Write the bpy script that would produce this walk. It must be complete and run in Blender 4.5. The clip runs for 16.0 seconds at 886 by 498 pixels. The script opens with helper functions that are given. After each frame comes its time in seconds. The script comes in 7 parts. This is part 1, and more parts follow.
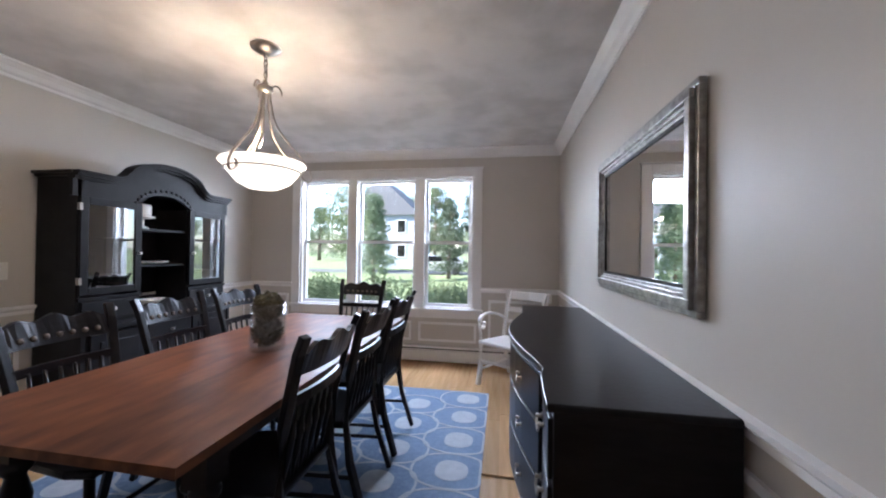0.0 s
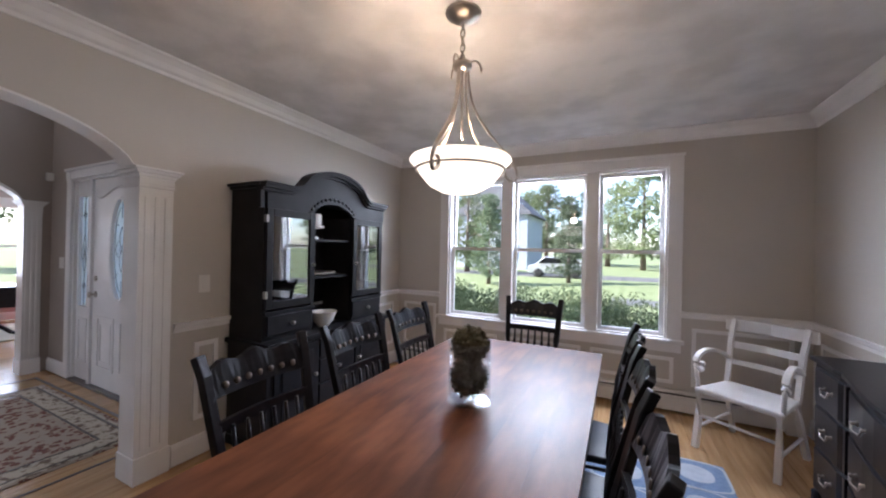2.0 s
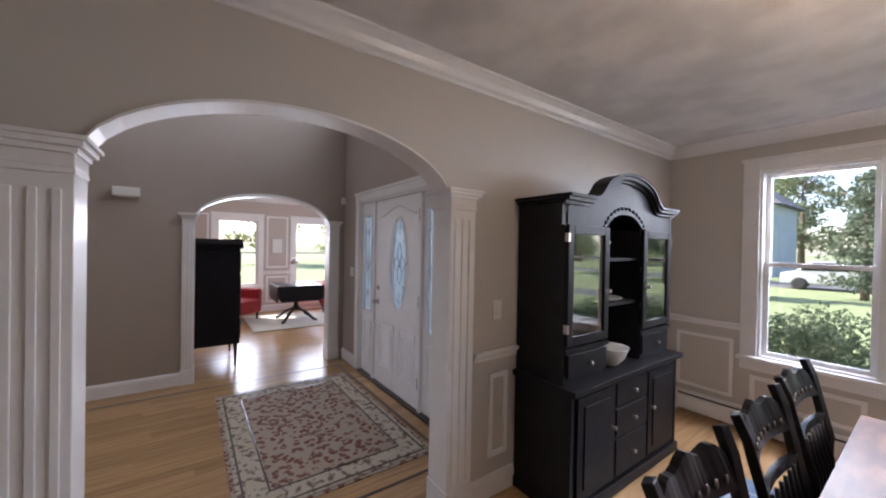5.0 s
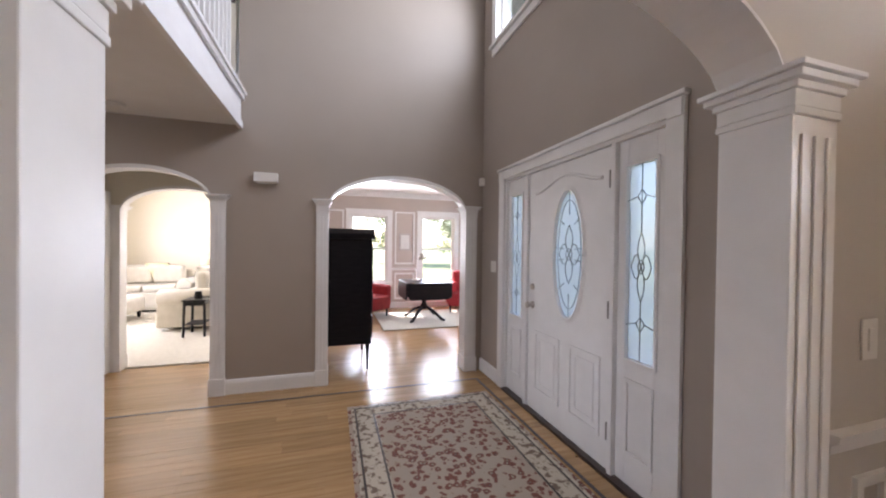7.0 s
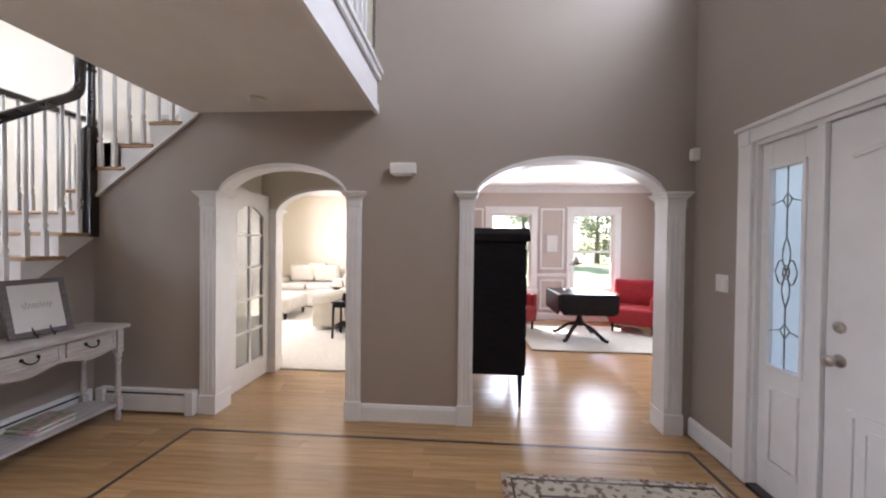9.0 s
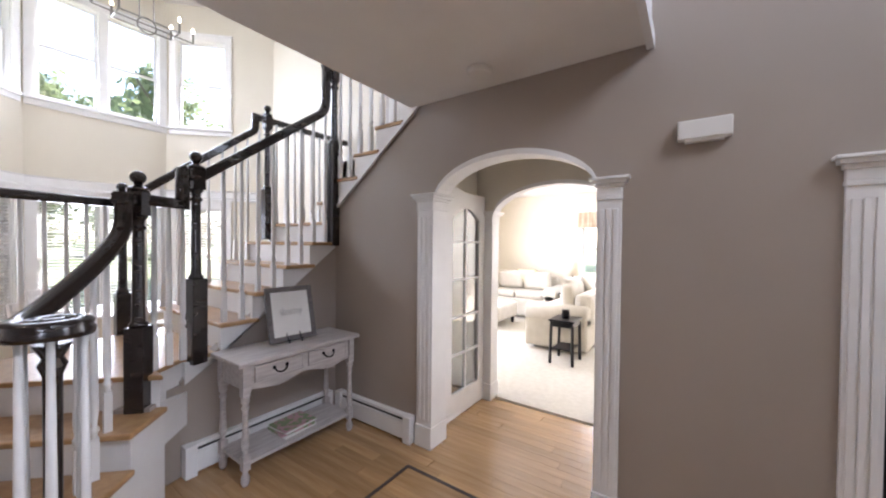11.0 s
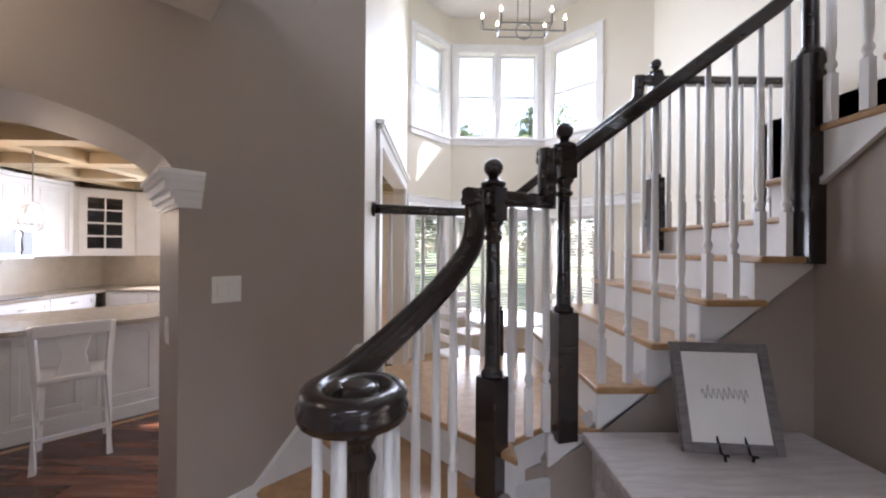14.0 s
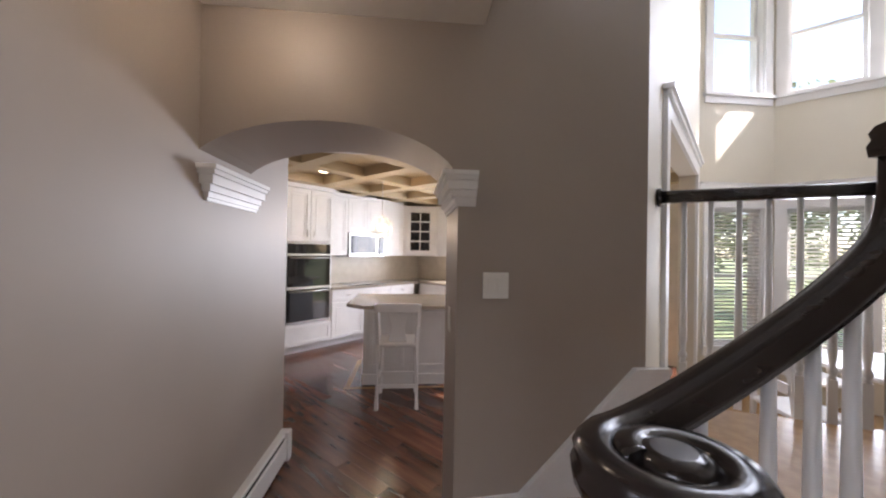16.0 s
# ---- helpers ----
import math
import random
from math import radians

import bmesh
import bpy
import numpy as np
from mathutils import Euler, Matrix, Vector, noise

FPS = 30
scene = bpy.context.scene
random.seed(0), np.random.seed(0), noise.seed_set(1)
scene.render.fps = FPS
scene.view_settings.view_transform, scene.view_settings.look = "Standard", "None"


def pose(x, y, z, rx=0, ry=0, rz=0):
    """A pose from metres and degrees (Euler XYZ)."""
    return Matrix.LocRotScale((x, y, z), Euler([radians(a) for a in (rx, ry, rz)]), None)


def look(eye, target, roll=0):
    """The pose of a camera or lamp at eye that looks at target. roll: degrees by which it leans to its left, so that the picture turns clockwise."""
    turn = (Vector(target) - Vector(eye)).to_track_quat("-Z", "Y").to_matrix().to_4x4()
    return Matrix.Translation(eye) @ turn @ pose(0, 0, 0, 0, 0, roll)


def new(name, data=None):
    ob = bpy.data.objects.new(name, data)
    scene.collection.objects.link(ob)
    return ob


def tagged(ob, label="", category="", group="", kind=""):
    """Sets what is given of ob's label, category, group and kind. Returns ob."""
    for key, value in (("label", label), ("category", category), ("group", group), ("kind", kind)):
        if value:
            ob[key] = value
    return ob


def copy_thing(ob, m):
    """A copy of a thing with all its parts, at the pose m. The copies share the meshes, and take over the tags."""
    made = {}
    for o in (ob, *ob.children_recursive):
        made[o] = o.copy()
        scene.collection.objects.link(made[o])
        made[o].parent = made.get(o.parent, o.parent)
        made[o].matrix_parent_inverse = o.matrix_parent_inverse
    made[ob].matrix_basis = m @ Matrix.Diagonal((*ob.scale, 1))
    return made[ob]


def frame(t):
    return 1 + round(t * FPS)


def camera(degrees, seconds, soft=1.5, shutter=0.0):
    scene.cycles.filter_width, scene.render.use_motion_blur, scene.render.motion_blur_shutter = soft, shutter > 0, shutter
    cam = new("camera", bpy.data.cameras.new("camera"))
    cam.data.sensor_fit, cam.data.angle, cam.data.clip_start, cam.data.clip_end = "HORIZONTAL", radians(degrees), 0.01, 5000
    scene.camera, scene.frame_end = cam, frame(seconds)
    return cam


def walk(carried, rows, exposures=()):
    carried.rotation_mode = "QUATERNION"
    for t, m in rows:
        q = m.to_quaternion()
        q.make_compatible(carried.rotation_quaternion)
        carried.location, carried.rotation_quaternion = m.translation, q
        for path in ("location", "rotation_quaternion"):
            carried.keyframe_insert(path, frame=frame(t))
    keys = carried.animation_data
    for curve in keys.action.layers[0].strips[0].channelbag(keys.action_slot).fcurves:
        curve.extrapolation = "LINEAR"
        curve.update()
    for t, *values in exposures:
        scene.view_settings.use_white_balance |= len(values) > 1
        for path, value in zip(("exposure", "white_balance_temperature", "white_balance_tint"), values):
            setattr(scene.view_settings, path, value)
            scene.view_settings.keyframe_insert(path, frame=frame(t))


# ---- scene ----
cam = camera(102.6, 16.0, soft=2.1)
METRES, EYE, TILT, LEAN, TURN = 6.4, 1.352, 0.0, 0.0, 9.5
ROWS = [
    (0.0, 0.0, 0.0, 0.0, -0.01, 0.53, -0.82),
    (0.5, -0.0146, 0.0287, 0.0032, 4.12, 0.39, -0.9),
    (1.0, -0.0386, 0.05, 0.0054, 8.52, 0.35, -1.02),
    (1.5, -0.0716, 0.0665, 0.0093, 12.76, 0.28, -1.2),
    (2.0, -0.1084, 0.0814, 0.0152, 16.89, 0.16, -1.23),
    (2.5, -0.1419, 0.0918, 0.0233, 21.28, -0.05, -1.16),
    (3.0, -0.1582, 0.0916, 0.03, 25.87, 0.03, -1.03),
    (3.5, -0.1662, 0.0875, 0.0346, 30.98, 0.0, -0.85),
    (4.0, -0.1829, 0.0849, 0.0371, 35.97, -0.17, -0.84),
    (4.5, -0.2183, 0.0798, 0.0373, 40.58, -0.34, -0.98),
    (7.0, -0.4117, 0.1265, 0.0139, 63.21, -0.57, -0.71),
    (7.5, -0.4464, 0.134, 0.0109, 68.08, -0.53, -0.66),
    (8.0, -0.4843, 0.1374, 0.0125, 72.98, -0.51, -0.69),
    (10.5, -0.6602, 0.0958, 0.0249, 106.67, -0.94, -0.53),
    (11.0, -0.6928, 0.0697, 0.0269, 115.58, -0.87, -0.55),
    (11.5, -0.7246, 0.0441, 0.0284, 123.75, -0.92, -0.41),
    (12.0, -0.7552, 0.0205, 0.0291, 132.46, -0.84, -0.18),
    (12.5, -0.7694, -0.0156, 0.0294, 141.75, -0.64, -0.22),
    (13.0, -0.7776, -0.0444, 0.0308, 149.98, -0.31, -0.14),
    (13.5, -0.7891, -0.0681, 0.0311, 160.28, -0.17, -0.09),
    (14.0, -0.7876, -0.0909, 0.0308, 169.88, 0.06, -0.37),
    (14.5, -0.7835, -0.1071, 0.0306, 178.8, 0.18, -0.51),
    (15.0, -0.7811, -0.1203, 0.0293, 188.62, 0.29, -0.66),
    (15.5, -0.7791, -0.1289, 0.0274, 199.65, 0.31, -0.79),
    (16.0, -0.7755, -0.1291, 0.0247, 210.3, 0.47, -1.01),
]
walk(cam, [(t, pose(0, 0, EYE, TILT, LEAN, TURN) @ pose(METRES * x, METRES * y, METRES * z, 90 + pitch, roll, yaw)) for t, x, y, z, yaw, pitch, roll in ROWS],
     [(0.0, 2.05, 5700, 16), (1.0, 1.82, 5750, 17), (2.0, 1.72, 5920, 20), (3.5, 1.48, 6080, 22), (4.7, 1.7, 6150, 22), (7.0, 2.33, 6400, 21), (8.2, 2.32, 6420, 21), (10.3, 2.35, 6100, 20), (11.0, 2.48, 6080, 20), (12.0, 1.75, 6000, 20), (12.5, 1.72, 5950, 21), (13.5, 2.12, 6000, 21), (14.5, 2.18, 6150, 21), (16.0, 1.85, 6400, 21)])

# ---- world, sun, daylight through the windows ----
world = bpy.data.worlds.new("world")
scene.world = world
world.use_nodes = True
sky = world.node_tree.nodes.new("ShaderNodeTexSky")
sky.sky_type, sky.sun_disc = "NISHITA", False
SUN_AZ, SUN_EL = 241.0, 40.0
sky.sun_elevation, sky.sun_rotation = radians(SUN_EL), radians(SUN_AZ)
bg = world.node_tree.nodes["Background"]
world.node_tree.links.new(sky.outputs[0], bg.inputs[0])
bg.inputs[1].default_value = 0.15

sun = new("sun", bpy.data.lights.new("sun", "SUN"))
sun.data.energy, sun.data.angle, sun.data.color = 5.0, radians(0.5), (1.0, 0.95, 0.86)
_a, _e = radians(SUN_AZ), radians(SUN_EL)
_to = Vector((math.sin(_a) * math.cos(_e), math.cos(_a) * math.cos(_e), math.sin(_e)))
sun.matrix_world = look(_to * 30, (0, 0, 0))


def window_light(x, y, z, dx, dy, w, h, watts, col=(0.86, 0.93, 1.0), spread=150, dz=0.0):
    ob = new("window_daylight", bpy.data.lights.new("window_daylight", "AREA"))
    ob.data.shape, ob.data.size, ob.data.size_y = "RECTANGLE", w, h
    ob.data.energy, ob.data.color, ob.data.spread = watts, col, radians(spread)
    ob.matrix_world = look((x, y, z), (x + dx, y + dy, z + dz))
    return ob


window_light(-1.49, 4.8, 2.6, 0, -1, 2.3, 1.2, 105, dz=-0.35)
window_light(-5.8, -6.93, 3.95, 0, 1, 1.3, 1.4, 11, dz=-0.35)     # upper bay
window_light(-6.92, -6.52, 3.95, 1, 1, 0.7, 1.4, 6, dz=-0.5)
window_light(-4.68, -6.52, 3.95, -1, 1, 0.7, 1.4, 6, dz=-0.5)
window_light(-5.8, -6.93, 1.5, 0, 1, 1.3, 1.1, 6)
window_light(-5.0, 2.12, 4.3, 0, -1, 2.0, 1.2, 20, dz=-0.5)       # over the front door
window_light(-12.2, -1.3, 1.5, 1, 0, 1.5, 1.4, 16, (0.95, 0.97, 1.0))
window_light(-10.0, -4.3, 1.6, 0, 1, 1.8, 1.4, 26, (0.95, 0.97, 1.0))
window_light(-10.72, 1.15, 1.45, 1, 0, 0.8, 1.4, 8)
window_light(-10.72, 2.8, 1.45, 1, 0, 0.8, 1.4, 8)
window_light(-8.6, 4.25, 1.45, 0, -1, 1.6, 1.4, 10)
window_light(-1.5, -7.3, 1.7, 0, 1, 1.8, 1.2, 28)


def bulb(x, y, z, watts, col=(1.0, 0.78, 0.52), r=0.05):
    ob = new("bulb_light", bpy.data.lights.new("bulb_light", "POINT"))
    ob.data.energy, ob.data.color, ob.data.shadow_soft_size = watts, col, r
    ob.location = (x, y, z)


bulb(-1.48, 2.0, 2.0, 6.0)
bulb(-1.0, -4.83, 1.83, 5)
bulb(-3.5, -2.15, 2.5, 0.8, (1.0, 0.86, 0.66), 0.04)

# ---- materials ----


def mat(name, c1, c2=None, rough=0.5, metal=0.0, scale=4.0, stretch=(1, 1, 1), bump=0.0, bscale=80.0, detail=4.0,
        lo=0.35, hi=0.65, vary=0.0, coat=0.0, spec=0.5):
    m = bpy.data.materials.new(name)
    m.use_nodes = True
    nt = m.node_tree
    b = nt.nodes["Principled BSDF"]
    b.inputs["Roughness"].default_value, b.inputs["Metallic"].default_value = rough, metal
    b.inputs["Coat Weight"].default_value = coat
    b.inputs["Specular IOR Level"].default_value = spec
    b.inputs["Coat Roughness"].default_value = 0.12
    c2 = c2 or tuple(c * 0.9 for c in c1)
    tc = nt.nodes.new("ShaderNodeTexCoord")
    mp = nt.nodes.new("ShaderNodeMapping")
    mp.inputs["Scale"].default_value = stretch
    nt.links.new(tc.outputs["Object"], mp.inputs[0])
    n = nt.nodes.new("ShaderNodeTexNoise")
    n.inputs["Scale"].default_value, n.inputs["Detail"].default_value = scale, detail
    nt.links.new(mp.outputs[0], n.inputs["Vector"])
    r = nt.nodes.new("ShaderNodeValToRGB")
    r.color_ramp.elements[0].position, r.color_ramp.elements[1].position = lo, hi
    r.color_ramp.elements[0].color, r.color_ramp.elements[1].color = (*c1, 1), (*c2, 1)
    nt.links.new(n.outputs["Fac"], r.inputs[0])
    out = r.outputs[0]
    if vary:
        info = nt.nodes.new("ShaderNodeObjectInfo")
        hsv = nt.nodes.new("ShaderNodeHueSaturation")
        mr = nt.nodes.new("ShaderNodeMapRange")
        mr.inputs["To Min"].default_value, mr.inputs["To Max"].default_value = 1 - vary, 1 + vary
        nt.links.new(info.outputs["Random"], mr.inputs["Value"])
        nt.links.new(mr.outputs[0], hsv.inputs["Value"])
        nt.links.new(out, hsv.inputs["Color"])
        out = hsv.outputs[0]
    nt.links.new(out, b.inputs["Base Color"])
    if bump:
        n2 = nt.nodes.new("ShaderNodeTexNoise")
        n2.inputs["Scale"].default_value, n2.inputs["Detail"].default_value = bscale, 3
        nt.links.new(mp.outputs[0], n2.inputs["Vector"])
        bp = nt.nodes.new("ShaderNodeBump")
        bp.inputs["Strength"].default_value, bp.inputs["Distance"].default_value = bump, 0.01
        nt.links.new(n2.outputs["Fac"], bp.inputs["Height"])
        nt.links.new(bp.outputs[0], b.inputs["Normal"])
    return m


def glow(name, col, power):
    m = bpy.data.materials.new(name)
    m.use_nodes = True
    b = m.node_tree.nodes["Principled BSDF"]
    b.inputs["Base Color"].default_value = (*col, 1)
    b.inputs["Emission Color"].default_value = (*col, 1)
    b.inputs["Emission Strength"].default_value = power
    return m


def glassy(name, tint=(1, 1, 1), rough=0.0, gloss=0.08):
    m = bpy.data.materials.new(name)
    m.use_nodes = True
    nt = m.node_tree
    nt.nodes.remove(nt.nodes["Principled BSDF"])
    tr = nt.nodes.new("ShaderNodeBsdfTransparent")
    tr.inputs[0].default_value = (*tint, 1)
    gl = nt.nodes.new("ShaderNodeBsdfGlossy")
    gl.inputs["Roughness"].default_value = rough
    mix = nt.nodes.new("ShaderNodeMixShader")
    mix.inputs[0].default_value = gloss
    nt.links.new(tr.outputs[0], mix.inputs[1])
    nt.links.new(gl.outputs[0], mix.inputs[2])
    nt.links.new(mix.outputs[0], nt.nodes["Material Output"].inputs[0])
    return m


M_TAUPE = mat("taupe_wall_paint", (0.345, 0.292, 0.25), (0.33, 0.279, 0.238), 0.5, scale=2, bump=0.03, bscale=220)
M_DINING = mat("greige_wall_paint", (0.52, 0.485, 0.44), (0.50, 0.468, 0.425), 0.5, scale=2, bump=0.03, bscale=220)
M_CREAM = mat("cream_wall_paint", (0.68, 0.63, 0.53), (0.66, 0.61, 0.51), 0.55, scale=2, bump=0.02, bscale=200)
M_WHITE = mat("white_trim_paint", (0.78, 0.77, 0.76), (0.74, 0.73, 0.72), 0.3, scale=6, bump=0.02, bscale=60)
M_CEIL = mat("swirled_ceiling_plaster", (0.66, 0.64, 0.63), (0.54, 0.525, 0.515), 0.85, scale=3.2, bump=0.25, bscale=14, detail=8, lo=0.4, hi=0.62)
M_FLATCEIL = mat("white_ceiling_paint", (0.76, 0.74, 0.71), (0.72, 0.7, 0.67), 0.8, scale=3, bump=0.05, bscale=90)
M_BLACK = mat("black_lacquered_wood", (0.006, 0.005, 0.007), (0.011, 0.01, 0.012), 0.3, scale=7, stretch=(1, 1, 5), bump=0.04, bscale=40, spec=0.2)
M_HUTCH = mat("worn_black_paint", (0.006, 0.005, 0.006), (0.011, 0.01, 0.011), 0.5, scale=9, bump=0.05, bscale=50, spec=0.2)
M_RAIL = mat("dark_espresso_varnish", (0.014, 0.01, 0.01), (0.028, 0.02, 0.018), 0.22, scale=8, stretch=(1, 1, 4), bump=0.03, bscale=30, coat=0.3)
M_TABLE = mat("cherry_table_wood", (0.075, 0.026, 0.015), (0.2, 0.078, 0.038), 0.36, scale=3.5, stretch=(2.6, 0.7, 3), bump=0.04, bscale=60, detail=7, vary=0.2, spec=0.2)
M_OAK = mat("golden_oak_boards", (0.36, 0.215, 0.10), (0.45, 0.285, 0.145), 0.24, scale=5, stretch=(6, 0.5, 6), bump=0.03, bscale=40, detail=6, vary=0.14)
M_OAKX = mat("oak_treads", (0.36, 0.2, 0.085), (0.46, 0.28, 0.13), 0.28, scale=5, stretch=(4, 4, 6), bump=0.03, bscale=40, detail=6, coat=0.2)
M_WENGE = mat("dark_inlay_strip", (0.03, 0.018, 0.014), (0.045, 0.026, 0.02), 0.3, scale=10)
M_BRAZIL = mat("red_brown_hardwood", (0.085, 0.03, 0.018), (0.17, 0.068, 0.036), 0.24, scale=4, stretch=(0.6, 5.0, 1), bump=0.03, bscale=40, detail=6, vary=0.4, coat=0.2)
M_NICKEL = mat("brushed_nickel", (0.42, 0.38, 0.34), (0.5, 0.46, 0.41), 0.3, 1.0, scale=20, bump=0.02)
M_STEEL = mat("stainless_steel", (0.5, 0.5, 0.5), (0.57, 0.57, 0.57), 0.28, 1.0, scale=30, stretch=(1, 1, 12))
M_SILVER = mat("antique_silver_frame", (0.42, 0.40, 0.38), (0.24, 0.225, 0.21), 0.3, 0.85, scale=25, bump=0.25, bscale=90)
M_MIRROR = mat("mirror_silvering", (0.86, 0.87, 0.88), (0.86, 0.87, 0.88), 0.01, 1.0)
M_GLASS = glassy("window_glass", (0.97, 0.98, 0.98), 0.0, 0.05)
M_VASE = glassy("clear_vase_glass", (0.93, 0.95, 0.95), 0.02, 0.12)
M_LEADED = glassy("textured_leaded_glass", (0.9, 0.93, 0.95), 0.15, 0.15)
_nt = M_LEADED.node_tree
_tl = _nt.nodes.new("ShaderNodeBsdfTranslucent")
_tl.inputs[0].default_value = (0.92, 0.91, 0.88, 1)
_mx = _nt.nodes.new("ShaderNodeMixShader")
_mx.inputs[0].default_value = 0.6
_nt.links.new(_nt.nodes["Mix Shader"].outputs[0], _mx.inputs[1])
_nt.links.new(_tl.outputs[0], _mx.inputs[2])
_nt.links.new(_mx.outputs[0], _nt.nodes["Material Output"].inputs[0])
M_CAME = mat("leaded_came", (0.23, 0.22, 0.2), None, 0.35, 0.9)
M_MOSS = mat("dry_moss", (0.045, 0.042, 0.022), (0.12, 0.105, 0.055), 0.9, scale=30, bump=0.8, bscale=70)
M_CERAMIC = mat("white_glazed_ceramic", (0.78, 0.77, 0.74), (0.74, 0.73, 0.7), 0.18)
M_GREYWASH = mat("greywashed_console_wood", (0.40, 0.365, 0.35), (0.52, 0.485, 0.465), 0.55, scale=6, stretch=(1, 6, 6), bump=0.12, bscale=50, detail=6)
M_RUGBLUE = mat("blue_woven_rug", (0.13, 0.19, 0.30), (0.17, 0.24, 0.36), 0.95, scale=40, bump=0.4, bscale=300)
M_RUGPALE = mat("pale_rug_motif", (0.42, 0.45, 0.50), (0.36, 0.39, 0.45), 0.95, scale=20, bump=0.4, bscale=300)
M_CARPET = mat("cream_carpet", (0.62, 0.58, 0.5), (0.56, 0.52, 0.44), 0.95, scale=18, bump=0.5, bscale=300)
M_SOFA = mat("oatmeal_slipcover", (0.56, 0.52, 0.45), (0.50, 0.46, 0.39), 0.9, scale=8, bump=0.3, bscale=200)
M_PILLOW = mat("pale_yellow_cushion", (0.68, 0.62, 0.4), (0.62, 0.56, 0.36), 0.9, scale=10, bump=0.2, bscale=150)
M_REDVELVET = mat("red_upholstery", (0.36, 0.02, 0.025), (0.28, 0.015, 0.02), 0.75, scale=10, bump=0.2, bscale=200)
M_DARKPLASTIC = mat("black_oven_glass", (0.008, 0.008, 0.009), (0.012, 0.012, 0.013), 0.06)
M_PLASTIC = mat("white_plastic", (0.72, 0.70, 0.66), (0.70, 0.68, 0.64), 0.35)
M_SLOT = mat("dark_slot", (0.02, 0.02, 0.02), None, 0.8)
M_COUNTER = mat("beige_granite", (0.42, 0.36, 0.29), (0.24, 0.2, 0.16), 0.15, scale=60, detail=6)
M_COFFER = mat("tan_coffered_ceiling", (0.42, 0.33, 0.2), (0.40, 0.31, 0.19), 0.6, scale=3)
M_TILE = mat("cream_backsplash", (0.62, 0.55, 0.45), (0.57, 0.5, 0.4), 0.3, scale=8)
M_GRASS = mat("lawn_grass", (0.16, 0.2, 0.085), (0.22, 0.26, 0.115), 0.95, scale=1.5, bump=0.6, bscale=60, detail=8)
M_ROAD = mat("asphalt_driveway", (0.09, 0.09, 0.09), (0.13, 0.13, 0.13), 0.9, scale=6, bump=0.3, bscale=120)
M_LEAF = mat("green_foliage", (0.14, 0.18, 0.08), (0.23, 0.27, 0.14), 0.7, scale=3, vary=0.3)
M_PINE = mat("dark_tree_foliage", (0.1, 0.14, 0.075), (0.17, 0.21, 0.125), 0.75, scale=2, vary=0.3)


def leafy(m, share=0.45):
    """Lets some light through the leaves."""
    nt = m.node_tree
    b = nt.nodes["Principled BSDF"]
    tl = nt.nodes.new("ShaderNodeBsdfTranslucent")
    nt.links.new(b.inputs["Base Color"].links[0].from_socket, tl.inputs[0])
    mx = nt.nodes.new("ShaderNodeMixShader")
    mx.inputs[0].default_value = share
    nt.links.new(b.outputs[0], mx.inputs[1])
    nt.links.new(tl.outputs[0], mx.inputs[2])
    nt.links.new(mx.outputs[0], nt.nodes["Material Output"].inputs[0])


leafy(M_LEAF)
leafy(M_PINE)
M_BARK = mat("tree_bark", (0.1, 0.075, 0.055), (0.16, 0.125, 0.095), 0.9, scale=8, stretch=(4, 4, 0.6), bump=0.6, bscale=20)
M_SIDING = mat("grey_blue_siding", (0.34, 0.38, 0.43), (0.38, 0.42, 0.47), 0.7, scale=2)
M_ROOF = mat("grey_shingles", (0.11, 0.11, 0.12), (0.16, 0.16, 0.17), 0.9, scale=8)
M_CARPAINT = mat("silver_car_paint", (0.6, 0.61, 0.62), None, 0.25, 0.4)
M_RUBBER = mat("tyre_rubber", (0.02, 0.02, 0.02), None, 0.8)
M_PAPER = mat("white_paper", (0.75, 0.74, 0.71), None, 0.7)
M_INK = mat("grey_ink", (0.4, 0.4, 0.4), None, 0.7)
M_FRAMEGREY = mat("weathered_grey_frame", (0.11, 0.1, 0.1), (0.17, 0.155, 0.15), 0.6, scale=14, stretch=(1, 1, 5))
M_MAGA = mat("magazine_cover", (0.5, 0.3, 0.32), (0.2, 0.28, 0.14), 0.3, scale=22, detail=8, lo=0.45, hi=0.55)
M_BLIND = mat("white_blind_slat", (0.7, 0.69, 0.67), None, 0.5)
leafy(M_BLIND, 0.5)
M_BOWL = glow("alabaster_bowl", (1.0, 0.88, 0.7), 0.55)
M_BULB = glow("lit_bulb", (1.0, 0.85, 0.6), 3.0)
M_SHADE = mat("linen_lampshade", (0.6, 0.52, 0.4), None, 0.8)


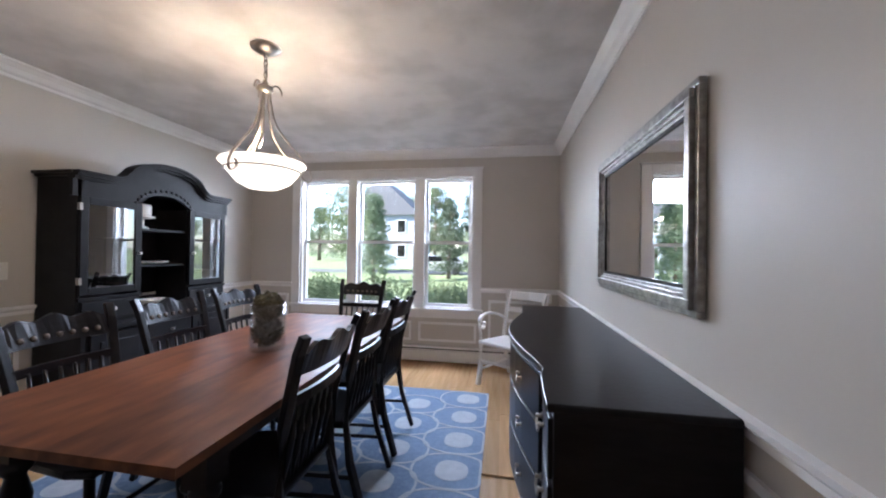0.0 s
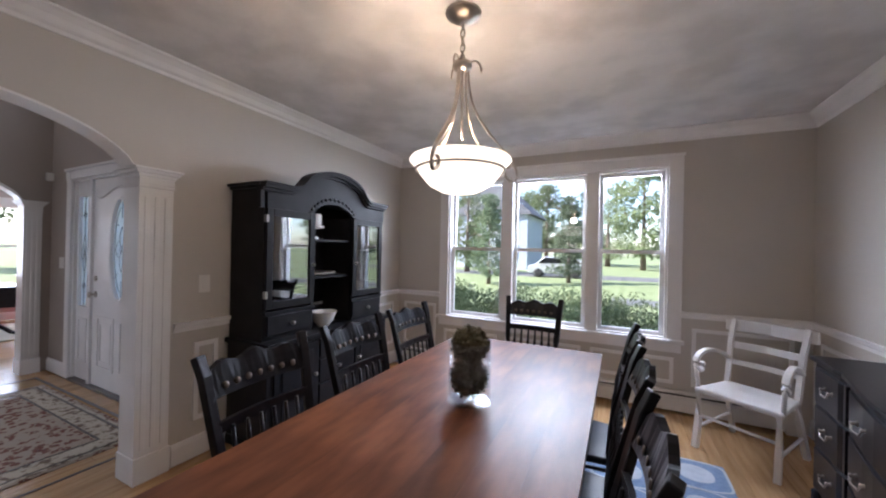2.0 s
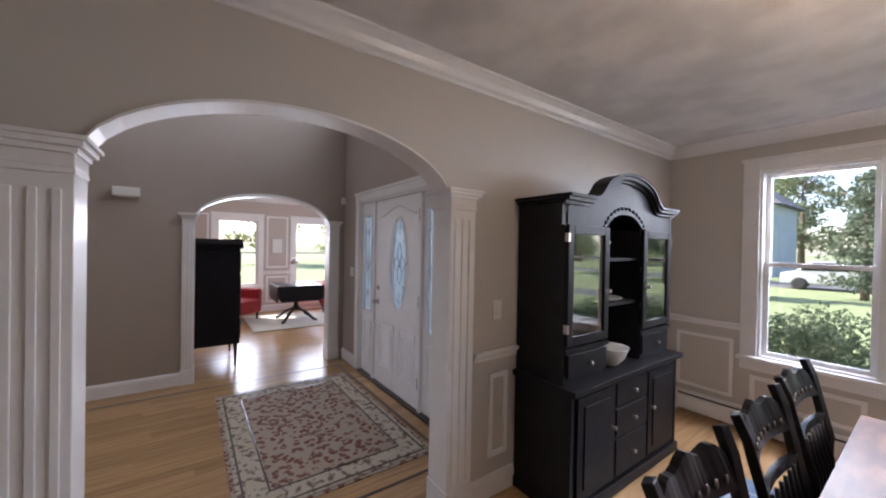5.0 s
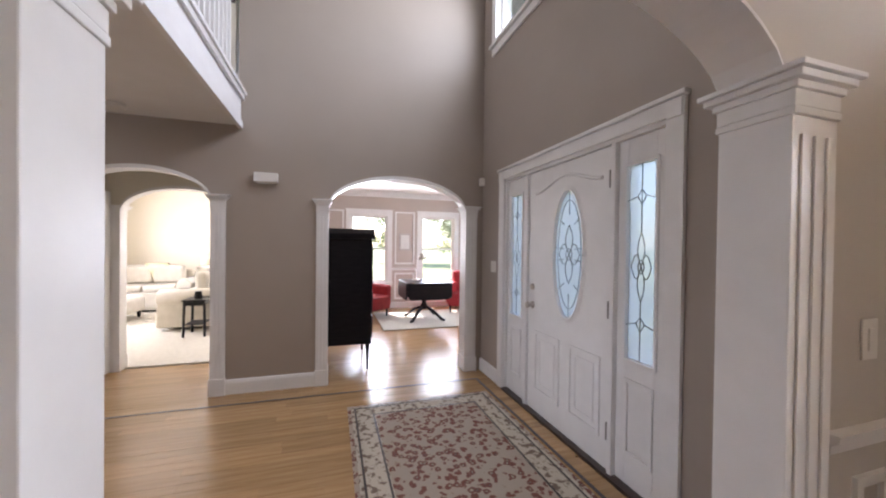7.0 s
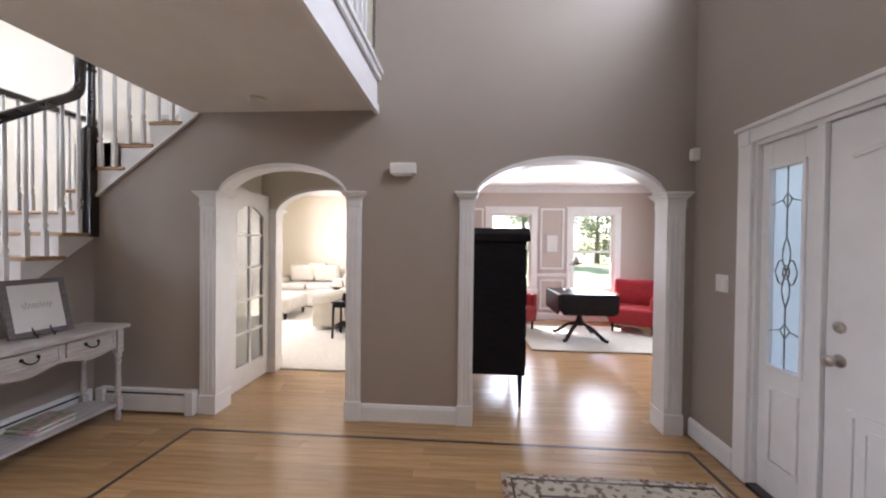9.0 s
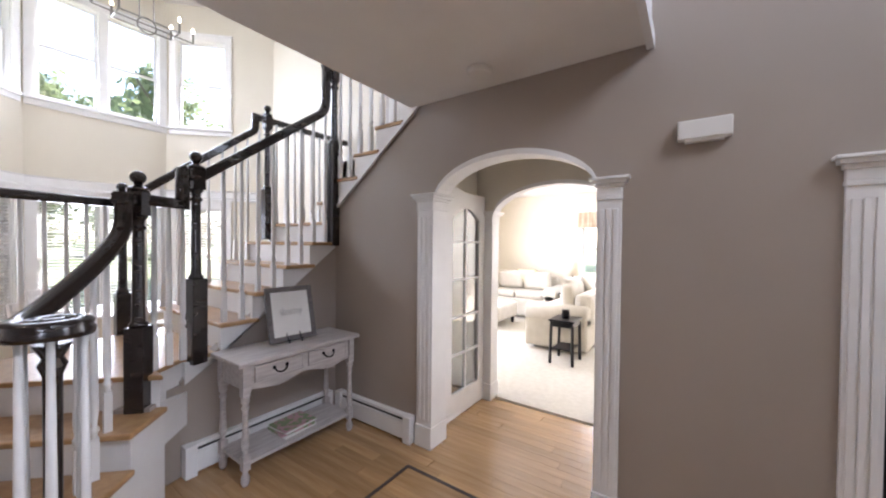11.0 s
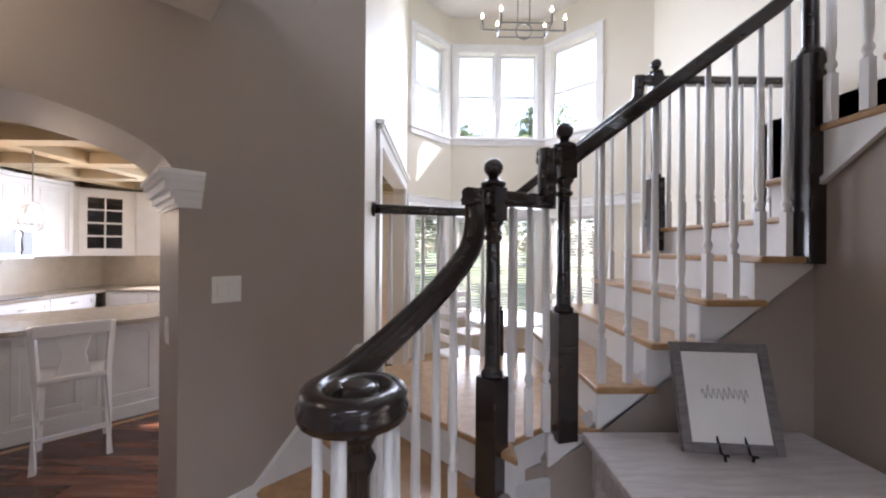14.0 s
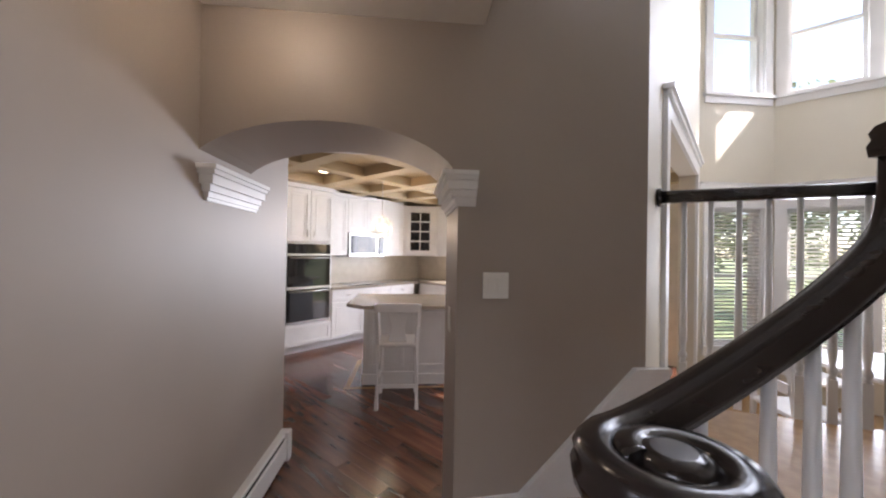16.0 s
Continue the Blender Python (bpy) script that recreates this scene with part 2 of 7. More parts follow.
def persian_mat(name):
    """Red-brown field with cream and grey flowers, woven."""
    m = mat(name, (0.2, 0.07, 0.05), (0.26, 0.1, 0.07), 0.95, scale=40, bump=0.4, bscale=300)
    nt = m.node_tree
    b = nt.nodes["Principled BSDF"]
    base = b.inputs["Base Color"].links[0].from_socket
    tc = nt.nodes.new("ShaderNodeTexCoord")
    vor = nt.nodes.new("ShaderNodeTexVoronoi")
    vor.inputs["Scale"].default_value = 19.0
    nz = nt.nodes.new("ShaderNodeTexNoise")
    nz.inputs["Scale"].default_value, nz.inputs["Detail"].default_value = 33.0, 2.5
    nt.links.new(tc.outputs["Object"], vor.inputs["Vector"])
    nt.links.new(tc.outputs["Object"], nz.inputs["Vector"])
    add = nt.nodes.new("ShaderNodeMath")
    add.operation = "MULTIPLY_ADD"
    add.inputs[1].default_value = 0.9
    nt.links.new(nz.outputs["Fac"], add.inputs[0])
    nt.links.new(vor.outputs["Distance"], add.inputs[2])
    ramp = nt.nodes.new("ShaderNodeValToRGB")
    els = ramp.color_ramp.elements
    els[0].position, els[0].color = 0.55, (0.36, 0.30, 0.23, 1)
    els[1].position, els[1].color = 0.60, (0.07, 0.06, 0.06, 1)
    e = els.new(0.65)
    e.color = (0.15, 0.05, 0.035, 1)
    e = els.new(0.86)
    e.color = (0.18, 0.07, 0.05, 1)
    e = els.new(0.94)
    e.color = (0.40, 0.34, 0.27, 1)
    nt.links.new(add.outputs[0], ramp.inputs[0])
    mix = nt.nodes.new("ShaderNodeMixRGB")
    mix.inputs[0].default_value = 0.88
    nt.links.new(base, mix.inputs[1])
    nt.links.new(ramp.outputs[0], mix.inputs[2])
    nt.links.new(mix.outputs[0], b.inputs["Base Color"])
    return m


M_PERSIAN = persian_mat("persian_rug_field")
M_PERSBORDER = mat("persian_rug_border", (0.5, 0.44, 0.35), (0.17, 0.12, 0.09), 0.95, scale=22, bump=0.4, bscale=300, lo=0.52, hi=0.6, detail=3)

# ---- mesh tools ----


class Shape:
    """Collects simple solids into one mesh."""

    def __init__(self):
        self.bm = bmesh.new()

    def box(self, x0, y0, z0, x1, y1, z1, m=None, bevel=0.0):
        vs = [self.bm.verts.new(p) for p in ((x0, y0, z0), (x1, y0, z0), (x1, y1, z0), (x0, y1, z0), (x0, y0, z1), (x1, y0, z1), (x1, y1, z1), (x0, y1, z1))]
        fs = [self.bm.faces.new([vs[i] for i in f]) for f in ((3, 2, 1, 0), (4, 5, 6, 7), (0, 1, 5, 4), (1, 2, 6, 5), (2, 3, 7, 6), (3, 0, 4, 7))]
        if bevel:
            es = list({e for f in fs for e in f.edges})
            r = bmesh.ops.bevel(self.bm, geom=es, offset=bevel, segments=2, affect="EDGES", profile=0.5)
            vs = list({v for v in r["verts"]} | {v for v in vs if v.is_valid})
        if m is not None:
            bmesh.ops.transform(self.bm, matrix=m, verts=vs)
        return self

    def prism(self, pts, a0, a1, m=None):
        """Polygon pts (u, v) in the XY plane, extruded in z from a0 to a1, then moved by m."""
        lo = [self.bm.verts.new((u, v, a0)) for u, v in pts]
        hi = [self.bm.verts.new((u, v, a1)) for u, v in pts]
        n = len(pts)
        self.bm.faces.new(lo[::-1])
        self.bm.faces.new(hi)
        for i in range(n):
            self.bm.faces.new((lo[i], lo[(i + 1) % n], hi[(i + 1) % n], hi[i]))
        if m is not None:
            bmesh.ops.transform(self.bm, matrix=m, verts=lo + hi)
        return self

    def lathe(self, prof, x=0, y=0, z=0, n=20, m=None):
        """prof: (radius, height) from bottom to top."""
        rings, made = [], []
        for r, h in prof:
            ring = [self.bm.verts.new((x + max(r, 1e-4) * math.cos(2 * math.pi * i / n), y + max(r, 1e-4) * math.sin(2 * math.pi * i / n), z + h)) for i in range(n)]
            rings.append(ring)
            made += ring
        for a, b in zip(rings, rings[1:]):
            for i in range(n):
                f = self.bm.faces.new((a[i], a[(i + 1) % n], b[(i + 1) % n], b[i]))
                f.smooth = True
        self.bm.faces.new(rings[0][::-1])
        self.bm.faces.new(rings[-1])
        if m is not None:
            bmesh.ops.transform(self.bm, matrix=m, verts=made)
        return self

    def sweep(self, path, section, smooth=True, closed=False):
        """section: (side, up) points carried along the path, upright."""
        pts = [Vector(p) for p in path]
        rings = []
        for i, p in enumerate(pts):
            a = pts[i - 1] if i or closed else p
            b = pts[(i + 1) % len(pts)] if i < len(pts) - 1 or closed else p
            d = (b - a).normalized()
            side = d.cross(Vector((0, 0, 1)))
            side = side.normalized() if side.length > 1e-3 else Vector((1, 0, 0))
            up = side.cross(d).normalized()
            rings.append([self.bm.verts.new(p + side * u + up * v) for u, v in section])
        n = len(section)
        pairs = list(zip(rings, rings[1:])) + ([(rings[-1], rings[0])] if closed else [])
        for a, b in pairs:
            for i in range(n):
                f = self.bm.faces.new((a[i], a[(i + 1) % n], b[(i + 1) % n], b[i]))
                f.smooth = smooth
        if not closed:
            self.bm.faces.new(rings[0][::-1])
            self.bm.faces.new(rings[-1])
        return self

    def tube(self, path, r, n=8):
        return self.sweep(path, [(r * math.cos(2 * math.pi * i / n), r * math.sin(2 * math.pi * i / n)) for i in range(n)])

    def make(self, name, material, parent=None, bevel=0.0):
        bmesh.ops.recalc_face_normals(self.bm, faces=self.bm.faces)
        me = bpy.data.meshes.new(name)
        self.bm.to_mesh(me)
        self.bm.free()
        me.materials.append(material)
        ob = new(name, me)
        if parent is not None:
            ob.parent = parent
        if bevel:
            md = ob.modifiers.new("bevel", "BEVEL")
            md.width, md.segments, md.limit_method, md.angle_limit = bevel, 2, "ANGLE", radians(40)
        return ob


def thing(name, label, category, group="", kind=""):
    ob = new(name)
    return tagged(ob, label, category, group, kind)


def solid_box(name, material, b, label="", category="", kind="", parent=None, bevel=0.0):
    ob = Shape().box(*b).make(name, material, parent, bevel)
    return tagged(ob, label, category, "", kind)


def wall(name, p0, p1, z0, z1, thick, material, holes=(), label="painted wall"):
    """A wall whose seen face runs from p0 to p1 and whose body lies to the left of that way. holes: (s0, s1, bottom, top, rise)."""
    p0, p1 = Vector(p0), Vector(p1)
    d = (p1 - p0).normalized()
    length = (p1 - p0).length
    m = Matrix(((d.x, -d.y, 0, p0.x), (d.y, d.x, 0, p0.y), (0, 0, 1, 0), (0, 0, 0, 1)))
    s = Shape()
    at = 0.0
    cuts = sorted({h[0] for h in holes} | {h[1] for h in holes} | {0.0, length})
    for a, b in zip(cuts, cuts[1:]):
        if b - a < 1e-4:
            continue
        mid = (a + b) / 2
        inside = sorted((h for h in holes if h[0] < mid < h[1]), key=lambda h: h[2])
        base = z0
        for h in inside:
            if h[2] > base + 1e-4:
                s.box(a, 0, base, b, thick, h[2], m)
            base = h[3]
            if h[4]:
                n = 24
                pts = []
                for i in range(n + 1):
                    u = a + (b - a) * i / n
                    q = 2 * (u - a) / (b - a) - 1
                    pts.append((u, h[3] + h[4] * math.sqrt(max(0.0, 1 - q * q * 0.97))
                                - h[4] * math.sqrt(0.03)))
                top = max(v for _, v in pts) + 0.05
                for (u0, v0), (u1, v1) in zip(pts, pts[1:]):
                    rot = m @ Matrix(((1, 0, 0, 0), (0, 0, 1, 0), (0, 1, 0, 0), (0, 0, 0, 1)))
                    s.prism([(u0, v0), (u1, v1), (u1, top), (u0, top)], 0, thick, rot)
                base = top
        if z1 > base + 1e-4:
            s.box(a, 0, base, b, thick, z1, m)
    ob = s.make(name, material)
    return tagged(ob, label, "wall", "", "structure")


def frame_of(p0, p1):
    """Matrix whose x runs from p0 to p1 along a wall's face; y goes into the wall."""
    p0, p1 = Vector(p0), Vector(p1)
    d = (p1 - p0).normalized()
    return Matrix(((d.x, -d.y, 0, p0.x), (d.y, d.x, 0, p0.y), (0, 0, 1, 0), (0, 0, 0, 1)))


def strip(s, p0, p1, prof):
    """A moulding along a wall's face from p0 to p1; prof: (out of the wall, height)."""
    m = frame_of(p0, p1)
    length = (Vector(p1) - Vector(p0)).length
    rot = m @ Matrix(((0, 0, 1, 0), (-1, 0, 0, 0), (0, 1, 0, 0), (0, 0, 0, 1)))
    s.prism(prof, 0, length, rot)


CROWN = [(0, -0.11), (0.012, -0.11), (0.014, -0.09), (0.03, -0.075), (0.045, -0.045), (0.07, -0.022), (0.085, -0.012), (0.085, 0), (0, 0)]
RAIL = [(0, -0.06), (0.012, -0.06), (0.014, -0.035), (0.03, -0.02), (0.034, 0), (0, 0)]
BASE = [(0, 0), (0.018, 0), (0.018, 0.11), (0.01, 0.135), (0, 0.14)]


def moulding(name, runs, prof, z, material=None, label="white painted moulding"):
    s = Shape()
    for p0, p1 in runs:
        strip(s, p0, p1, [(a, z + b) for a, b in prof])
    ob = s.make(name, material or M_WHITE)
    return tagged(ob, label, "trim", "", "structure")


def panel_frame(s, m, a, b, z0, z1, w=0.03, out=0.014):
    for r in ((a, z0, b, z0 + w), (a, z1 - w, b, z1), (a, z0 + w, a + w, z1 - w), (b - w, z0 + w, b, z1 - w)):
        s.box(r[0], -out, r[1], r[2], 0, r[3], m)


def window_unit(name, p0, p1, s0, s1, z0, z1, thick, bays=1, casing=0.09, label="white double-hung window", sashes=True, sill=True):
    """Casing, sashes and panes in a wall's hole; bays: side-by-side units."""
    m = frame_of(p0, p1)
    top = thing(name, label, "window", "", "structure")
    f = Shape()
    c = casing
    f.box(s0 - c, -0.022, z0, s0, 0.0, z1 + c, m).box(s1, -0.022, z0, s1 + c, 0.0, z1 + c, m)
    f.box(s0, -0.022, z1, s1, 0.0, z1 + c, m).box(s0 - c - 0.015, -0.035, z1 + c, s1 + c + 0.015, 0, z1 + c + 0.022, m)
    if sill:
        f.box(s0 - c - 0.02, -0.05, z0 - 0.035, s1 + c + 0.02, 0.0, z0, m).box(s0 - c, -0.02, z0 - 0.11, s1 + c, 0, z0 - 0.035, m)
    else:
        f.box(s0 - c, -0.022, z0 - c, s1 + c, 0, z0, m)
    f.box(s0, 0, z0, s0 + 0.012, thick, z1, m).box(s1 - 0.012, 0, z0, s1, thick, z1, m)
    f.box(s0, 0, z0 - 0.0, s1, thick, z0 + 0.014, m).box(s0, 0, z1 - 0.012, s1, thick, z1, m)
    w = (s1 - s0) / bays
    for i in range(1, bays):
        f.box(s0 + w * i - 0.045, -0.018, z0, s0 + w * i + 0.045, thick, z1, m)
    f.make("frame", M_WHITE, top)
    g = Shape()
    sash = Shape()
    mid = (z0 + z1) / 2
    for i in range(bays):
        a = s0 + w * i + (0.045 if i else 0.012)
        b = s0 + w * (i + 1) - (0.045 if i < bays - 1 else 0.012)
        for (lo, hi, y) in ((z0 + 0.014, mid + 0.012, 0.045), (mid - 0.012, z1 - 0.012, 0.075)) if sashes else ((z0 + 0.014, z1 - 0.012, 0.06),):
            t = 0.032
            sash.box(a, y, lo, b, y + 0.028, lo + t, m).box(a, y, hi - t, b, y + 0.028, hi, m)
            sash.box(a, y, lo + t, a + t, y + 0.028, hi - t, m).box(b - t, y, lo + t, b, y + 0.028, hi - t, m)
            g.box(a + t, y + 0.012, lo + t, b - t, y + 0.016, hi - t, m)
    sash.make("sash", M_WHITE, top)
    gl = g.make("pane", M_GLASS, top)
    gl.visible_shadow = False
    return top


def pilaster(name, m, w, depth, h=1.9, fluted=True):
    """White casing round an arch's jamb: x along the wall, y into it; face at y = 0."""
    s = Shape()
    e = 0.022
    s.box(-0.004, -e, 0, w + 0.004, depth + e, h - 0.12, m)
    if fluted:
        for k in range(3):
            u = w * (0.2 + 0.3 * k)
            s.box(u - 0.012, -e - 0.007, 0.2, u + 0.012, -e, h - 0.17, m)
    s.box(-0.01, -e - 0.012, 0, w + 0.01, depth + e + 0.012, 0.16, m)
    for k, (o, z0, z1) in enumerate(((0.008, h - 0.12, h - 0.1), (0.006, h - 0.1, h - 0.055), (0.014, h - 0.055, h - 0.035), (0.03, h - 0.035, h - 0.015), (0.042, h - 0.015, h))):
        s.box(-o, -e - o, z0, w + o, depth + e + o, z1, m)
    ob = s.make(name, M_WHITE, None, 0.003)
    return tagged(ob, "white fluted pilaster casing with stepped capital", "trim", "arch pilasters", "structure")


def arch_trim(name, m, s0, s1, zs, rise, depth, w=0.03):
    """White bead along an arch's edge."""
    s = Shape()
    pts = []
    n = 28
    for i in range(n + 1):
        q = 2 * i / n - 1
        pts.append((s0 + (s1 - s0) * i / n, zs + rise * math.sqrt(max(0.0, 1 - q * q * 0.97)) - rise * math.sqrt(0.03)))
    rot = m @ Matrix(((1, 0, 0, 0), (0, 0, 1, 0), (0, 1, 0, 0), (0, 0, 0, 1)))
    for (u0, v0), (u1, v1) in zip(pts, pts[1:]):
        s.prism([(u0, v0 - 0.012), (u1, v1 - 0.012), (u1, v1 + w), (u0, v0 + w)], -0.012, 0.0, rot)
        s.prism([(u0, v0 - 0.012), (u1, v1 - 0.012), (u1, v1 - 0.001), (u0, v0 - 0.001)], 0.0, depth, rot)
        s.prism([(u0, v0 - 0.012), (u1, v1 - 0.012), (u1, v1 + w), (u0, v0 + w)], depth, depth + 0.012, rot)
    ob = s.make(name, M_WHITE)
    return tagged(ob, "white painted arch trim", "trim", "", "structure")

# ---- structure ----
DC, FC = 2.62, 5.2      # dining ceiling, two-storey ceiling

ground = Shape().box(-400, -400, -0.75, 400, 400, -0.45).make("ground", M_GRASS)
tagged(ground, "green mown lawn round the house", "lawn", "", "structure")
floor = Shape().box(-12.6, -7.5, -0.4, 0.9, 4.5, -0.012).make("floor", M_OAK)
tagged(floor, "golden oak strip floor, satin varnish", "floor", "", "structure")

# dining room
N0, N1 = (-3.36, 4.33), (0.66, 4.33)
wall("wall_north", N0, N1, 0, DC, 0.16, M_DINING, [(0.72, 3.0, 0.66, 2.28, 0)], "greige dining room wall with window")
wall("wall_east", (0.66, 4.33), (0.66, -1.5), 0, DC, 0.14, M_DINING, (), "greige dining room wall")
wall("wall_south", (0.66, -1.5), (-3.36, -1.5), 0, DC, 0.1, M_DINING, (), "greige dining room wall")
wall("wall_west", (-3.36, -1.5), (-3.36, 4.33), 0, DC, 0.07, M_DINING, [(1.47, 2.99, 0, 1.88, 0.36)], "greige wall with arched opening")
wall("wall_foyer_east", (-3.5, 2.03), (-3.5, -1.6), 0, FC, 0.07, M_TAUPE, [(0.54, 2.06, 0, 1.88, 0.36)], "taupe foyer wall with arched opening")
ceiling = Shape().box(-3.5, -1.6, DC, 0.82, 4.49, DC + 0.12).make("ceiling", M_CEIL)
tagged(ceiling, "swirled plaster dining ceiling", "ceiling", "", "structure")
W0, W1 = (-3.36, -1.5), (-3.36, 4.33)
moulding("crown_moulding", [(N0, N1), ((0.66, 4.33), (0.66, -1.5)), (W0, W1), ((0.66, -1.5), (-3.36, -1.5))], CROWN, DC)
moulding("chair_rail", [((-3.36, 4.33), (-2.74, 4.33)), ((-0.26, 4.33), (0.66, 4.33)), ((0.66, 4.33), (0.66, -1.5)), ((-3.36, 1.69), (-3.36, 4.33)), ((-3.36, -1.5), (-3.36, -0.2))], RAIL, 0.93)
moulding("baseboard", [((0.66, 4.33), (0.66, -1.5)), ((-3.36, 1.69), (-3.36, 4.33)), ((-3.36, -1.5), (-3.36, -0.2))], BASE, 0)
wains = Shape()
mN = frame_of(N0, N1)
for a, b in ((0.1, 0.56), (0.68, 1.35), (1.45, 2.25), (2.34, 3.06), (3.2, 3.9)):
    panel_frame(wains, mN, a, b, 0.25, 0.49 if 0.6 < a < 3.1 else 0.78)
mW = frame_of(W0, W1)
for a, b in ((3.32, 3.48), (4.98, 5.7)):
    panel_frame(wains, mW, a, b, 0.25, 0.78)
mE = frame_of((0.66, 4.33), (0.66, -1.5))
for a, b in ((0.15, 1.05), (1.2, 2.3), (2.45, 3.5)):
    panel_frame(wains, mE, a, b, 0.25, 0.78)
tagged(wains.make("wainscot_panels", M_WHITE), "white raised panel moulding under chair rail", "trim", "", "structure")


def window_row(name, p0, p1, s0, s1, z0, z1, thick, marks, label):
    """A row of double-hung units with mullions centred at marks."""
    m = frame_of(p0, p1)
    top = thing(name, label, "window", "", "structure")
    f, sash, g = Shape(), Shape(), Shape()
    c, h = 0.115, 0.062
    f.box(s0 - c, -0.022, z0, s0, 0, z1 + c - 0.02, m).box(s1, -0.022, z0, s1 + c, 0, z1 + c - 0.02, m).box(s0, -0.022, z1, s1, 0, z1 + c - 0.02, m)
    f.box(s0 - c - 0.01, -0.04, z1 + c - 0.02, s1 + c + 0.01, 0, z1 + c, m)
    f.box(s0 - c - 0.02, -0.055, z0 - 0.035, s1 + c + 0.02, 0, z0, m).box(s0 - c, -0.02, z0 - 0.12, s1 + c, 0, z0 - 0.035, m)
    f.box(s0, 0, z0, s0 + 0.02, thick, z1, m).box(s1 - 0.02, 0, z0, s1, thick, z1, m).box(s0 + 0.02, 0, z0, s1 - 0.02, thick, z0 + 0.015, m).box(s0 + 0.02, 0, z1 - 0.02, s1 - 0.02, thick, z1, m)
    for q in marks:
        f.box(q - h, -0.018, z0 + 0.015, q + h, thick, z1 - 0.02, m)
    f.make("frame", M_WHITE, top, 0.004)
    mid = (z0 + z1) / 2
    edges = [s0 + 0.02, *sum(([q - h, q + h] for q in marks), []), s1 - 0.02]
    for a, b in zip(edges[::2], edges[1::2]):
        for lo, hi, y in ((z0 + 0.015, mid + 0.018, 0.05), (mid - 0.018, z1 - 0.02, 0.085)):
            t = 0.036
            sash.box(a, y, lo, b, y + 0.03, lo + t, m).box(a, y, hi - t, b, y + 0.03, hi, m)
            sash.box(a, y, lo + t, a + t, y + 0.03, hi - t, m).box(b - t, y, lo + t, b, y + 0.03, hi - t, m)
            g.box(a + t, y + 0.012, lo + t, b - t, y + 0.016, hi - t, m)
    sash.make("sash", M_WHITE, top)
    g.make("pane", M_GLASS, top).visible_shadow = False
    return top


window_row("window_1", N0, N1, 0.72, 3.0, 0.66, 2.28, 0.16, (1.45, 2.34), "white triple double-hung window with wide casing")


def heater(name, p0, p1, label="white baseboard radiator with dark slot"):
    m = frame_of(p0, p1)
    n = (Vector(p1) - Vector(p0)).length
    top = thing(name, label, "radiator")
    s = Shape()
    s.box(0.06, -0.06, 0.02, n - 0.06, -0.002, 0.145, m).box(0.06, -0.05, 0.175, n - 0.06, -0.002, 0.2, m).box(0.06, -0.064, 0.15, n - 0.06, -0.05, 0.162, m)
    s.box(0, -0.075, 0, 0.07, -0.002, 0.205, m).box(n - 0.07, -0.075, 0, n, -0.002, 0.205, m)
    s.make("casing", M_WHITE, top, 0.004)
    Shape().box(0.06, -0.045, 0.1, n - 0.06, -0.002, 0.18, m).make("slot", M_SLOT, top)
    return top


heater("baseboard_heater", (-3.3, 4.33), (0.55, 4.33))

# dining arch
mDW = frame_of((-3.36, -1.5), (-3.36, 4.33))
pilaster("pilaster", mDW @ pose(2.99, 0, 0), 0.175, 0.14, 1.91)
pilaster("pilaster", mDW @ pose(1.295, 0, 0), 0.175, 0.14, 1.91)
arch_trim("arch_trim", mDW, 1.47, 2.99, 1.88, 0.36, 0.14, 0.0)

# foyer
FW0, FW1 = (-6.55, -2.1), (-6.55, 2.03)
wall("wall_foyer_west", FW0, FW1, 0, 2.56, 0.14, M_TAUPE, [(0.25, 1.38, 0, 1.86, 0.30), (2.42, 3.92, 0, 1.86, 0.36)], "taupe foyer wall with two arches")
wall("wall_foyer_west_upper", (-6.55, -0.5), (-6.55, 2.03), 2.56, FC, 0.14, M_TAUPE, (), "taupe upper foyer wall")
FN0, FN1 = (-6.69, 2.03), (-3.432, 2.03)
wall("wall_foyer_north", FN0, FN1, 0, FC, 0.16, M_TAUPE, [(0.71, 2.54, 0, 2.12, 0), (0.47, 2.6, 3.62, 4.9, 0)], "taupe wall with front door")
ms = frame_of(FW0, FW1)
for a, w in ((0.115, 0.135), (1.38, 0.115), (2.31, 0.11), (3.92, 0.13)):
    pilaster("pilaster", ms @ pose(a, 0, 0), w, 0.14, 1.89)
arch_trim("arch_trim", ms, 0.25, 1.38, 1.86, 0.30, 0.14, 0.022)
arch_trim("arch_trim", ms, 2.42, 3.92, 1.86, 0.36, 0.14, 0.022)
window_unit("window_2", FN0, FN1, 0.47, 2.6, 3.62, 4.9, 0.16, 2, label="white window over the front door")
moulding("baseboard_foyer", [((-6.55, -0.6), (-6.55, 0.2)), ((-6.55, 2.03), (-6.1, 2.03)), ((-4.03, 2.03), (-3.5, 2.03)), ((-3.5, 1.98), (-3.5, 1.7)), ((-3.5, -0.2), (-3.5, -1.6))], BASE, 0)

# kitchen passage at forty-five degrees
wall("wall_passage", (-3.5, -1.6), (-2.19, -2.91), 0, FC, 0.12, M_TAUPE, (), "taupe passage wall")
K0, K1 = (-2.93, -2.08), (-4.42, -3.57)
wall("wall_kitchen", K0, K1, 0, FC, 0.5, M_TAUPE, [(0.0, 1.19, 0, 1.85, 0.28)], "taupe diagonal wall with arched passage")
mK = frame_of(K0, K1)


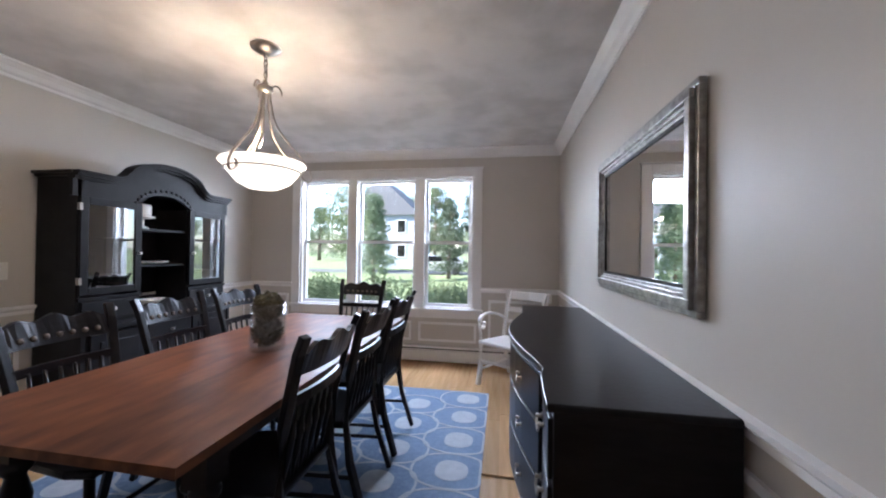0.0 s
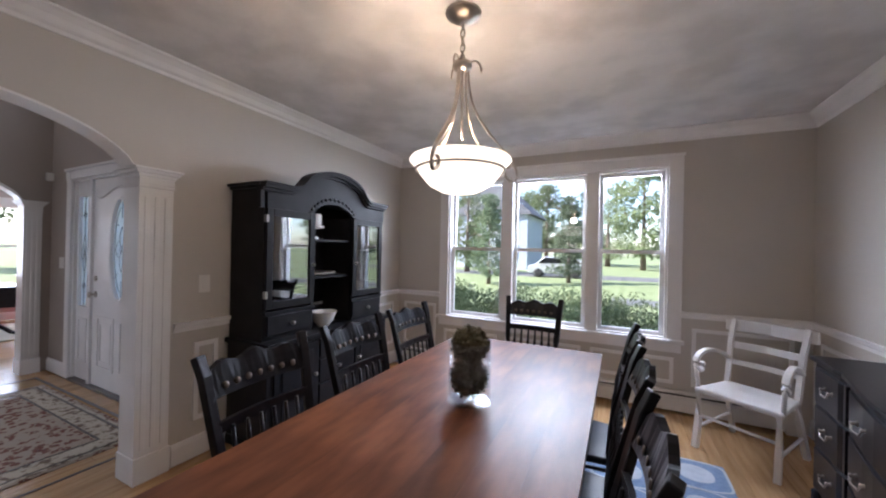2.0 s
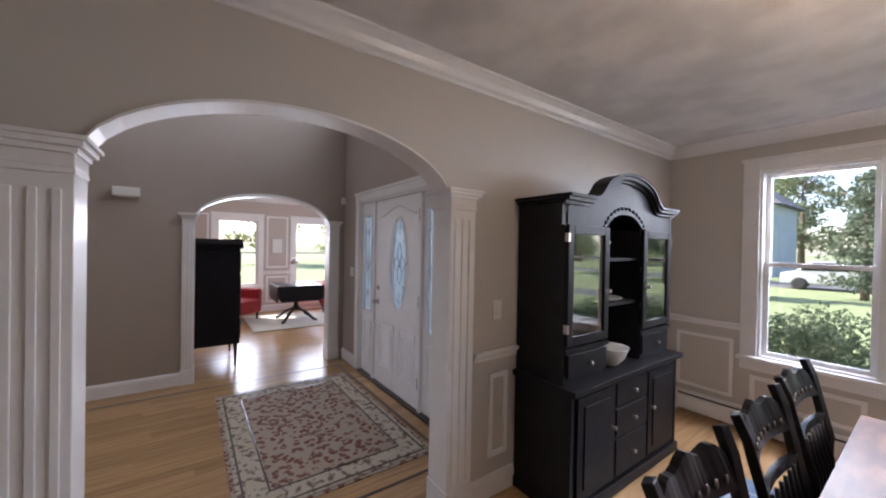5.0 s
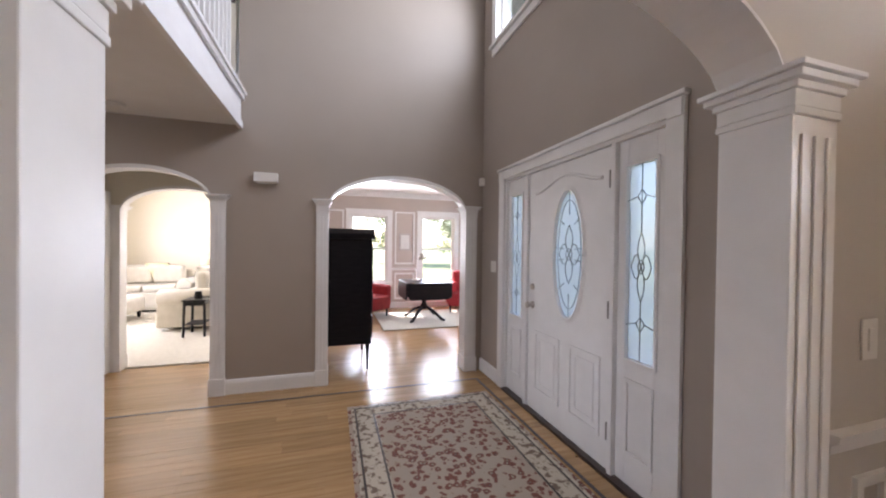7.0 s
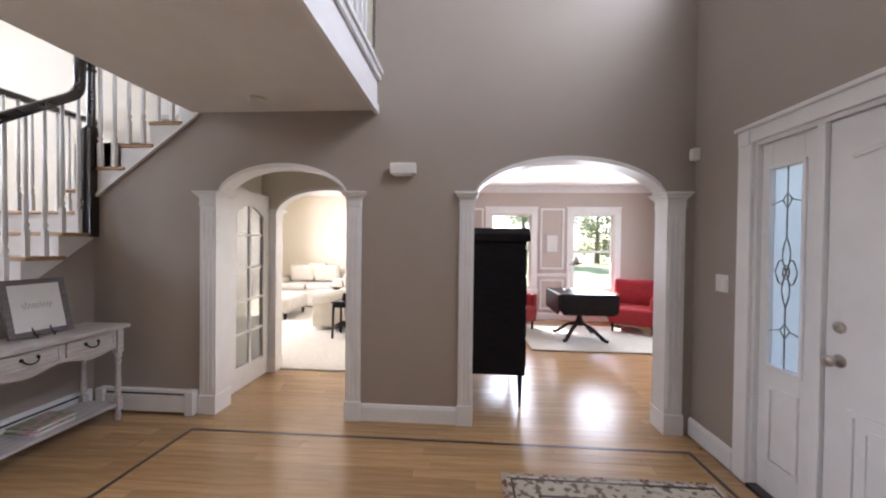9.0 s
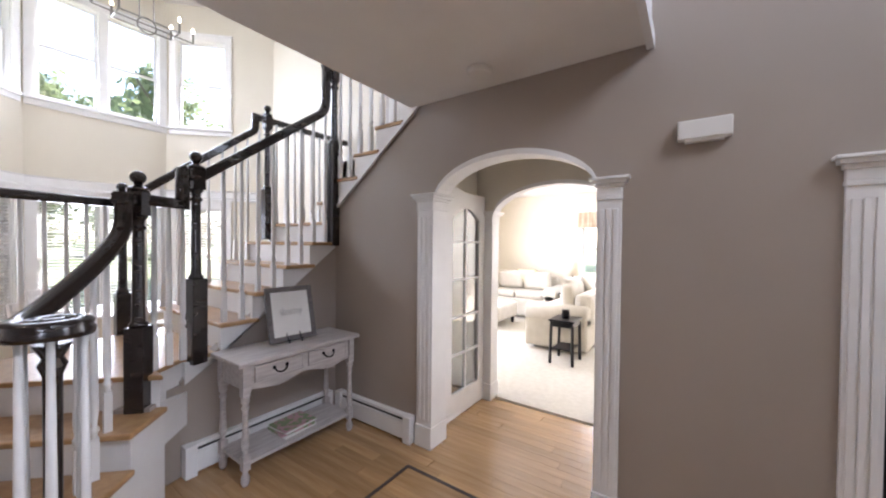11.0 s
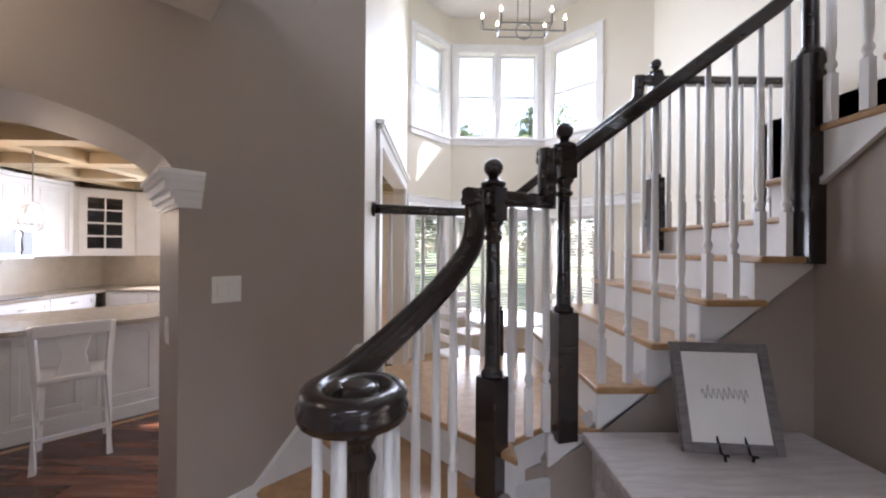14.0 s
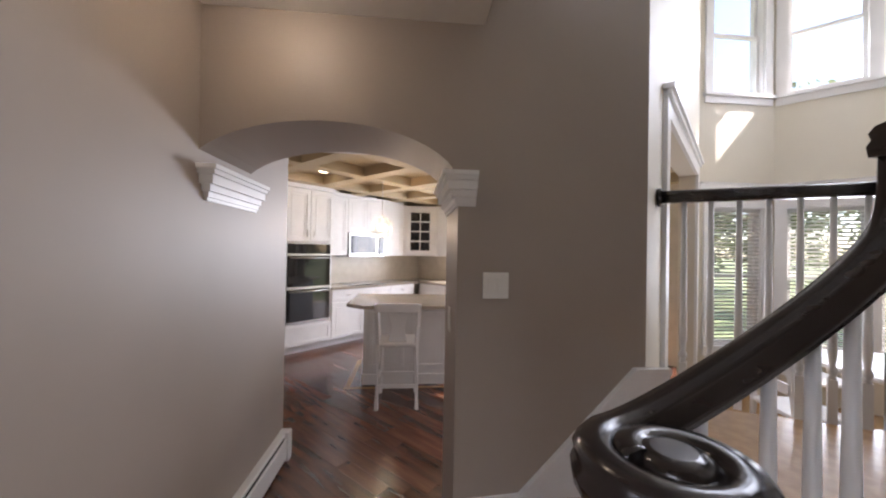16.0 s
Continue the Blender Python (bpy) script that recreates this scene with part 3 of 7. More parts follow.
def corbel(m):
    s = Shape()
    for o, z0, z1 in ((0.008, 1.72, 1.735), (0.018, 1.735, 1.76), (0.034, 1.76, 1.79), (0.055, 1.79, 1.83), (0.068, 1.83, 1.85), (0.08, 1.85, 1.87)):
        s.box(-o, -o, z0, 0.0, 0.5, z1, m)
        s.box(0.0, -o, z0, 0.08, 0.0, z1, m)
    return tagged(s.make("arch_capital", M_WHITE), "white stepped capital at arch spring", "trim", "arch capitals", "structure")


corbel(mK @ pose(1.19, 0, 0))
corbel(mK @ Matrix.Diagonal((-1, 1, 1, 1)) @ pose(-0.067, 0.06, 0))
heater("baseboard_heater", (-2.85, -2.25), (-2.21, -2.89))
skirt = Shape()
rotK = mK @ Matrix(((1, 0, 0, 0), (0, 0, 1, 0), (0, 1, 0, 0), (0, 0, 0, 1)))
skirt.prism([(1.21, 0.0), (2.22, 0.0), (2.22, 0.97), (2.05, 0.97), (1.5, 0.4), (1.21, 0.38)], -0.02, 0, rotK)
skirt.prism([(1.2, 0.355), (1.5, 0.375), (2.05, 0.945), (2.22, 0.945), (2.22, 0.975), (2.045, 0.975), (1.49, 0.405), (1.2, 0.385)], -0.032, 0, rotK)
tagged(skirt.make("stair_skirt_board", M_WHITE), "white skirt board beside the stairs", "trim", "", "structure")

# bridge between the upper rooms
slab = Shape().prism([(-6.55, -0.5), (-6.55, -2.07), (-4.75, -2.07), (-3.82, -3.03), (-2.86, -2.12), (-3.5, -1.6), (-3.5, -0.5)], 2.56, 2.84).make("ceiling_bridge", M_FLATCEIL)
tagged(slab, "white painted underside of the upper landing", "ceiling", "", "structure")
fas = Shape()
for y in (-0.5,):
    fas.box(-6.55, y, 2.53, -3.5, y + 0.02, 2.86).box(-6.55, y + 0.02, 2.8, -3.5, y + 0.05, 2.86).box(-6.55, y + 0.02, 2.53, -3.5, y + 0.035, 2.6)
tagged(fas.make("bridge_fascia", M_WHITE), "white moulded edge of the upper landing", "trim", "", "structure")
upr = thing("upper_railing", "white balustrade with dark rail on upper landing", "railing")
s = Shape()
for i in range(26):
    x = -6.45 + i * 0.115
    s.box(x - 0.016, -0.58, 2.86, x + 0.016, -0.548, 3.7)
s.make("balusters", M_WHITE, upr)
Shape().box(-6.55, -0.6, 3.7, -3.5, -0.53, 3.76).make("handrail", M_RAIL, upr, 0.01)
Shape().box(-6.55, -0.62, 2.845, -3.5, -0.43, 2.875).make("nosing", M_WHITE, upr)

# stair hall and breakfast bay
wall("wall_hall_east", (-4.42, -3.57), (-4.42, -6.37), 0, FC, 0.14, M_CREAM, [(0.52, 2.4, 0, 2.32, 0)], "cream wall with cased opening")
B = [(-4.42, -6.37), (-5.05, -7.0), (-6.5, -7.0), (-7.6, -5.9), (-7.6, -2.07)]
HZ0, HZ1 = 3.3, 4.66
wall("wall_bay_left", B[0], B[1], 0, FC, 0.16, M_CREAM, [(0.14, 0.76, 0.55, 2.05, 0), (0.14, 0.76, HZ0, HZ1, 0)], "cream bay wall")
wall("wall_bay_mid", B[1], B[2], 0, FC, 0.16, M_CREAM, [(0.1, 1.36, 0.55, 2.05, 0), (0.1, 1.36, HZ0, HZ1, 0)], "cream bay wall")
wall("wall_bay_right", B[2], B[3], 0, FC, 0.16, M_CREAM, [(0.14, 0.84, 0.55, 2.05, 0), (0.14, 0.84, HZ0, HZ1, 0)], "cream bay wall")
wall("wall_hall_west", B[3], B[4], 0, FC, 0.12, M_CREAM, (), "cream stair wall")
for k, (i, a, b, n) in enumerate(((0, 0.14, 0.76, 1), (1, 0.1, 1.36, 2), (2, 0.14, 0.84, 1))):
    window_unit("window_%d" % (3 + k), B[i], B[i + 1], a, b, HZ0, HZ1, 0.16, n, label="white upper bay window")
    window_unit("window_%d" % (6 + k), B[i], B[i + 1], a, b, 0.55, 2.05, 0.16, n, label="white lower bay window")
moulding("bay_ledge", [(B[0], B[1]), (B[1], B[2]), (B[2], B[3])], [(0, 0), (0.05, 0), (0.05, 0.03), (0.02, 0.05), (0.02, 0.14), (0.04, 0.16), (0, 0.16)], 2.16)
hc = Shape().box(-7.75, -7.2, FC, -3.36, 2.2, FC + 0.1).make("ceiling_hall", M_FLATCEIL)
tagged(hc, "white high ceiling of foyer and stair hall", "ceiling", "", "structure")
mo = frame_of((-4.42, -3.57), (-4.42, -6.37))
cs = Shape()
cs.box(0.41, -0.025, 0, 0.52, 0, 2.32, mo).box(2.4, -0.025, 0, 2.51, 0, 2.32, mo).box(0.41, -0.025, 2.32, 2.51, 0, 2.45, mo).box(0.38, -0.06, 2.45, 2.54, 0, 2.48, mo).box(0.39, -0.045, 2.42, 2.53, -0.025, 2.45, mo)
tagged(cs.make("opening_casing", M_WHITE), "white door casing with crown cap", "trim", "", "structure")
bl = thing("window_blinds", "white horizontal slat blinds, half open", "blinds")
s = Shape()
for i, a, b in ((0, 0.16, 0.74), (1, 0.12, 1.34), (2, 0.16, 0.82)):
    m = frame_of(B[i], B[i + 1])
    for k in range(36):
        z = 0.62 + k * 0.04
        s.box(a, -0.012, -0.002, b, 0.012, 0.002, m @ pose(0, 0.022, z, -42, 0, 0))
    s.box(a, 0.005, 2.0, b, 0.04, 2.04, m)
s.make("slats", M_BLIND, bl)

wall("wall_upper_hall_west", (-7.6, -2.07), (-7.6, -0.5), 2.58, FC, 0.12, M_CREAM, (), "cream upper hall wall")
wall("wall_upper_hall_north", (-7.6, -0.63), (-6.57, -0.63), 2.58, FC, 0.1, M_CREAM, (), "cream upper hall wall")
tagged(Shape().box(-7.6, -1.98, 2.6, -6.56, -0.64, 2.835).make("floor_upper_hall", M_OAKX), "oak upper hall floor", "floor", "", "structure")

# vestibule to the living room
V = -7.55
wall("wall_vestibule_south", (-6.69, -2.06), (-7.55, -2.06), 0, 2.5, 0.1, M_CREAM, (), "tan vestibule wall")
wall("wall_vestibule_north", (-7.55, -0.58), (-6.69, -0.58), 0, 2.5, 0.1, M_CREAM, (), "tan vestibule wall")
VW0, VW1 = (V, -2.06), (V, -0.58)
wall("wall_vestibule_west", VW0, VW1, 0, 2.5, 0.1, M_CREAM, [(0.18, 1.36, 0, 1.82, 0.30)], "tan vestibule wall with inner arch")
mv = frame_of(VW0, VW1)
pilaster("pilaster", mv @ pose(0.08, 0, 0), 0.1, 0.1, 1.84, False)
pilaster("pilaster", mv @ pose(1.36, 0, 0), 0.1, 0.1, 1.84, False)
arch_trim("arch_trim", mv, 0.18, 1.36, 1.82, 0.30, 0.1, 0.022)
vc = Shape().box(-7.66, -2.1, 2.5, -6.69, -0.48, 2.55).make("ceiling_vestibule", M_FLATCEIL)
tagged(vc, "white vestibule ceiling", "ceiling", "", "structure")

# living room
wall("wall_living_west", (-12.3, -4.5), (-12.3, 0.2), 0, DC, 0.14, M_CREAM, [(2.3, 4.1, 0.75, 2.15, 0)], "cream living room wall")
wall("wall_living_south", (-7.66, -4.4), (-12.3, -4.4), 0, DC, 0.1, M_CREAM, [(1.3, 3.2, 0.8, 2.2, 0)], "cream living room wall")
wall("wall_living_north", (-12.3, 0.12), (-7.65, 0.12), 0, DC, 0.06, M_CREAM, (), "cream living room wall")
wall("wall_living_east_south", (-7.66, -2.0), (-7.66, -4.4), 0, DC, 0.06, M_CREAM, (), "cream living room wall")
wall("wall_living_east_north", (-7.66, 0.12), (-7.66, -0.58), 0, DC, 0.06, M_CREAM, (), "cream living room wall")
window_unit("window_9", (-12.3, -4.5), (-12.3, 0.2), 2.3, 4.1, 0.75, 2.15, 0.14, 2, label="white living room window")
carpet = Shape().box(-12.3, -4.4, -0.012, -7.62, 0.12, 0.014).make("carpet", M_CARPET)
tagged(carpet, "cream fitted carpet", "carpet", "", "structure")
lc = Shape().box(-12.4, -4.5, DC, -7.66, 4.5, DC + 0.1).make("ceiling_west_rooms", M_FLATCEIL)
tagged(lc, "white ceiling", "ceiling", "", "structure")
lc2 = Shape().box(-7.66, 0.0, DC, -6.69, 4.5, DC + 0.1).make("ceiling_study", M_FLATCEIL)
tagged(lc2, "white ceiling", "ceiling", "", "structure")

# study
M_STUDY = mat("pinkish_beige_paint", (0.5, 0.43, 0.38), (0.48, 0.41, 0.36), 0.5, scale=2)
SW0, SW1 = (-10.8, 0.2), (-10.8, 4.33)
wall("wall_study_west", SW0, SW1, 0, DC, 0.14, M_STUDY, [(0.55, 1.35, 0.6, 2.1, 0), (2.15, 2.95, 0.6, 2.1, 0)], "beige study wall with windows")
wall("wall_study_north", (-10.8, 4.33), (-6.69, 4.33), 0, DC, 0.14, M_STUDY, [(1.4, 3.0, 0.6, 2.1, 0)], "beige study wall")
wall("wall_study_south", (-6.69, 0.19), (-10.8, 0.19), 0, DC, 0.06, M_STUDY, (), "beige study wall")
wall("wall_study_east", (-6.70, 4.33), (-6.70, 2.03), 0, DC, 0.1, M_STUDY, (), "beige study wall")
window_unit("window_10", SW0, SW1, 0.55, 1.35, 0.6, 2.1, 0.14, 1, 0.11, "white study window")
window_unit("window_11", SW0, SW1, 2.15, 2.95, 0.6, 2.1, 0.14, 1, 0.11, "white study window")
window_unit("window_12", (-10.8, 4.33), (-6.69, 4.33), 1.4, 3.0, 0.6, 2.1, 0.14, 2, 0.11, "white study window")
pf = Shape()
mS = frame_of(SW0, SW1)
panel_frame(pf, mS, 1.52, 1.98, 1.0, 2.2, 0.035, 0.02)
panel_frame(pf, mS, 1.52, 1.98, 0.2, 0.8, 0.035, 0.02)
panel_frame(pf, mS, 0.05, 0.4, 1.0, 2.2, 0.035, 0.02)
tagged(pf.make("wall_panel_frames", M_WHITE), "white picture-frame wall moulding", "trim", "", "structure")
moulding("chair_rail_study", [((-10.8, 1.66), (-10.8, 2.24))], RAIL, 0.92)
moulding("crown_study", [(SW0, SW1)], CROWN, DC)
moulding("baseboard_study", [(SW0, SW1)], BASE, 0)

# kitchen
kf = Shape().prism([(-4.28, -7.4), (0.75, -7.4), (0.75, -2.91), (-2.19, -2.91), (-2.93, -2.16), (-3.75, -2.98), (-3.4, -3.36), (-4.28, -4.22)], -0.012, 0.004)
kfo = kf.make("floor_kitchen", M_BRAZIL)
tagged(kfo, "red-brown hardwood kitchen floor", "floor", "", "structure")
wall("wall_kitchen_east", (0.75, -2.0), (0.75, -7.4), 0, 2.62, 0.1, M_TILE, (), "cream kitchen wall")
wall("wall_kitchen_south", (0.75, -7.4), (-4.28, -7.4), 0, 2.62, 0.1, M_TILE, [(1.35, 3.2, 1.1, 2.2, 0)], "cream kitchen wall")
wall("wall_kitchen_north", (-2.19, -2.91), (0.75, -2.91), 0, 2.62, 0.1, M_TAUPE, (), "taupe kitchen wall")
kc = Shape().prism([(-4.28, -7.4), (0.75, -7.4), (0.75, -2.92), (-2.96, -2.92), (-4.28, -4.24)], 2.58, 2.68)
for k in range(5):
    y = -7.2 + k * 0.85
    kc.box(max(-4.28, y + 0.16), y, 2.46, 0.75, y + 0.18, 2.58)
for k in range(5):
    x = -3.9 + k * 0.95
    kc.box(x, -7.4, 2.461, x + 0.18, min(-3.06, x - 0.04), 2.579)
kco = kc.make("ceiling_kitchen", M_COFFER)
tagged(kco, "tan coffered kitchen ceiling", "ceiling", "", "structure")
pc = Shape().prism([(-2.9, -2.15), (-2.0, -3.05), (-2.6, -3.66), (-3.5, -2.8)], 2.3, 2.4).make("ceiling_passage", M_FLATCEIL)
tagged(pc, "white passage ceiling", "ceiling", "", "structure")
# closing shell above: unseen flat slab added over the ceilings to shut out sky
tagged(Shape().box(-12.5, -7.6, 5.4, 0.95, 4.6, 5.5).make("roof", M_ROOF), "unseen flat grey slab closing the house above", "roof", "", "structure")

# ---- stairs ----
R, RUN = 0.191, 0.275
stairs = thing("staircase", "white staircase with oak treads winding up to landing", "staircase")
u = Vector((-0.7071, -0.7071, 0))
v = Vector((-0.7071, 0.7071, 0))
O1 = Vector((-3.53, -2.78, 0))                  # on the diagonal wall
S1 = 4.78                                          # way up along u of the first nose


def dpt(s, w):
    """Point of the diagonal flight: s along the climb, w out from the wall."""
    return Vector((u.x * s + v.x * (0.53 + w), u.y * s + v.y * (0.53 + w), 0))


def poly(s, pts, z0, z1):
    s.prism([(p[0], p[1]) for p in pts], z0, z1)


risers, treads = Shape(), Shape()
Wd = 1.17
for k in range(3):
    a, b = S1 + RUN * k, S1 + RUN * (k + 1)
    poly(risers, [dpt(a + 0.02, 0), dpt(a + 0.02, Wd), dpt(b + 0.3, Wd), dpt(b + 0.3, 0)], R * k if k == 0 else R * k - 0.05, R * (k + 1) - 0.03)
    ext = 0.035
    poly(treads, [dpt(a - 0.015, 0), dpt(a - 0.015, Wd + ext), dpt(b + 0.02, Wd + ext), dpt(b + 0.02, 0)], R * (k + 1) - 0.03, R * (k + 1))
# rounded starting step
pts = [dpt(S1 - 0.015, Wd)] + [tuple(Vector(dpt(S1 + 0.13, Wd)) + (u * -math.cos(t * math.pi / 10) + v * math.sin(t * math.pi / 10)) * 0.145) for t in range(11)]
poly(treads, pts, R - 0.029, R + 0.001)
poly(risers, [tuple(Vector(dpt(S1 + 0.13, Wd)) + (u * -math.cos(t * math.pi / 10) + v * math.sin(t * math.pi / 10)) * 0.115) for t in range(11)], 0, R - 0.03)
# first landing
Z1 = 4 * R
LA = S1 + RUN * 3
land = [dpt(LA - 0.015, 0), dpt(LA - 0.015, Wd + 0.03), (-5.18, -2.86), (-5.36, -2.99), (-5.6, -2.95), (-5.6, -4.1), (-5.3, -4.1), (-4.42, -3.75)]
poly(treads, land, Z1 - 0.03, Z1)
poly(risers, [dpt(LA + 0.01, 0), dpt(LA + 0.01, Wd), (-5.17, -2.89), (-5.36, -3.015), (-5.6, -2.97), (-5.6, -4.08), (-5.3, -4.08), (-4.44, -3.75)], Z1 - 0.3, Z1 - 0.03)
# second flight, along x
YF, YB = -2.97, -4.1
for k in range(5):
    x = -5.57 - 0.24 * k
    z = R * (5 + k)
    risers.box(x - 0.6 if k < 4 else -7.6, YB, z - R - 0.05, x - 0.02, YF - 0.03, z - 0.03)
    treads.box(x - 0.26 if k < 4 else -7.6, YB - 0.03, z - 0.03, x + 0.01, YF + 0.035, z)
Z2 = 9 * R
# third flight, along y
for k in range(5):
    y = -3.22 + 0.26 * k
    z = Z2 + R * (k + 1)
    risers.box(-7.595 + 0.003 * k, y + 0.02, z - R + 0.001, -6.57 - 0.003 * k, min(y + 0.5, -2.0 - 0.004 * k), z - 0.031)
    treads.box(-7.6, y - 0.01, z - 0.03, -6.52, min(y + 0.29, -1.97), z)
risers.make("riser", M_WHITE, stairs)
treads.make("tread", M_OAKX, stairs, 0.008)
# white stringer faces
st = Shape()
RX = Matrix(((1, 0, 0, 0), (0, 0, 1, 0), (0, 1, 0, 0), (0, 0, 0, 1)))
st.prism([(-5.36, Z1 - 0.03), (-5.36, Z1 - 0.17), (-6.53, Z2 - 0.24), (-6.53, Z2 - 0.03), (-6.51, Z2 - 0.03), (-6.51, 8 * R - 0.03), (-6.27, 8 * R - 0.03), (-6.27, 7 * R - 0.03), (-6.03, 7 * R - 0.03), (-6.03, 6 * R - 0.03), (-5.79, 6 * R - 0.03), (-5.79, 5 * R - 0.03), (-5.57, 5 * R - 0.03), (-5.57, Z1 - 0.03)][::-1], YF - 0.02, YF + 0.012, RX)
RY = Matrix(((0, 0, 1, 0), (1, 0, 0, 0), (0, 1, 0, 0), (0, 0, 0, 1)))
prof = [(-2.97, 1.82), (-2.03, 2.53), (-2.0, 2.56)]
for k in range(4, 0, -1):
    z = Z2 + R * (k + 1) - 0.03
    prof += [(min(-2.0, -3.22 + 0.26 * (k + 1) - 0.005), z), (max(-2.97, -3.22 + 0.26 * k), z)]
st.prism(prof, -6.565, -6.535, RY)
st.sweep([(-6.53, -2.97, 1.82), (-6.53, -2.03, 2.53)], [(-0.012, -0.012), (0.012, -0.012), (0.012, 0.012), (-0.012, 0.012)], False)
st.make("stringer", M_WHITE, stairs)
# grey wall under the flights
un = Shape()
un.prism([(-5.34, 0), (-6.55, 0), (-6.55, Z2 - 0.2), (-5.34, Z1 - 0.15)][::-1], YF - 0.1, YF, RX)
un.prism([(-2.97, 0), (-2.1, 0), (-2.1, 2.48), (-2.97, 1.83)], -6.69, -6.55, RY)
un.prism([(p[0], p[1]) for p in (dpt(LA - 0.05, Wd - 0.02), dpt(LA + 0.03, Wd - 0.02), (-5.2, -2.93), (-5.345, YF - 0.002), (-5.345, -3.1), dpt(LA - 0.05, Wd - 0.2))], 0, Z1 - 0.17)
tagged(un.make("wall_under_stairs", M_TAUPE), "taupe wall under the stairs", "wall", "", "structure")
fs = Shape()
for k in range(3):
    a = S1 + RUN * k
    fs.prism([(p[0], p[1]) for p in (dpt(a + 0.02, Wd - 0.01), dpt(a + 0.02, Wd + 0.012), dpt(a + RUN + 0.03, Wd + 0.012), dpt(a + RUN + 0.03, Wd - 0.01))], 0, R * (k + 1) - 0.03)
fs.make("stringer", M_WHITE, stairs)


def baluster(_, x, y, z, top):
    s = Shape()
    s.box(x - 0.016, y - 0.016, z, x + 0.016, y + 0.016, z + 0.2)
    s.lathe([(0.016, 0), (0.011, 0.015), (0.019, 0.03), (0.019, 0.045), (0.011, 0.06), (0.017, 0.12), (0.011, max(0.2, top - z - 0.2))], x, y, z + 0.2, 8)
    s.make("baluster", M_WHITE, stairs)


def newel(x, y, b0, b1, top, rot=0.0):
    """Turned post: square block from b0 to b1, tapered shaft, small upper block, ball on top."""
    s = Shape()
    m = pose(x, y, 0, 0, 0, rot)
    w, n = 0.048, top
    s.box(-w, -w, b0, w, w, b1, m, 0.005)
    s.lathe([(0.04, b1 - 0.001), (0.046, b1 + 0.008), (0.044, b1 + 0.018), (0.033, b1 + 0.028), (0.031, b1 + 0.05), (0.027, n - 0.345), (0.027, n - 0.33), (0.038, n - 0.322), (0.038, n - 0.31), (0.028, n - 0.302), (0.03, n - 0.275), (0.042, n - 0.26), (0.042, n - 0.249)], m=m, n=18)
    s.box(-0.041, -0.041, n - 0.25, 0.041, 0.041, n - 0.115, m, 0.004)
    s.lathe([(0.04, n - 0.116), (0.05, n - 0.11), (0.05, n - 0.098), (0.036, n - 0.092), (0.022, n - 0.084), (0.02, n - 0.07)], m=m, n=18)
    s.lathe([(0.038 * math.sin(math.pi * i / 12) + 0.0005, n - 0.038 - 0.038 * math.cos(math.pi * i / 12)) for i in range(13)], m=m, n=18)
    return s.make("newel_post", M_RAIL, stairs)


HSEC = [(-0.03, -0.03), (0.03, -0.03), (0.034, -0.008), (0.026, 0.004), (0.031, 0.018), (0.02, 0.031), (0, 0.035), (-0.02, 0.031), (-0.031, 0.018), (-0.026, 0.004), (-0.034, -0.008)]
N_1 = (-5.09, -2.82)
N_2 = (-5.43, -2.98)
N_3 = (-6.51, -4.08)
N_0 = (-5.31, -4.08)
N_4 = (-6.525, -2.97)
newel(*N_1, 0.52, 1.045, 1.913, 45)
newel(*N_2, 0.715, 1.277, 2.115, 12)
newel(*N_0, 0.66, 1.1, 1.993)
newel(*N_3, 1.55, 2.1, 3.0)
newel(*N_4, 1.495, 2.42, 3.24)


def bez(p0, p1, p2, p3, n=10):
    out = []
    for i in range(n + 1):
        t = i / n
        out.append(Vector(p0) * (1 - t) ** 3 + Vector(p1) * 3 * t * (1 - t) ** 2 + Vector(p2) * 3 * t * t * (1 - t) + Vector(p3) * t ** 3)
    return out


# volute and first rail
VX, VY, VZ = -4.69, -2.235, 1.2


class Rails(Shape):
    def sweep(self, path, section, smooth=True, closed=False):
        Shape().sweep(path, section, smooth, closed).make("handrail", M_RAIL, stairs)


hr = Rails()
spiral = []
for i in range(30):
    a = -0.57 + (29 - i) * 0.262                          # turns round the volute's eye
    r = 0.046 + 0.064 * (i / 29.0) ** 0.8
    spiral.append(Vector((VX + r * math.cos(a), VY + r * math.sin(a), VZ)))
last = spiral[-1]
tang = (spiral[-1] - spiral[-2]).normalized()
G1 = Vector((N_1[0] + 0.083, N_1[1] + 0.083, 0))
foot = G1 + Vector((0.0, 0.0, 1.62))
rail1 = spiral + bez(last, last + tang * 0.13, foot + Vector((0.12, 0.12, -0.22)), foot + Vector((0.035, 0.035, -0.09)), 14)[1:]
rail1 += bez(foot + Vector((0.035, 0.035, -0.09)), foot + Vector((0.012, 0.012, -0.055)), foot + Vector((0.003, 0.003, -0.02)), foot + Vector((0, 0, 0.03)), 6)[1:] + [foot + Vector((-0.002, -0.002, 0.155))]
hr.sweep(rail1, [(a * 1.02, c * 1.05) for a, c in HSEC])
hr.lathe([(0.04, -0.038), (0.056, -0.012), (0.056, 0.016), (0.046, 0.032), (0.03, 0.037)], VX, VY, VZ, 22)
hr.sweep([foot + Vector((0.028, 0.028, 0.125)), Vector((N_1[0], N_1[1], 1.745))], HSEC)
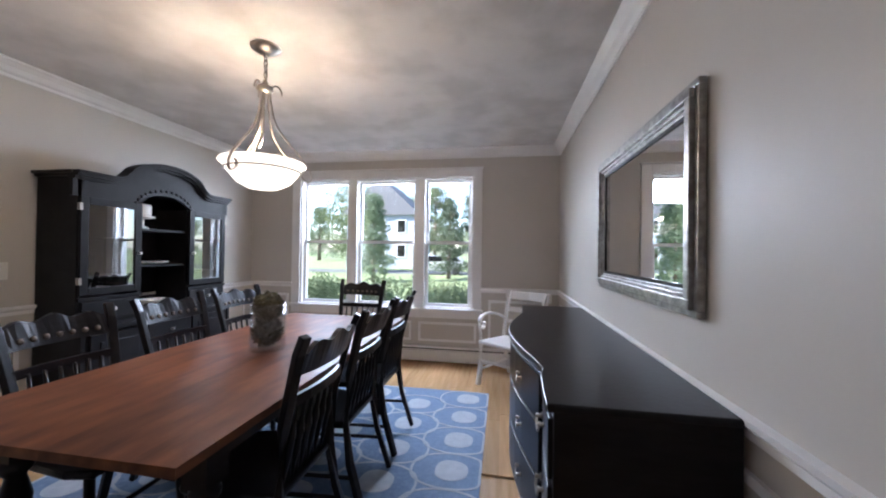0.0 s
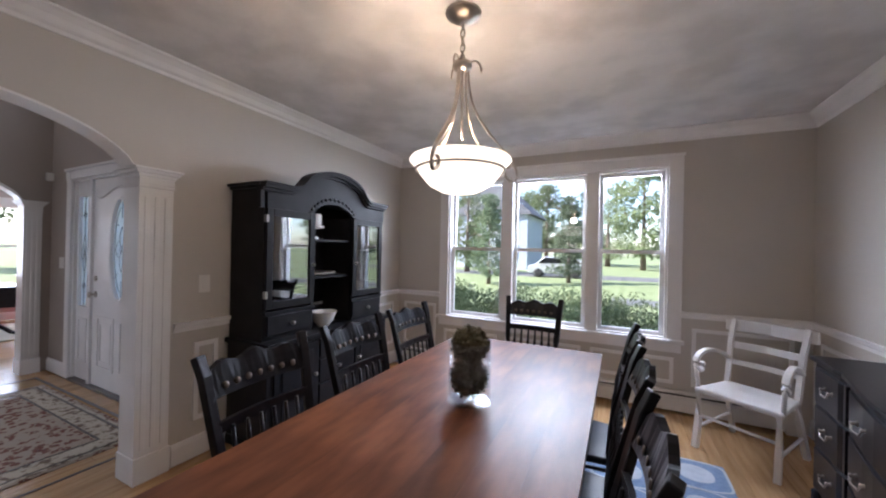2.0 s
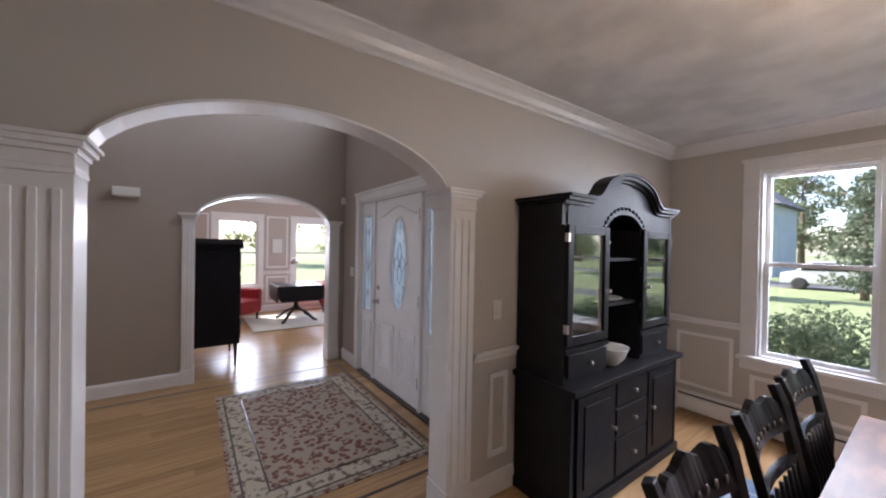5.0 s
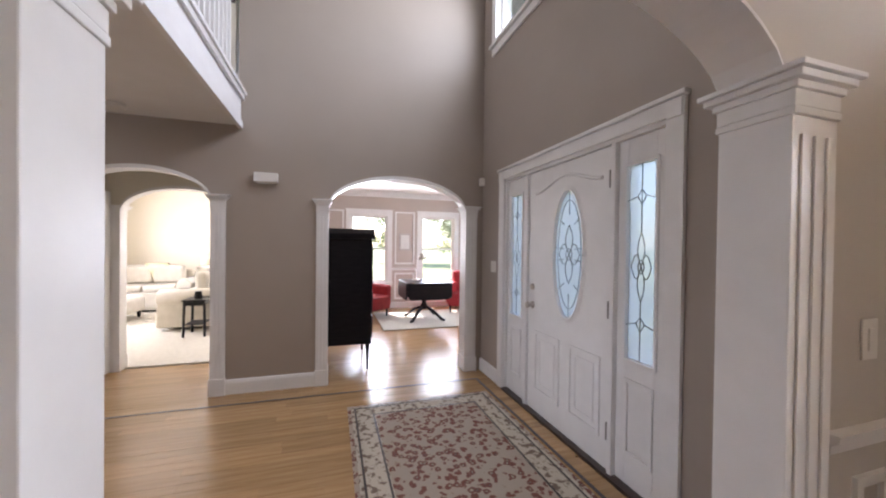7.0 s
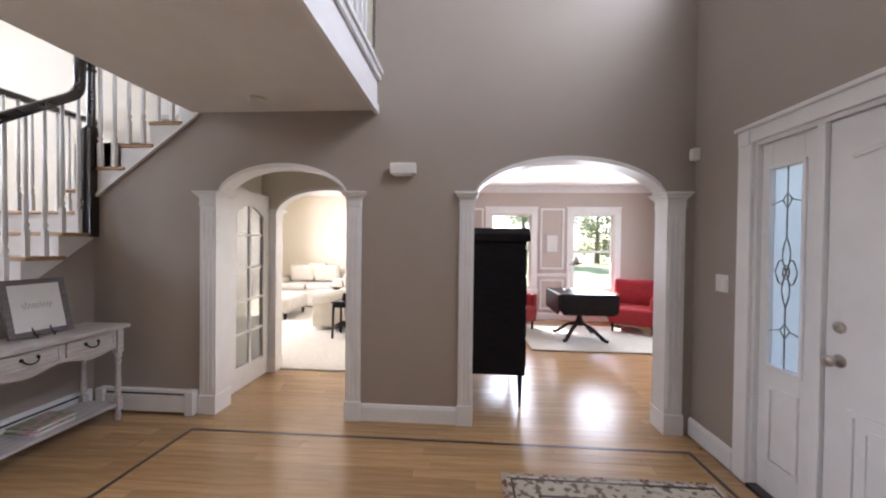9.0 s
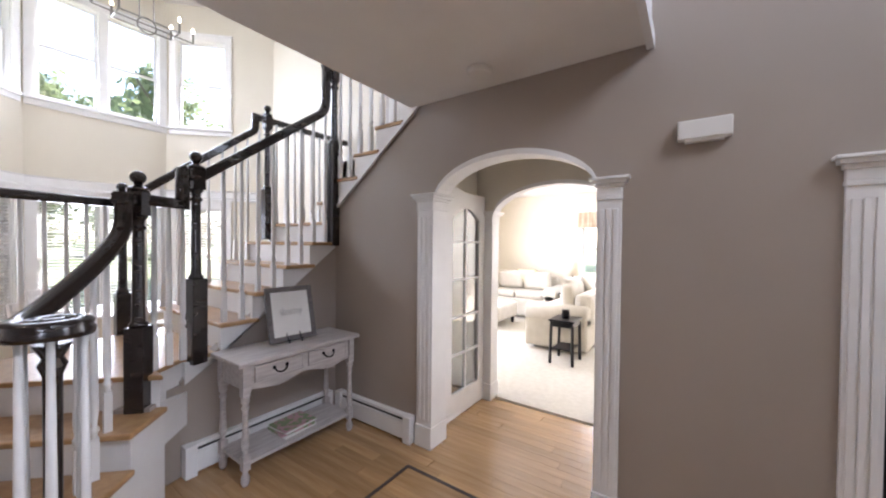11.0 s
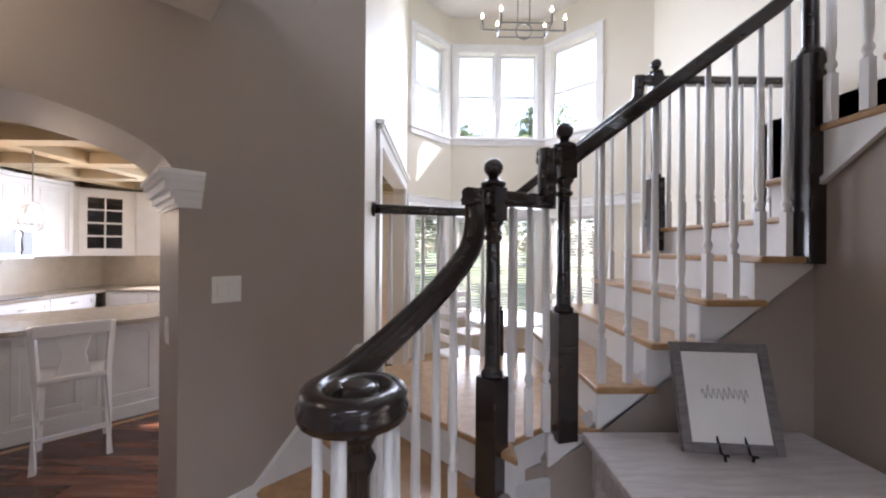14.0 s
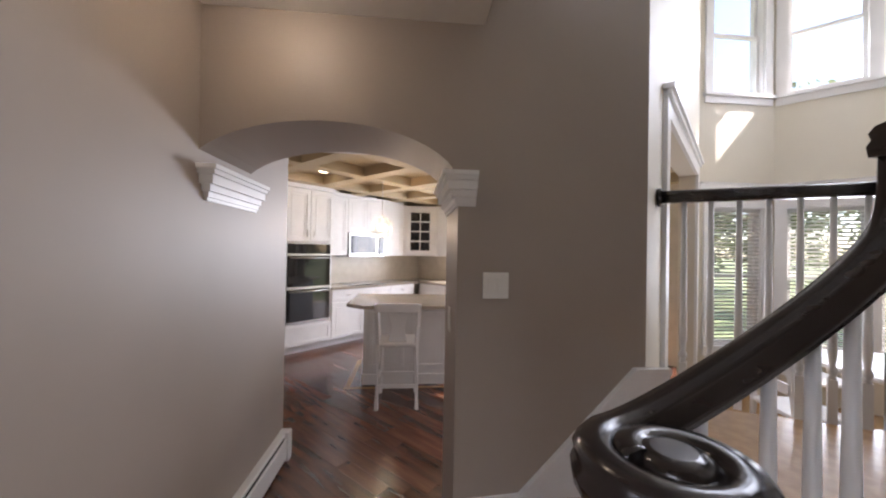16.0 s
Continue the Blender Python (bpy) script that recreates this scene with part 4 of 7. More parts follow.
# level piece to the second post, upright goose-neck, then the climb
G2 = (N_2[0] + 0.092, N_2[1] + 0.043)
hr.sweep([(N_1[0], N_1[1], 1.755), (G2[0] - 0.02, G2[1] - 0.01, 1.755)], HSEC)
hr.sweep([(G2[0] + 0.002, G2[1] + 0.001, 1.726), (G2[0], G2[1], 1.985)], HSEC)
hr.sweep([(G2[0] + 0.028, G2[1] + 0.012, 1.953), (N_2[0], N_2[1], 1.953)], HSEC)
rail2 = [Vector((N_2[0], N_2[1], 1.93)), Vector((-6.3, -2.97, 2.585))] + bez((-6.3, -2.97, 2.585), (-6.38, -2.97, 2.645), (-6.425, -2.97, 2.67), (-6.43, -2.97, 2.78), 8)[1:] + [Vector((-6.435, -2.97, 3.12))]
hr.sweep(rail2, HSEC)
hr.sweep([(-6.405, -2.97, 3.09), (-6.525, -2.97, 3.09)], HSEC)
# far rails
hr.sweep([(-4.43, -3.82, 1.82), (N_0[0], N_0[1], 1.82)], HSEC)
rail3 = [Vector((N_0[0], N_0[1], 1.835)), Vector((-6.27, -4.08, 2.61))] + bez((-6.27, -4.08, 2.61), (-6.33, -4.08, 2.66), (-6.37, -4.08, 2.67), (-6.375, -4.08, 2.73), 6)[1:] + [Vector((-6.38, -4.08, 2.87))]
hr.sweep(rail3, HSEC)
hr.sweep([(-6.355, -4.08, 2.84), (-6.52, -4.08, 2.84), (-7.58, -4.08, 2.84)], HSEC)
hr.sweep([(-6.525, -2.97, 3.1), (-6.525, -2.0, 3.81)], HSEC)
Shape().lathe([(0.05, 0), (0.05, 0.02)], m=Matrix.Translation((-4.425, -3.82, 1.82)) @ pose(0, 0, 0, 0, -90, 0)).make("rosette", M_RAIL, stairs)
hr.make("volute", M_RAIL, stairs)
post = Shape()
post.lathe([(0.03, 0), (0.026, 0.3), (0.028, 0.83), (0.042, 0.87), (0.03, 0.895), (0.042, 0.92), (0.056, 0.95)], VX, VY, R, 16)
post.box(VX - 0.032, VY - 0.032, R, VX + 0.032, VY + 0.032, R + 0.2)
post.make("newel_post", M_RAIL, stairs)

bs = None
for a in (150, 205, 260, 20, 80, 320):
    x, y = VX + 0.09 * math.cos(radians(a)), VY + 0.09 * math.sin(radians(a))
    baluster(bs, x, y, R, VZ - 0.02)
run = rail1[30:46]
for q in (1, 4, 7, 9, 11):
    p = run[q]
    k = min(2, max(0, int((p.dot(u) - S1) / RUN)))
    baluster(bs, p.x, p.y, R * (k + 1), p.z - 0.03)
for i in range(3):
    t = (i + 1) / 4
    baluster(bs, N_1[0] + (N_2[0] - N_1[0]) * t, N_1[1] + (N_2[1] - N_1[1]) * t - 0.01, Z1, 1.735)
for k in range(4):
    for j in range(2):
        x = -5.61 - 0.24 * k - 0.12 * j
        zt = 1.93 + (-5.43 - x) * 0.753
        baluster(bs, x, YF - 0.03, R * (5 + k), min(zt, 2.9) - 0.03)
for k in range(5):
    for j in range(2):
        x = -5.45 - 0.24 * k - 0.12 * j
        baluster(bs, x, YB + 0.04, Z1 if k == 0 and j == 0 else R * (5 + max(0, int((-5.57 - x) / 0.24 + 0.999) - 1)), 1.82 + (-5.31 - x) * 0.807)
for i in range(7):
    t = (i + 1) / 8
    baluster(bs, -4.43 + (N_0[0] + 4.43) * t, -3.82 + (N_0[1] + 3.82) * t, Z1, 1.8)
for i in range(9):
    baluster(bs, -6.6 - 0.11 * i, YB + 0.04, Z2, 2.82)
for k in range(1, 5):
    for j in range(2):
        y = -2.89 + 0.26 * (k - 1) + 0.13 * j
        baluster(bs, -6.53, y, Z2 + R * (k + 1), 3.07 + (y + 2.97) * 0.735)
heater("baseboard_heater", (-5.34, -2.97), (-6.47, -2.97))
heater("baseboard_heater", (-6.55, -2.88), (-6.55, -2.01))
bpy.context.view_layer.update()

# ---- dining room things ----


def turned(s, x, y, z0, z1, r, n=14):
    h = z1 - z0
    s.lathe([(r * 0.7, 0), (r * 0.8, h * 0.06), (r * 0.55, h * 0.1), (r * 0.7, h * 0.3), (r, h * 0.55), (r * 0.6, h * 0.66), (r * 1.05, h * 0.7), (r * 1.05, h * 0.73), (r * 0.7, h * 0.76)], x, y, z0, n)
    s.box(x - r, y - r, z0 + h * 0.76, x + r, y + r, z1)


table = thing("dining_table", "long cherry wood dining table with dark turned legs", "table")
TX0, TX1, TY0, TY1, TZ = -1.94, -0.86, 0.83, 3.07, 0.76
nb = 7
bw = (TX1 - TX0) / nb
for i in range(nb):
    x = TX0 + bw * i
    pl = Shape().box(0, 0, TZ - 0.032, bw - 0.0002, TY1 - TY0, TZ).make("plank", M_TABLE, table)
    pl.location = (x, TY0, 0)
s = Shape()
s.box(TX0 + 0.09, TY0 + 0.2, 0.63, TX1 - 0.09, TY0 + 0.23, TZ - 0.032).box(TX0 + 0.09, TY1 - 0.23, 0.63, TX1 - 0.09, TY1 - 0.2, TZ - 0.032)
s.box(TX0 + 0.09, TY0 + 0.23, 0.63, TX0 + 0.12, TY1 - 0.23, TZ - 0.032).box(TX1 - 0.12, TY0 + 0.23, 0.63, TX1 - 0.09, TY1 - 0.23, TZ - 0.032)
s.make("apron", M_BLACK, table)
for x in (TX0 + 0.13, TX1 - 0.13):
    for y in (TY0 + 0.24, TY1 - 0.24):
        lg = Shape()
        turned(lg, 0, 0, 0.013, TZ - 0.033, 0.048)
        lg.make("leg", M_BLACK, table).location = (x, y, 0)


def dining_chair():
    c = thing("dining_chair", "black spindle-back wooden dining chair with stencilled crest", "chair", "chairs round the table")
    seat = Shape().prism([(-0.2, -0.2), (0.2, -0.2), (0.235, 0.1), (0.21, 0.21), (-0.21, 0.21), (-0.235, 0.1)], 0.42, 0.455)
    seat.make("seat", M_BLACK, c, 0.012)
    for x in (-0.19, 0.19):
        Shape().tube([(x, 0.17, 0.42), (x * 1.1, 0.2, 0.0)], 0.019, 10).make("leg", M_BLACK, c)
        Shape().sweep([(x * 1.12, -0.3, 0.0), (x * 1.05, -0.22, 0.25), (x, -0.19, 0.45), (x * 1.06, -0.215, 0.7), (x * 1.16, -0.28, 0.97), (x * 1.2, -0.31, 1.04)], [(-0.02, -0.013), (0.02, -0.013), (0.02, 0.016), (-0.02, 0.016)], False).make("back_post", M_BLACK, c, 0.004)
    cr = Shape()
    n = 16
    for i in range(n):
        x0, x1 = -0.205 + 0.41 * i / n, -0.205 + 0.41 * (i + 1) / n

        def top(x):
            q = abs(x) / 0.205
            return 0.985 + 0.028 * (1 - q) ** 0.6 + 0.012 * math.cos(q * 9)

        def cy(x):
            return -0.268 - 0.03 * (1 - (x / 0.205) ** 2)
        vs = []
        for x in (x0, x1):
            for y, z in ((0, 0.89), (0.022, 0.89), (0.022 - 0.02, top(x)), (-0.02, top(x))):
                vs.append(cr.bm.verts.new((x, cy(x) + y - (0.02 if z > 0.9 else 0), z)))
        a, b = vs[:4], vs[4:]
        for k in range(4):
            cr.bm.faces.new((a[k], a[(k + 1) % 4], b[(k + 1) % 4], b[k]))
    bmesh.ops.remove_doubles(cr.bm, verts=cr.bm.verts, dist=0.0005)
    cr.make("crest_rail", M_BLACK, c)
    ro = Shape()
    for k in range(7):
        x = -0.15 + 0.05 * k
        ro.lathe([(0.012, 0), (0.014, 0.004), (0.004, 0.006)], m=pose(x, -0.268 - 0.03 * (1 - (x / 0.205) ** 2) + 0.012, 0.925, -82, 0, 0), n=8)
    tagged(ro.make("stencil", M_STENCIL, c), "faded gold stencil", kind="stuff")
    lr = Shape().sweep([(x, -0.235 - 0.022 * (1 - (x / 0.2) ** 2), 0.79) for x in (-0.2, -0.1, 0, 0.1, 0.2)], [(-0.009, -0.02), (0.009, -0.02), (0.009, 0.02), (-0.009, 0.02)], False)
    lr.make("back_rail", M_BLACK, c)
    for k in range(6):
        x = -0.15 + 0.06 * k
        y1 = -0.235 - 0.022 * (1 - (x / 0.2) ** 2)
        sp = Shape()
        sp.lathe([(0.007, 0), (0.008, 0.05), (0.017, 0.16), (0.019, 0.19), (0.009, 0.25), (0.007, 0.34)], m=Matrix.Translation((x * 0.95, -0.175, 0.45)) @ pose(0, 0, 0, 9.5, 0, 0), n=8)
        sp.make("spindle", M_BLACK, c)
    for y in (0.185,):
        Shape().tube([(-0.2, y, 0.24), (0.2, y, 0.24)], 0.011).make("stretcher", M_BLACK, c)
    for x in (-0.205, 0.205):
        Shape().tube([(x, 0.185, 0.16), (x, -0.24, 0.18)], 0.011).make("stretcher", M_BLACK, c)
    return c


M_STENCIL = mat("faded_gold_stencil", (0.1, 0.075, 0.05), (0.06, 0.045, 0.035), 0.5)
ch = dining_chair()
ch.matrix_basis = pose(-1.79, 1.37, 0.012, 0, 0, -90)
for x, y, r in ((-1.79, 1.96, -90), (-1.8, 2.54, -91), (-0.98, 1.37, 90), (-0.98, 1.93, 90), (-0.98, 2.48, 89), (-1.42, 3.2, 180)):
    copy_thing(ch, pose(x, y, 0.012, 0, 0, r))

# hutch
hu = thing("china_hutch", "black painted china hutch with arched top and glass doors", "cabinet")
HX, HB, HY0, HY1 = -2.92, -3.35, 2.03, 3.45
CM = (HY0 + HY1) / 2
s = Shape()
s.box(HB, HY0 + 0.02, 0.06, HX, HY0 + 0.05, 0.74).box(HB, HY1 - 0.05, 0.06, HX, HY1 - 0.02, 0.74).box(HB, HY0 + 0.05, 0.06, HB + 0.02, HY1 - 0.05, 0.74).box(HB, HY0 + 0.05, 0.06, HX - 0.02, HY1 - 0.05, 0.1)
s.box(HB, HY0 - 0.005, 0.74, HX + 0.04, HY1 + 0.005, 0.775).box(HB, HY0 + 0.01, 0, HX + 0.015, HY1 - 0.01, 0.07)
s.box(HX - 0.02, HY0 + 0.05, 0.1, HX - 0.012, HY1 - 0.05, 0.74)
s.make("base", M_HUTCH, hu, 0.005)
UX = HX - 0.07
s = Shape()
s.box(HB, HY0 + 0.03, 0.775, UX, HY0 + 0.055, 1.86).box(HB, HY1 - 0.055, 0.775, UX, HY1 - 0.03, 1.86).box(HB, HY0 + 0.055, 0.775, HB + 0.015, HY1 - 0.055, 1.86)
D0, D1 = HY0 + 0.47, HY1 - 0.47
s.box(HB + 0.015, D0, 0.775, UX - 0.01, D0 + 0.02, 1.72).box(HB + 0.015, D1 - 0.02, 0.775, UX - 0.01, D1, 1.72)
for z in (1.19, 1.5):
    s.box(HB + 0.015, D0 + 0.02, z, UX - 0.03, D1 - 0.02, z + 0.018)
for z in (1.12, 1.42):
    s.box(HB + 0.015, HY0 + 0.055, z, UX - 0.04, D0, z + 0.015).box(HB + 0.015, D1, z, UX - 0.04, HY1 - 0.055, z + 0.015)
s.box(HB + 0.015, HY0 + 0.055, 1.83, UX - 0.02, HY1 - 0.055, 1.86)
s.make("upper_case", M_HUTCH, hu)
# arched cornice and arch board
tp = Shape()
RYm = Matrix(((0, 0, 1, 0), (1, 0, 0, 0), (0, 1, 0, 0), (0, 0, 0, 1)))


def crest(q):
    d = abs(q - CM)
    return 1.9 + (0.19 * math.sqrt(max(0, 1 - (d / 0.38) ** 2)) if d < 0.33 else 0.19 * math.sqrt(1 - (0.33 / 0.38) ** 2) * max(0, 1 - (d - 0.33) / 0.12) ** 2)


def under(q):
    d = abs(q - CM)
    return 1.66 + 0.16 * math.sqrt(max(0, 1 - (d / 0.26) ** 2)) if d < 0.255 else 1.72


N = 44
for i in range(N):
    a, b = HY0 + (HY1 - HY0) * i / N, HY0 + (HY1 - HY0) * (i + 1) / N
    tp.prism([(a, max(under(a), 1.66)), (b, max(under(b), 1.66)), (b, crest(b) - 0.06), (a, crest(a) - 0.06)], UX - 0.03, UX, RYm)
    for o, lo, hi in ((0.02, 0.06, 0.04), (0.045, 0.04, 0.018), (0.06, 0.018, 0.0)):
        tp.prism([(a, crest(a) - lo), (b, crest(b) - lo), (b, crest(b) - hi), (a, crest(a) - hi)], UX - 0.05, UX + o, RYm)
for o, z0, z1 in ((0.0, 1.85, 1.86), (0.02, 1.86, 1.88), (0.04, 1.88, 1.9)):
    tp.box(HB, HY0 + 0.03 - o, z0, UX, HY0 + 0.055, z1)
    tp.box(HB, HY1 - 0.055, z0, UX, HY1 - 0.03 + o, z1)
tp.make("arched_cornice", M_HUTCH, hu)
cv = Shape()
for i in range(15):
    a = math.pi * (0.1 + 0.8 * i / 14)
    cv.lathe([(0.014, 0), (0.012, 0.006), (0.004, 0.01)], m=pose(UX, CM - 0.285 * math.cos(a), 1.66 + 0.2 * math.sin(a), 0, 90, 0), n=8)
cv.make("carving", M_HUTCH, hu)


def hutch_door(y0, y1, z0, z1, knob_y):
    d = Shape()
    t = 0.055
    d.box(UX, y0, z0, UX + 0.02, y0 + t, z1).box(UX, y1 - t, z0, UX + 0.02, y1, z1).box(UX, y0 + t, z0, UX + 0.02, y1 - t, z0 + t).box(UX, y0 + t, z1 - t, UX + 0.02, y1 - t, z1)
    dr = d.make("door", M_HUTCH, hu, 0.004)
    g = Shape().box(UX + 0.006, y0 + t, z0 + t, UX + 0.01, y1 - t, z1 - t).make("pane", M_HGLASS, dr)
    k = Shape().lathe([(0.008, 0), (0.006, 0.012), (0.015, 0.02), (0.012, 0.03), (0.003, 0.033)], m=pose(UX + 0.02, knob_y, (z0 + z1) / 2 - 0.05, 0, 90, 0), n=12)
    k.make("knob", M_NICKEL, dr)
    hg = Shape()
    e = y0 if knob_y > (y0 + y1) / 2 else y1
    for z in (z0 + 0.08, z1 - 0.1):
        hg.box(UX, e - 0.01, z, UX + 0.024, e + 0.01, z + 0.05)
    hg.make("hinge", M_NICKEL, dr)


M_HGLASS = glassy("cabinet_glass", (0.75, 0.77, 0.78), 0.0, 0.28)
hutch_door(HY0 + 0.04, D0 + 0.01, 1.0, 1.72, D0 - 0.02)
hutch_door(D1 - 0.01, HY1 - 0.04, 1.0, 1.72, D1 + 0.02)


def front(parent, y0, y1, z0, z1, x, knobs, name="drawer"):
    d = Shape().box(x, y0, z0, x + 0.018, y1, z1)
    if z1 - z0 > 0.25:
        d.box(x + 0.018, y0 + 0.06, z0 + 0.06, x + 0.026, y1 - 0.06, z1 - 0.06)
    dr = d.make(name, M_HUTCH, parent, 0.004)
    for y, z in knobs:
        Shape().lathe([(0.008, 0), (0.006, 0.012), (0.015, 0.02), (0.012, 0.03), (0.003, 0.033)], m=pose(x + 0.018, y, z, 0, 90, 0), n=12).make("knob", M_NICKEL, dr)


for a, b in ((HY0 + 0.06, D0), (D1, HY1 - 0.06)):
    front(hu, a, b, 0.81, 0.95, UX, [((a + b) / 2, 0.88)])
s = Shape()
for a, b in ((HY0 + 0.055, D0), (D1, HY1 - 0.055)):
    s.box(HB + 0.02, a, 0.776, UX - 0.001, b, 0.96)
    s.box(UX, a - 0.02, 0.96, UX + 0.02, b + 0.02, 0.985)
s.make("drawer_box", M_HUTCH, hu)
w3 = (HY1 - HY0 - 0.14) / 3
for i in range(3):
    a = HY0 + 0.07 + w3 * i
    if i == 1:
        front(hu, a + 0.01, a + w3 - 0.01, 0.56, 0.71, HX - 0.012, [(a + w3 / 2, 0.635)])
        front(hu, a + 0.01, a + w3 - 0.01, 0.36, 0.54, HX - 0.012, [(a + w3 / 2, 0.45)])
        front(hu, a + 0.01, a + w3 - 0.01, 0.1, 0.34, HX - 0.012, [(a + w3 / 2, 0.22)])
    else:
        front(hu, a + 0.01, a + w3 - 0.01, 0.1, 0.71, HX - 0.012, [(a + (w3 - 0.05 if i == 0 else 0.05), 0.45)], "door")

tagged(Shape().lathe([(0.05, 0), (0.055, 0.01), (0.09, 0.05), (0.115, 0.12), (0.118, 0.125), (0.108, 0.12), (0.085, 0.055), (0.02, 0.02)], HX - 0.13, CM - 0.05, 0.776, 28).make("serving_bowl", M_CERAMIC), "white ceramic bowl on the black hutch", "bowl")
tagged(Shape().lathe([(0.055, 0), (0.05, 0.015), (0.02, 0.03), (0.02, 0.09), (0.095, 0.1), (0.1, 0.115), (0.02, 0.11)], HX - 0.24, CM - 0.08, 1.519, 28).make("cake_stand", M_CERAMIC), "white ceramic cake stand on shelf", "cake stand")
tagged(Shape().lathe([(0.07, 0), (0.072, 0.02), (0.072, 0.1), (0.065, 0.105), (0.01, 0.105)], HX - 0.24, CM - 0.08, 1.632, 20).make("candle", M_CERAMIC), "white pillar on a cake stand", "ornament")
tagged(Shape().lathe([(0.1, 0), (0.15, 0.012), (0.17, 0.022), (0.165, 0.024), (0.1, 0.012)], HX - 0.27, CM, 1.209, 28).make("platter", M_CERAMIC), "white platter on the hutch shelf", "plate")
for y0 in (HY0 + 0.12, D1 + 0.08):
    for i in range(4):
        g = Shape().lathe([(0.022, 0), (0.02, 0.004), (0.005, 0.01), (0.005, 0.06), (0.025, 0.08), (0.028, 0.13), (0.022, 0.15)], 0, 0, 0, 12).make("wine_glass", M_VASE)
        tagged(g, "clear stemmed wine glass in the hutch", "glass", "glasses in the hutch")
        g.location = (HB + 0.16, y0 + 0.075 * i, 1.136)

# vase with moss balls
va = Shape().lathe([(0.098, 0), (0.1, 0.006), (0.1, 0.27), (0.094, 0.27), (0.094, 0.02), (0.01, 0.016)], -1.38, 1.93, TZ + 0.001, 36).make("glass_vase", M_VASE)
tagged(va, "clear glass cylinder vase on the dining table", "vase")
va.visible_shadow = False
rnd = random.Random(4)
for z in (0.105, 0.255):
    s = Shape()
    for i in range(900):
        q = Vector((rnd.gauss(0, 1), rnd.gauss(0, 1), rnd.gauss(0, 1))).normalized()
        p = q * rnd.uniform(0.066, 0.086)
        t1 = q.orthogonal().normalized() * rnd.uniform(0.006, 0.013)
        t1.rotate(Euler((rnd.random() * 6, rnd.random() * 6, rnd.random() * 6)))
        t2 = t1.cross(q).normalized() * 0.005
        s.bm.faces.new([s.bm.verts.new(p + w) for w in (-t1 - t2, t1 - t2, t1 + t2 * 1.4 + q * 0.006, -t1 + t2)])
    bmesh.ops.create_icosphere(s.bm, subdivisions=3, radius=0.072)
    b = s.make("moss_ball", M_MOSS)
    b.location = (-1.38, 1.93, TZ + z)
    tagged(b, "dry green-brown moss ball inside the vase", "ornament", "moss balls")

# pendant
PX, PY = -1.48, 2.0
pd = thing("pendant_lamp", "brushed nickel pendant with lit alabaster glass bowl", "ceiling lamp")
Shape().lathe([(0.02, -0.045), (0.05, -0.035), (0.085, -0.012), (0.09, 0)], PX, PY, DC, 28).make("canopy", M_NICKEL, pd)
lk = Shape()
for k in range(5):
    z = DC - 0.065 - 0.036 * k
    pts = [(PX + 0.012 * math.cos(a) * (k % 2), PY + 0.012 * math.cos(a) * ((k + 1) % 2), z + 0.023 * math.sin(a)) for a in [i * math.pi / 6 for i in range(12)]]
    lk.tube(pts + pts[:1], 0.0035, 6)
lk.make("chain", M_NICKEL, pd)
Shape().lathe([(0.01, -0.06), (0.035, -0.05), (0.05, -0.03), (0.045, -0.012), (0.02, 0), (0.01, 0.03)], PX, PY, 2.385, 24).make("hub", M_NICKEL, pd)
RB = 0.25
bo = Shape().lathe([(0.01, -0.16), (0.09, -0.15), (0.155, -0.115), (0.2, -0.06), (0.215, -0.03), (RB, 0.0), (RB - 0.005, 0.012), (0.205, -0.02), (0.145, -0.1), (0.01, -0.14)], PX, PY, 1.885, 40).make("bowl", M_BOWL, pd)
bo.visible_shadow = False
ar = Shape()
for k in range(3):
    a0 = 0.5 + k * 2 * math.pi / 3
    ca, sa = math.cos(a0), math.sin(a0)
    prof2 = bez((0.03, 0, 2.33), (0.045, 0, 2.12), (0.1, 0, 2.08), (0.23, 0, 1.93), 12) + bez((0.23, 0, 1.93), (0.32, 0, 1.83), (0.28, 0, 1.75), (0.225, 0, 1.82), 8)[1:] + bez((0.225, 0, 1.82), (0.215, 0, 1.85), (0.23, 0, 1.87), (0.245, 0, 1.86), 5)[1:]
    ar.sweep([(PX + p.x * ca, PY + p.x * sa, p.z) for p in prof2], [(-0.009, -0.004), (0.009, -0.004), (0.009, 0.004), (-0.009, 0.004)], False)
    prof3 = bez((0.02, 0, 2.33), (0.03, 0, 2.1), (0.05, 0, 2.02), (0.17, 0, 1.94), 10)
    ar.sweep([(PX + p.x * math.cos(a0 + 0.5), PY + p.x * math.sin(a0 + 0.5), p.z) for p in prof3], [(-0.005, -0.003), (0.005, -0.003), (0.005, 0.003), (-0.005, 0.003)], False)
    curl = bez((0.02, 0, 2.34), (0.05, 0, 2.42), (0.1, 0, 2.38), (0.095, 0, 2.33), 8)
    ar.tube([(PX + p.x * ca, PY + p.x * sa, p.z) for p in curl], 0.005, 6)
ring = [(PX + 0.219 * math.cos(i * math.pi / 18), PY + 0.219 * math.sin(i * math.pi / 18), 1.842) for i in range(36)]
ar.sweep(ring, [(-0.004, -0.005), (0.004, -0.005), (0.004, 0.005), (-0.004, 0.005)], True, True)
ar.make("arm", M_NICKEL, pd)

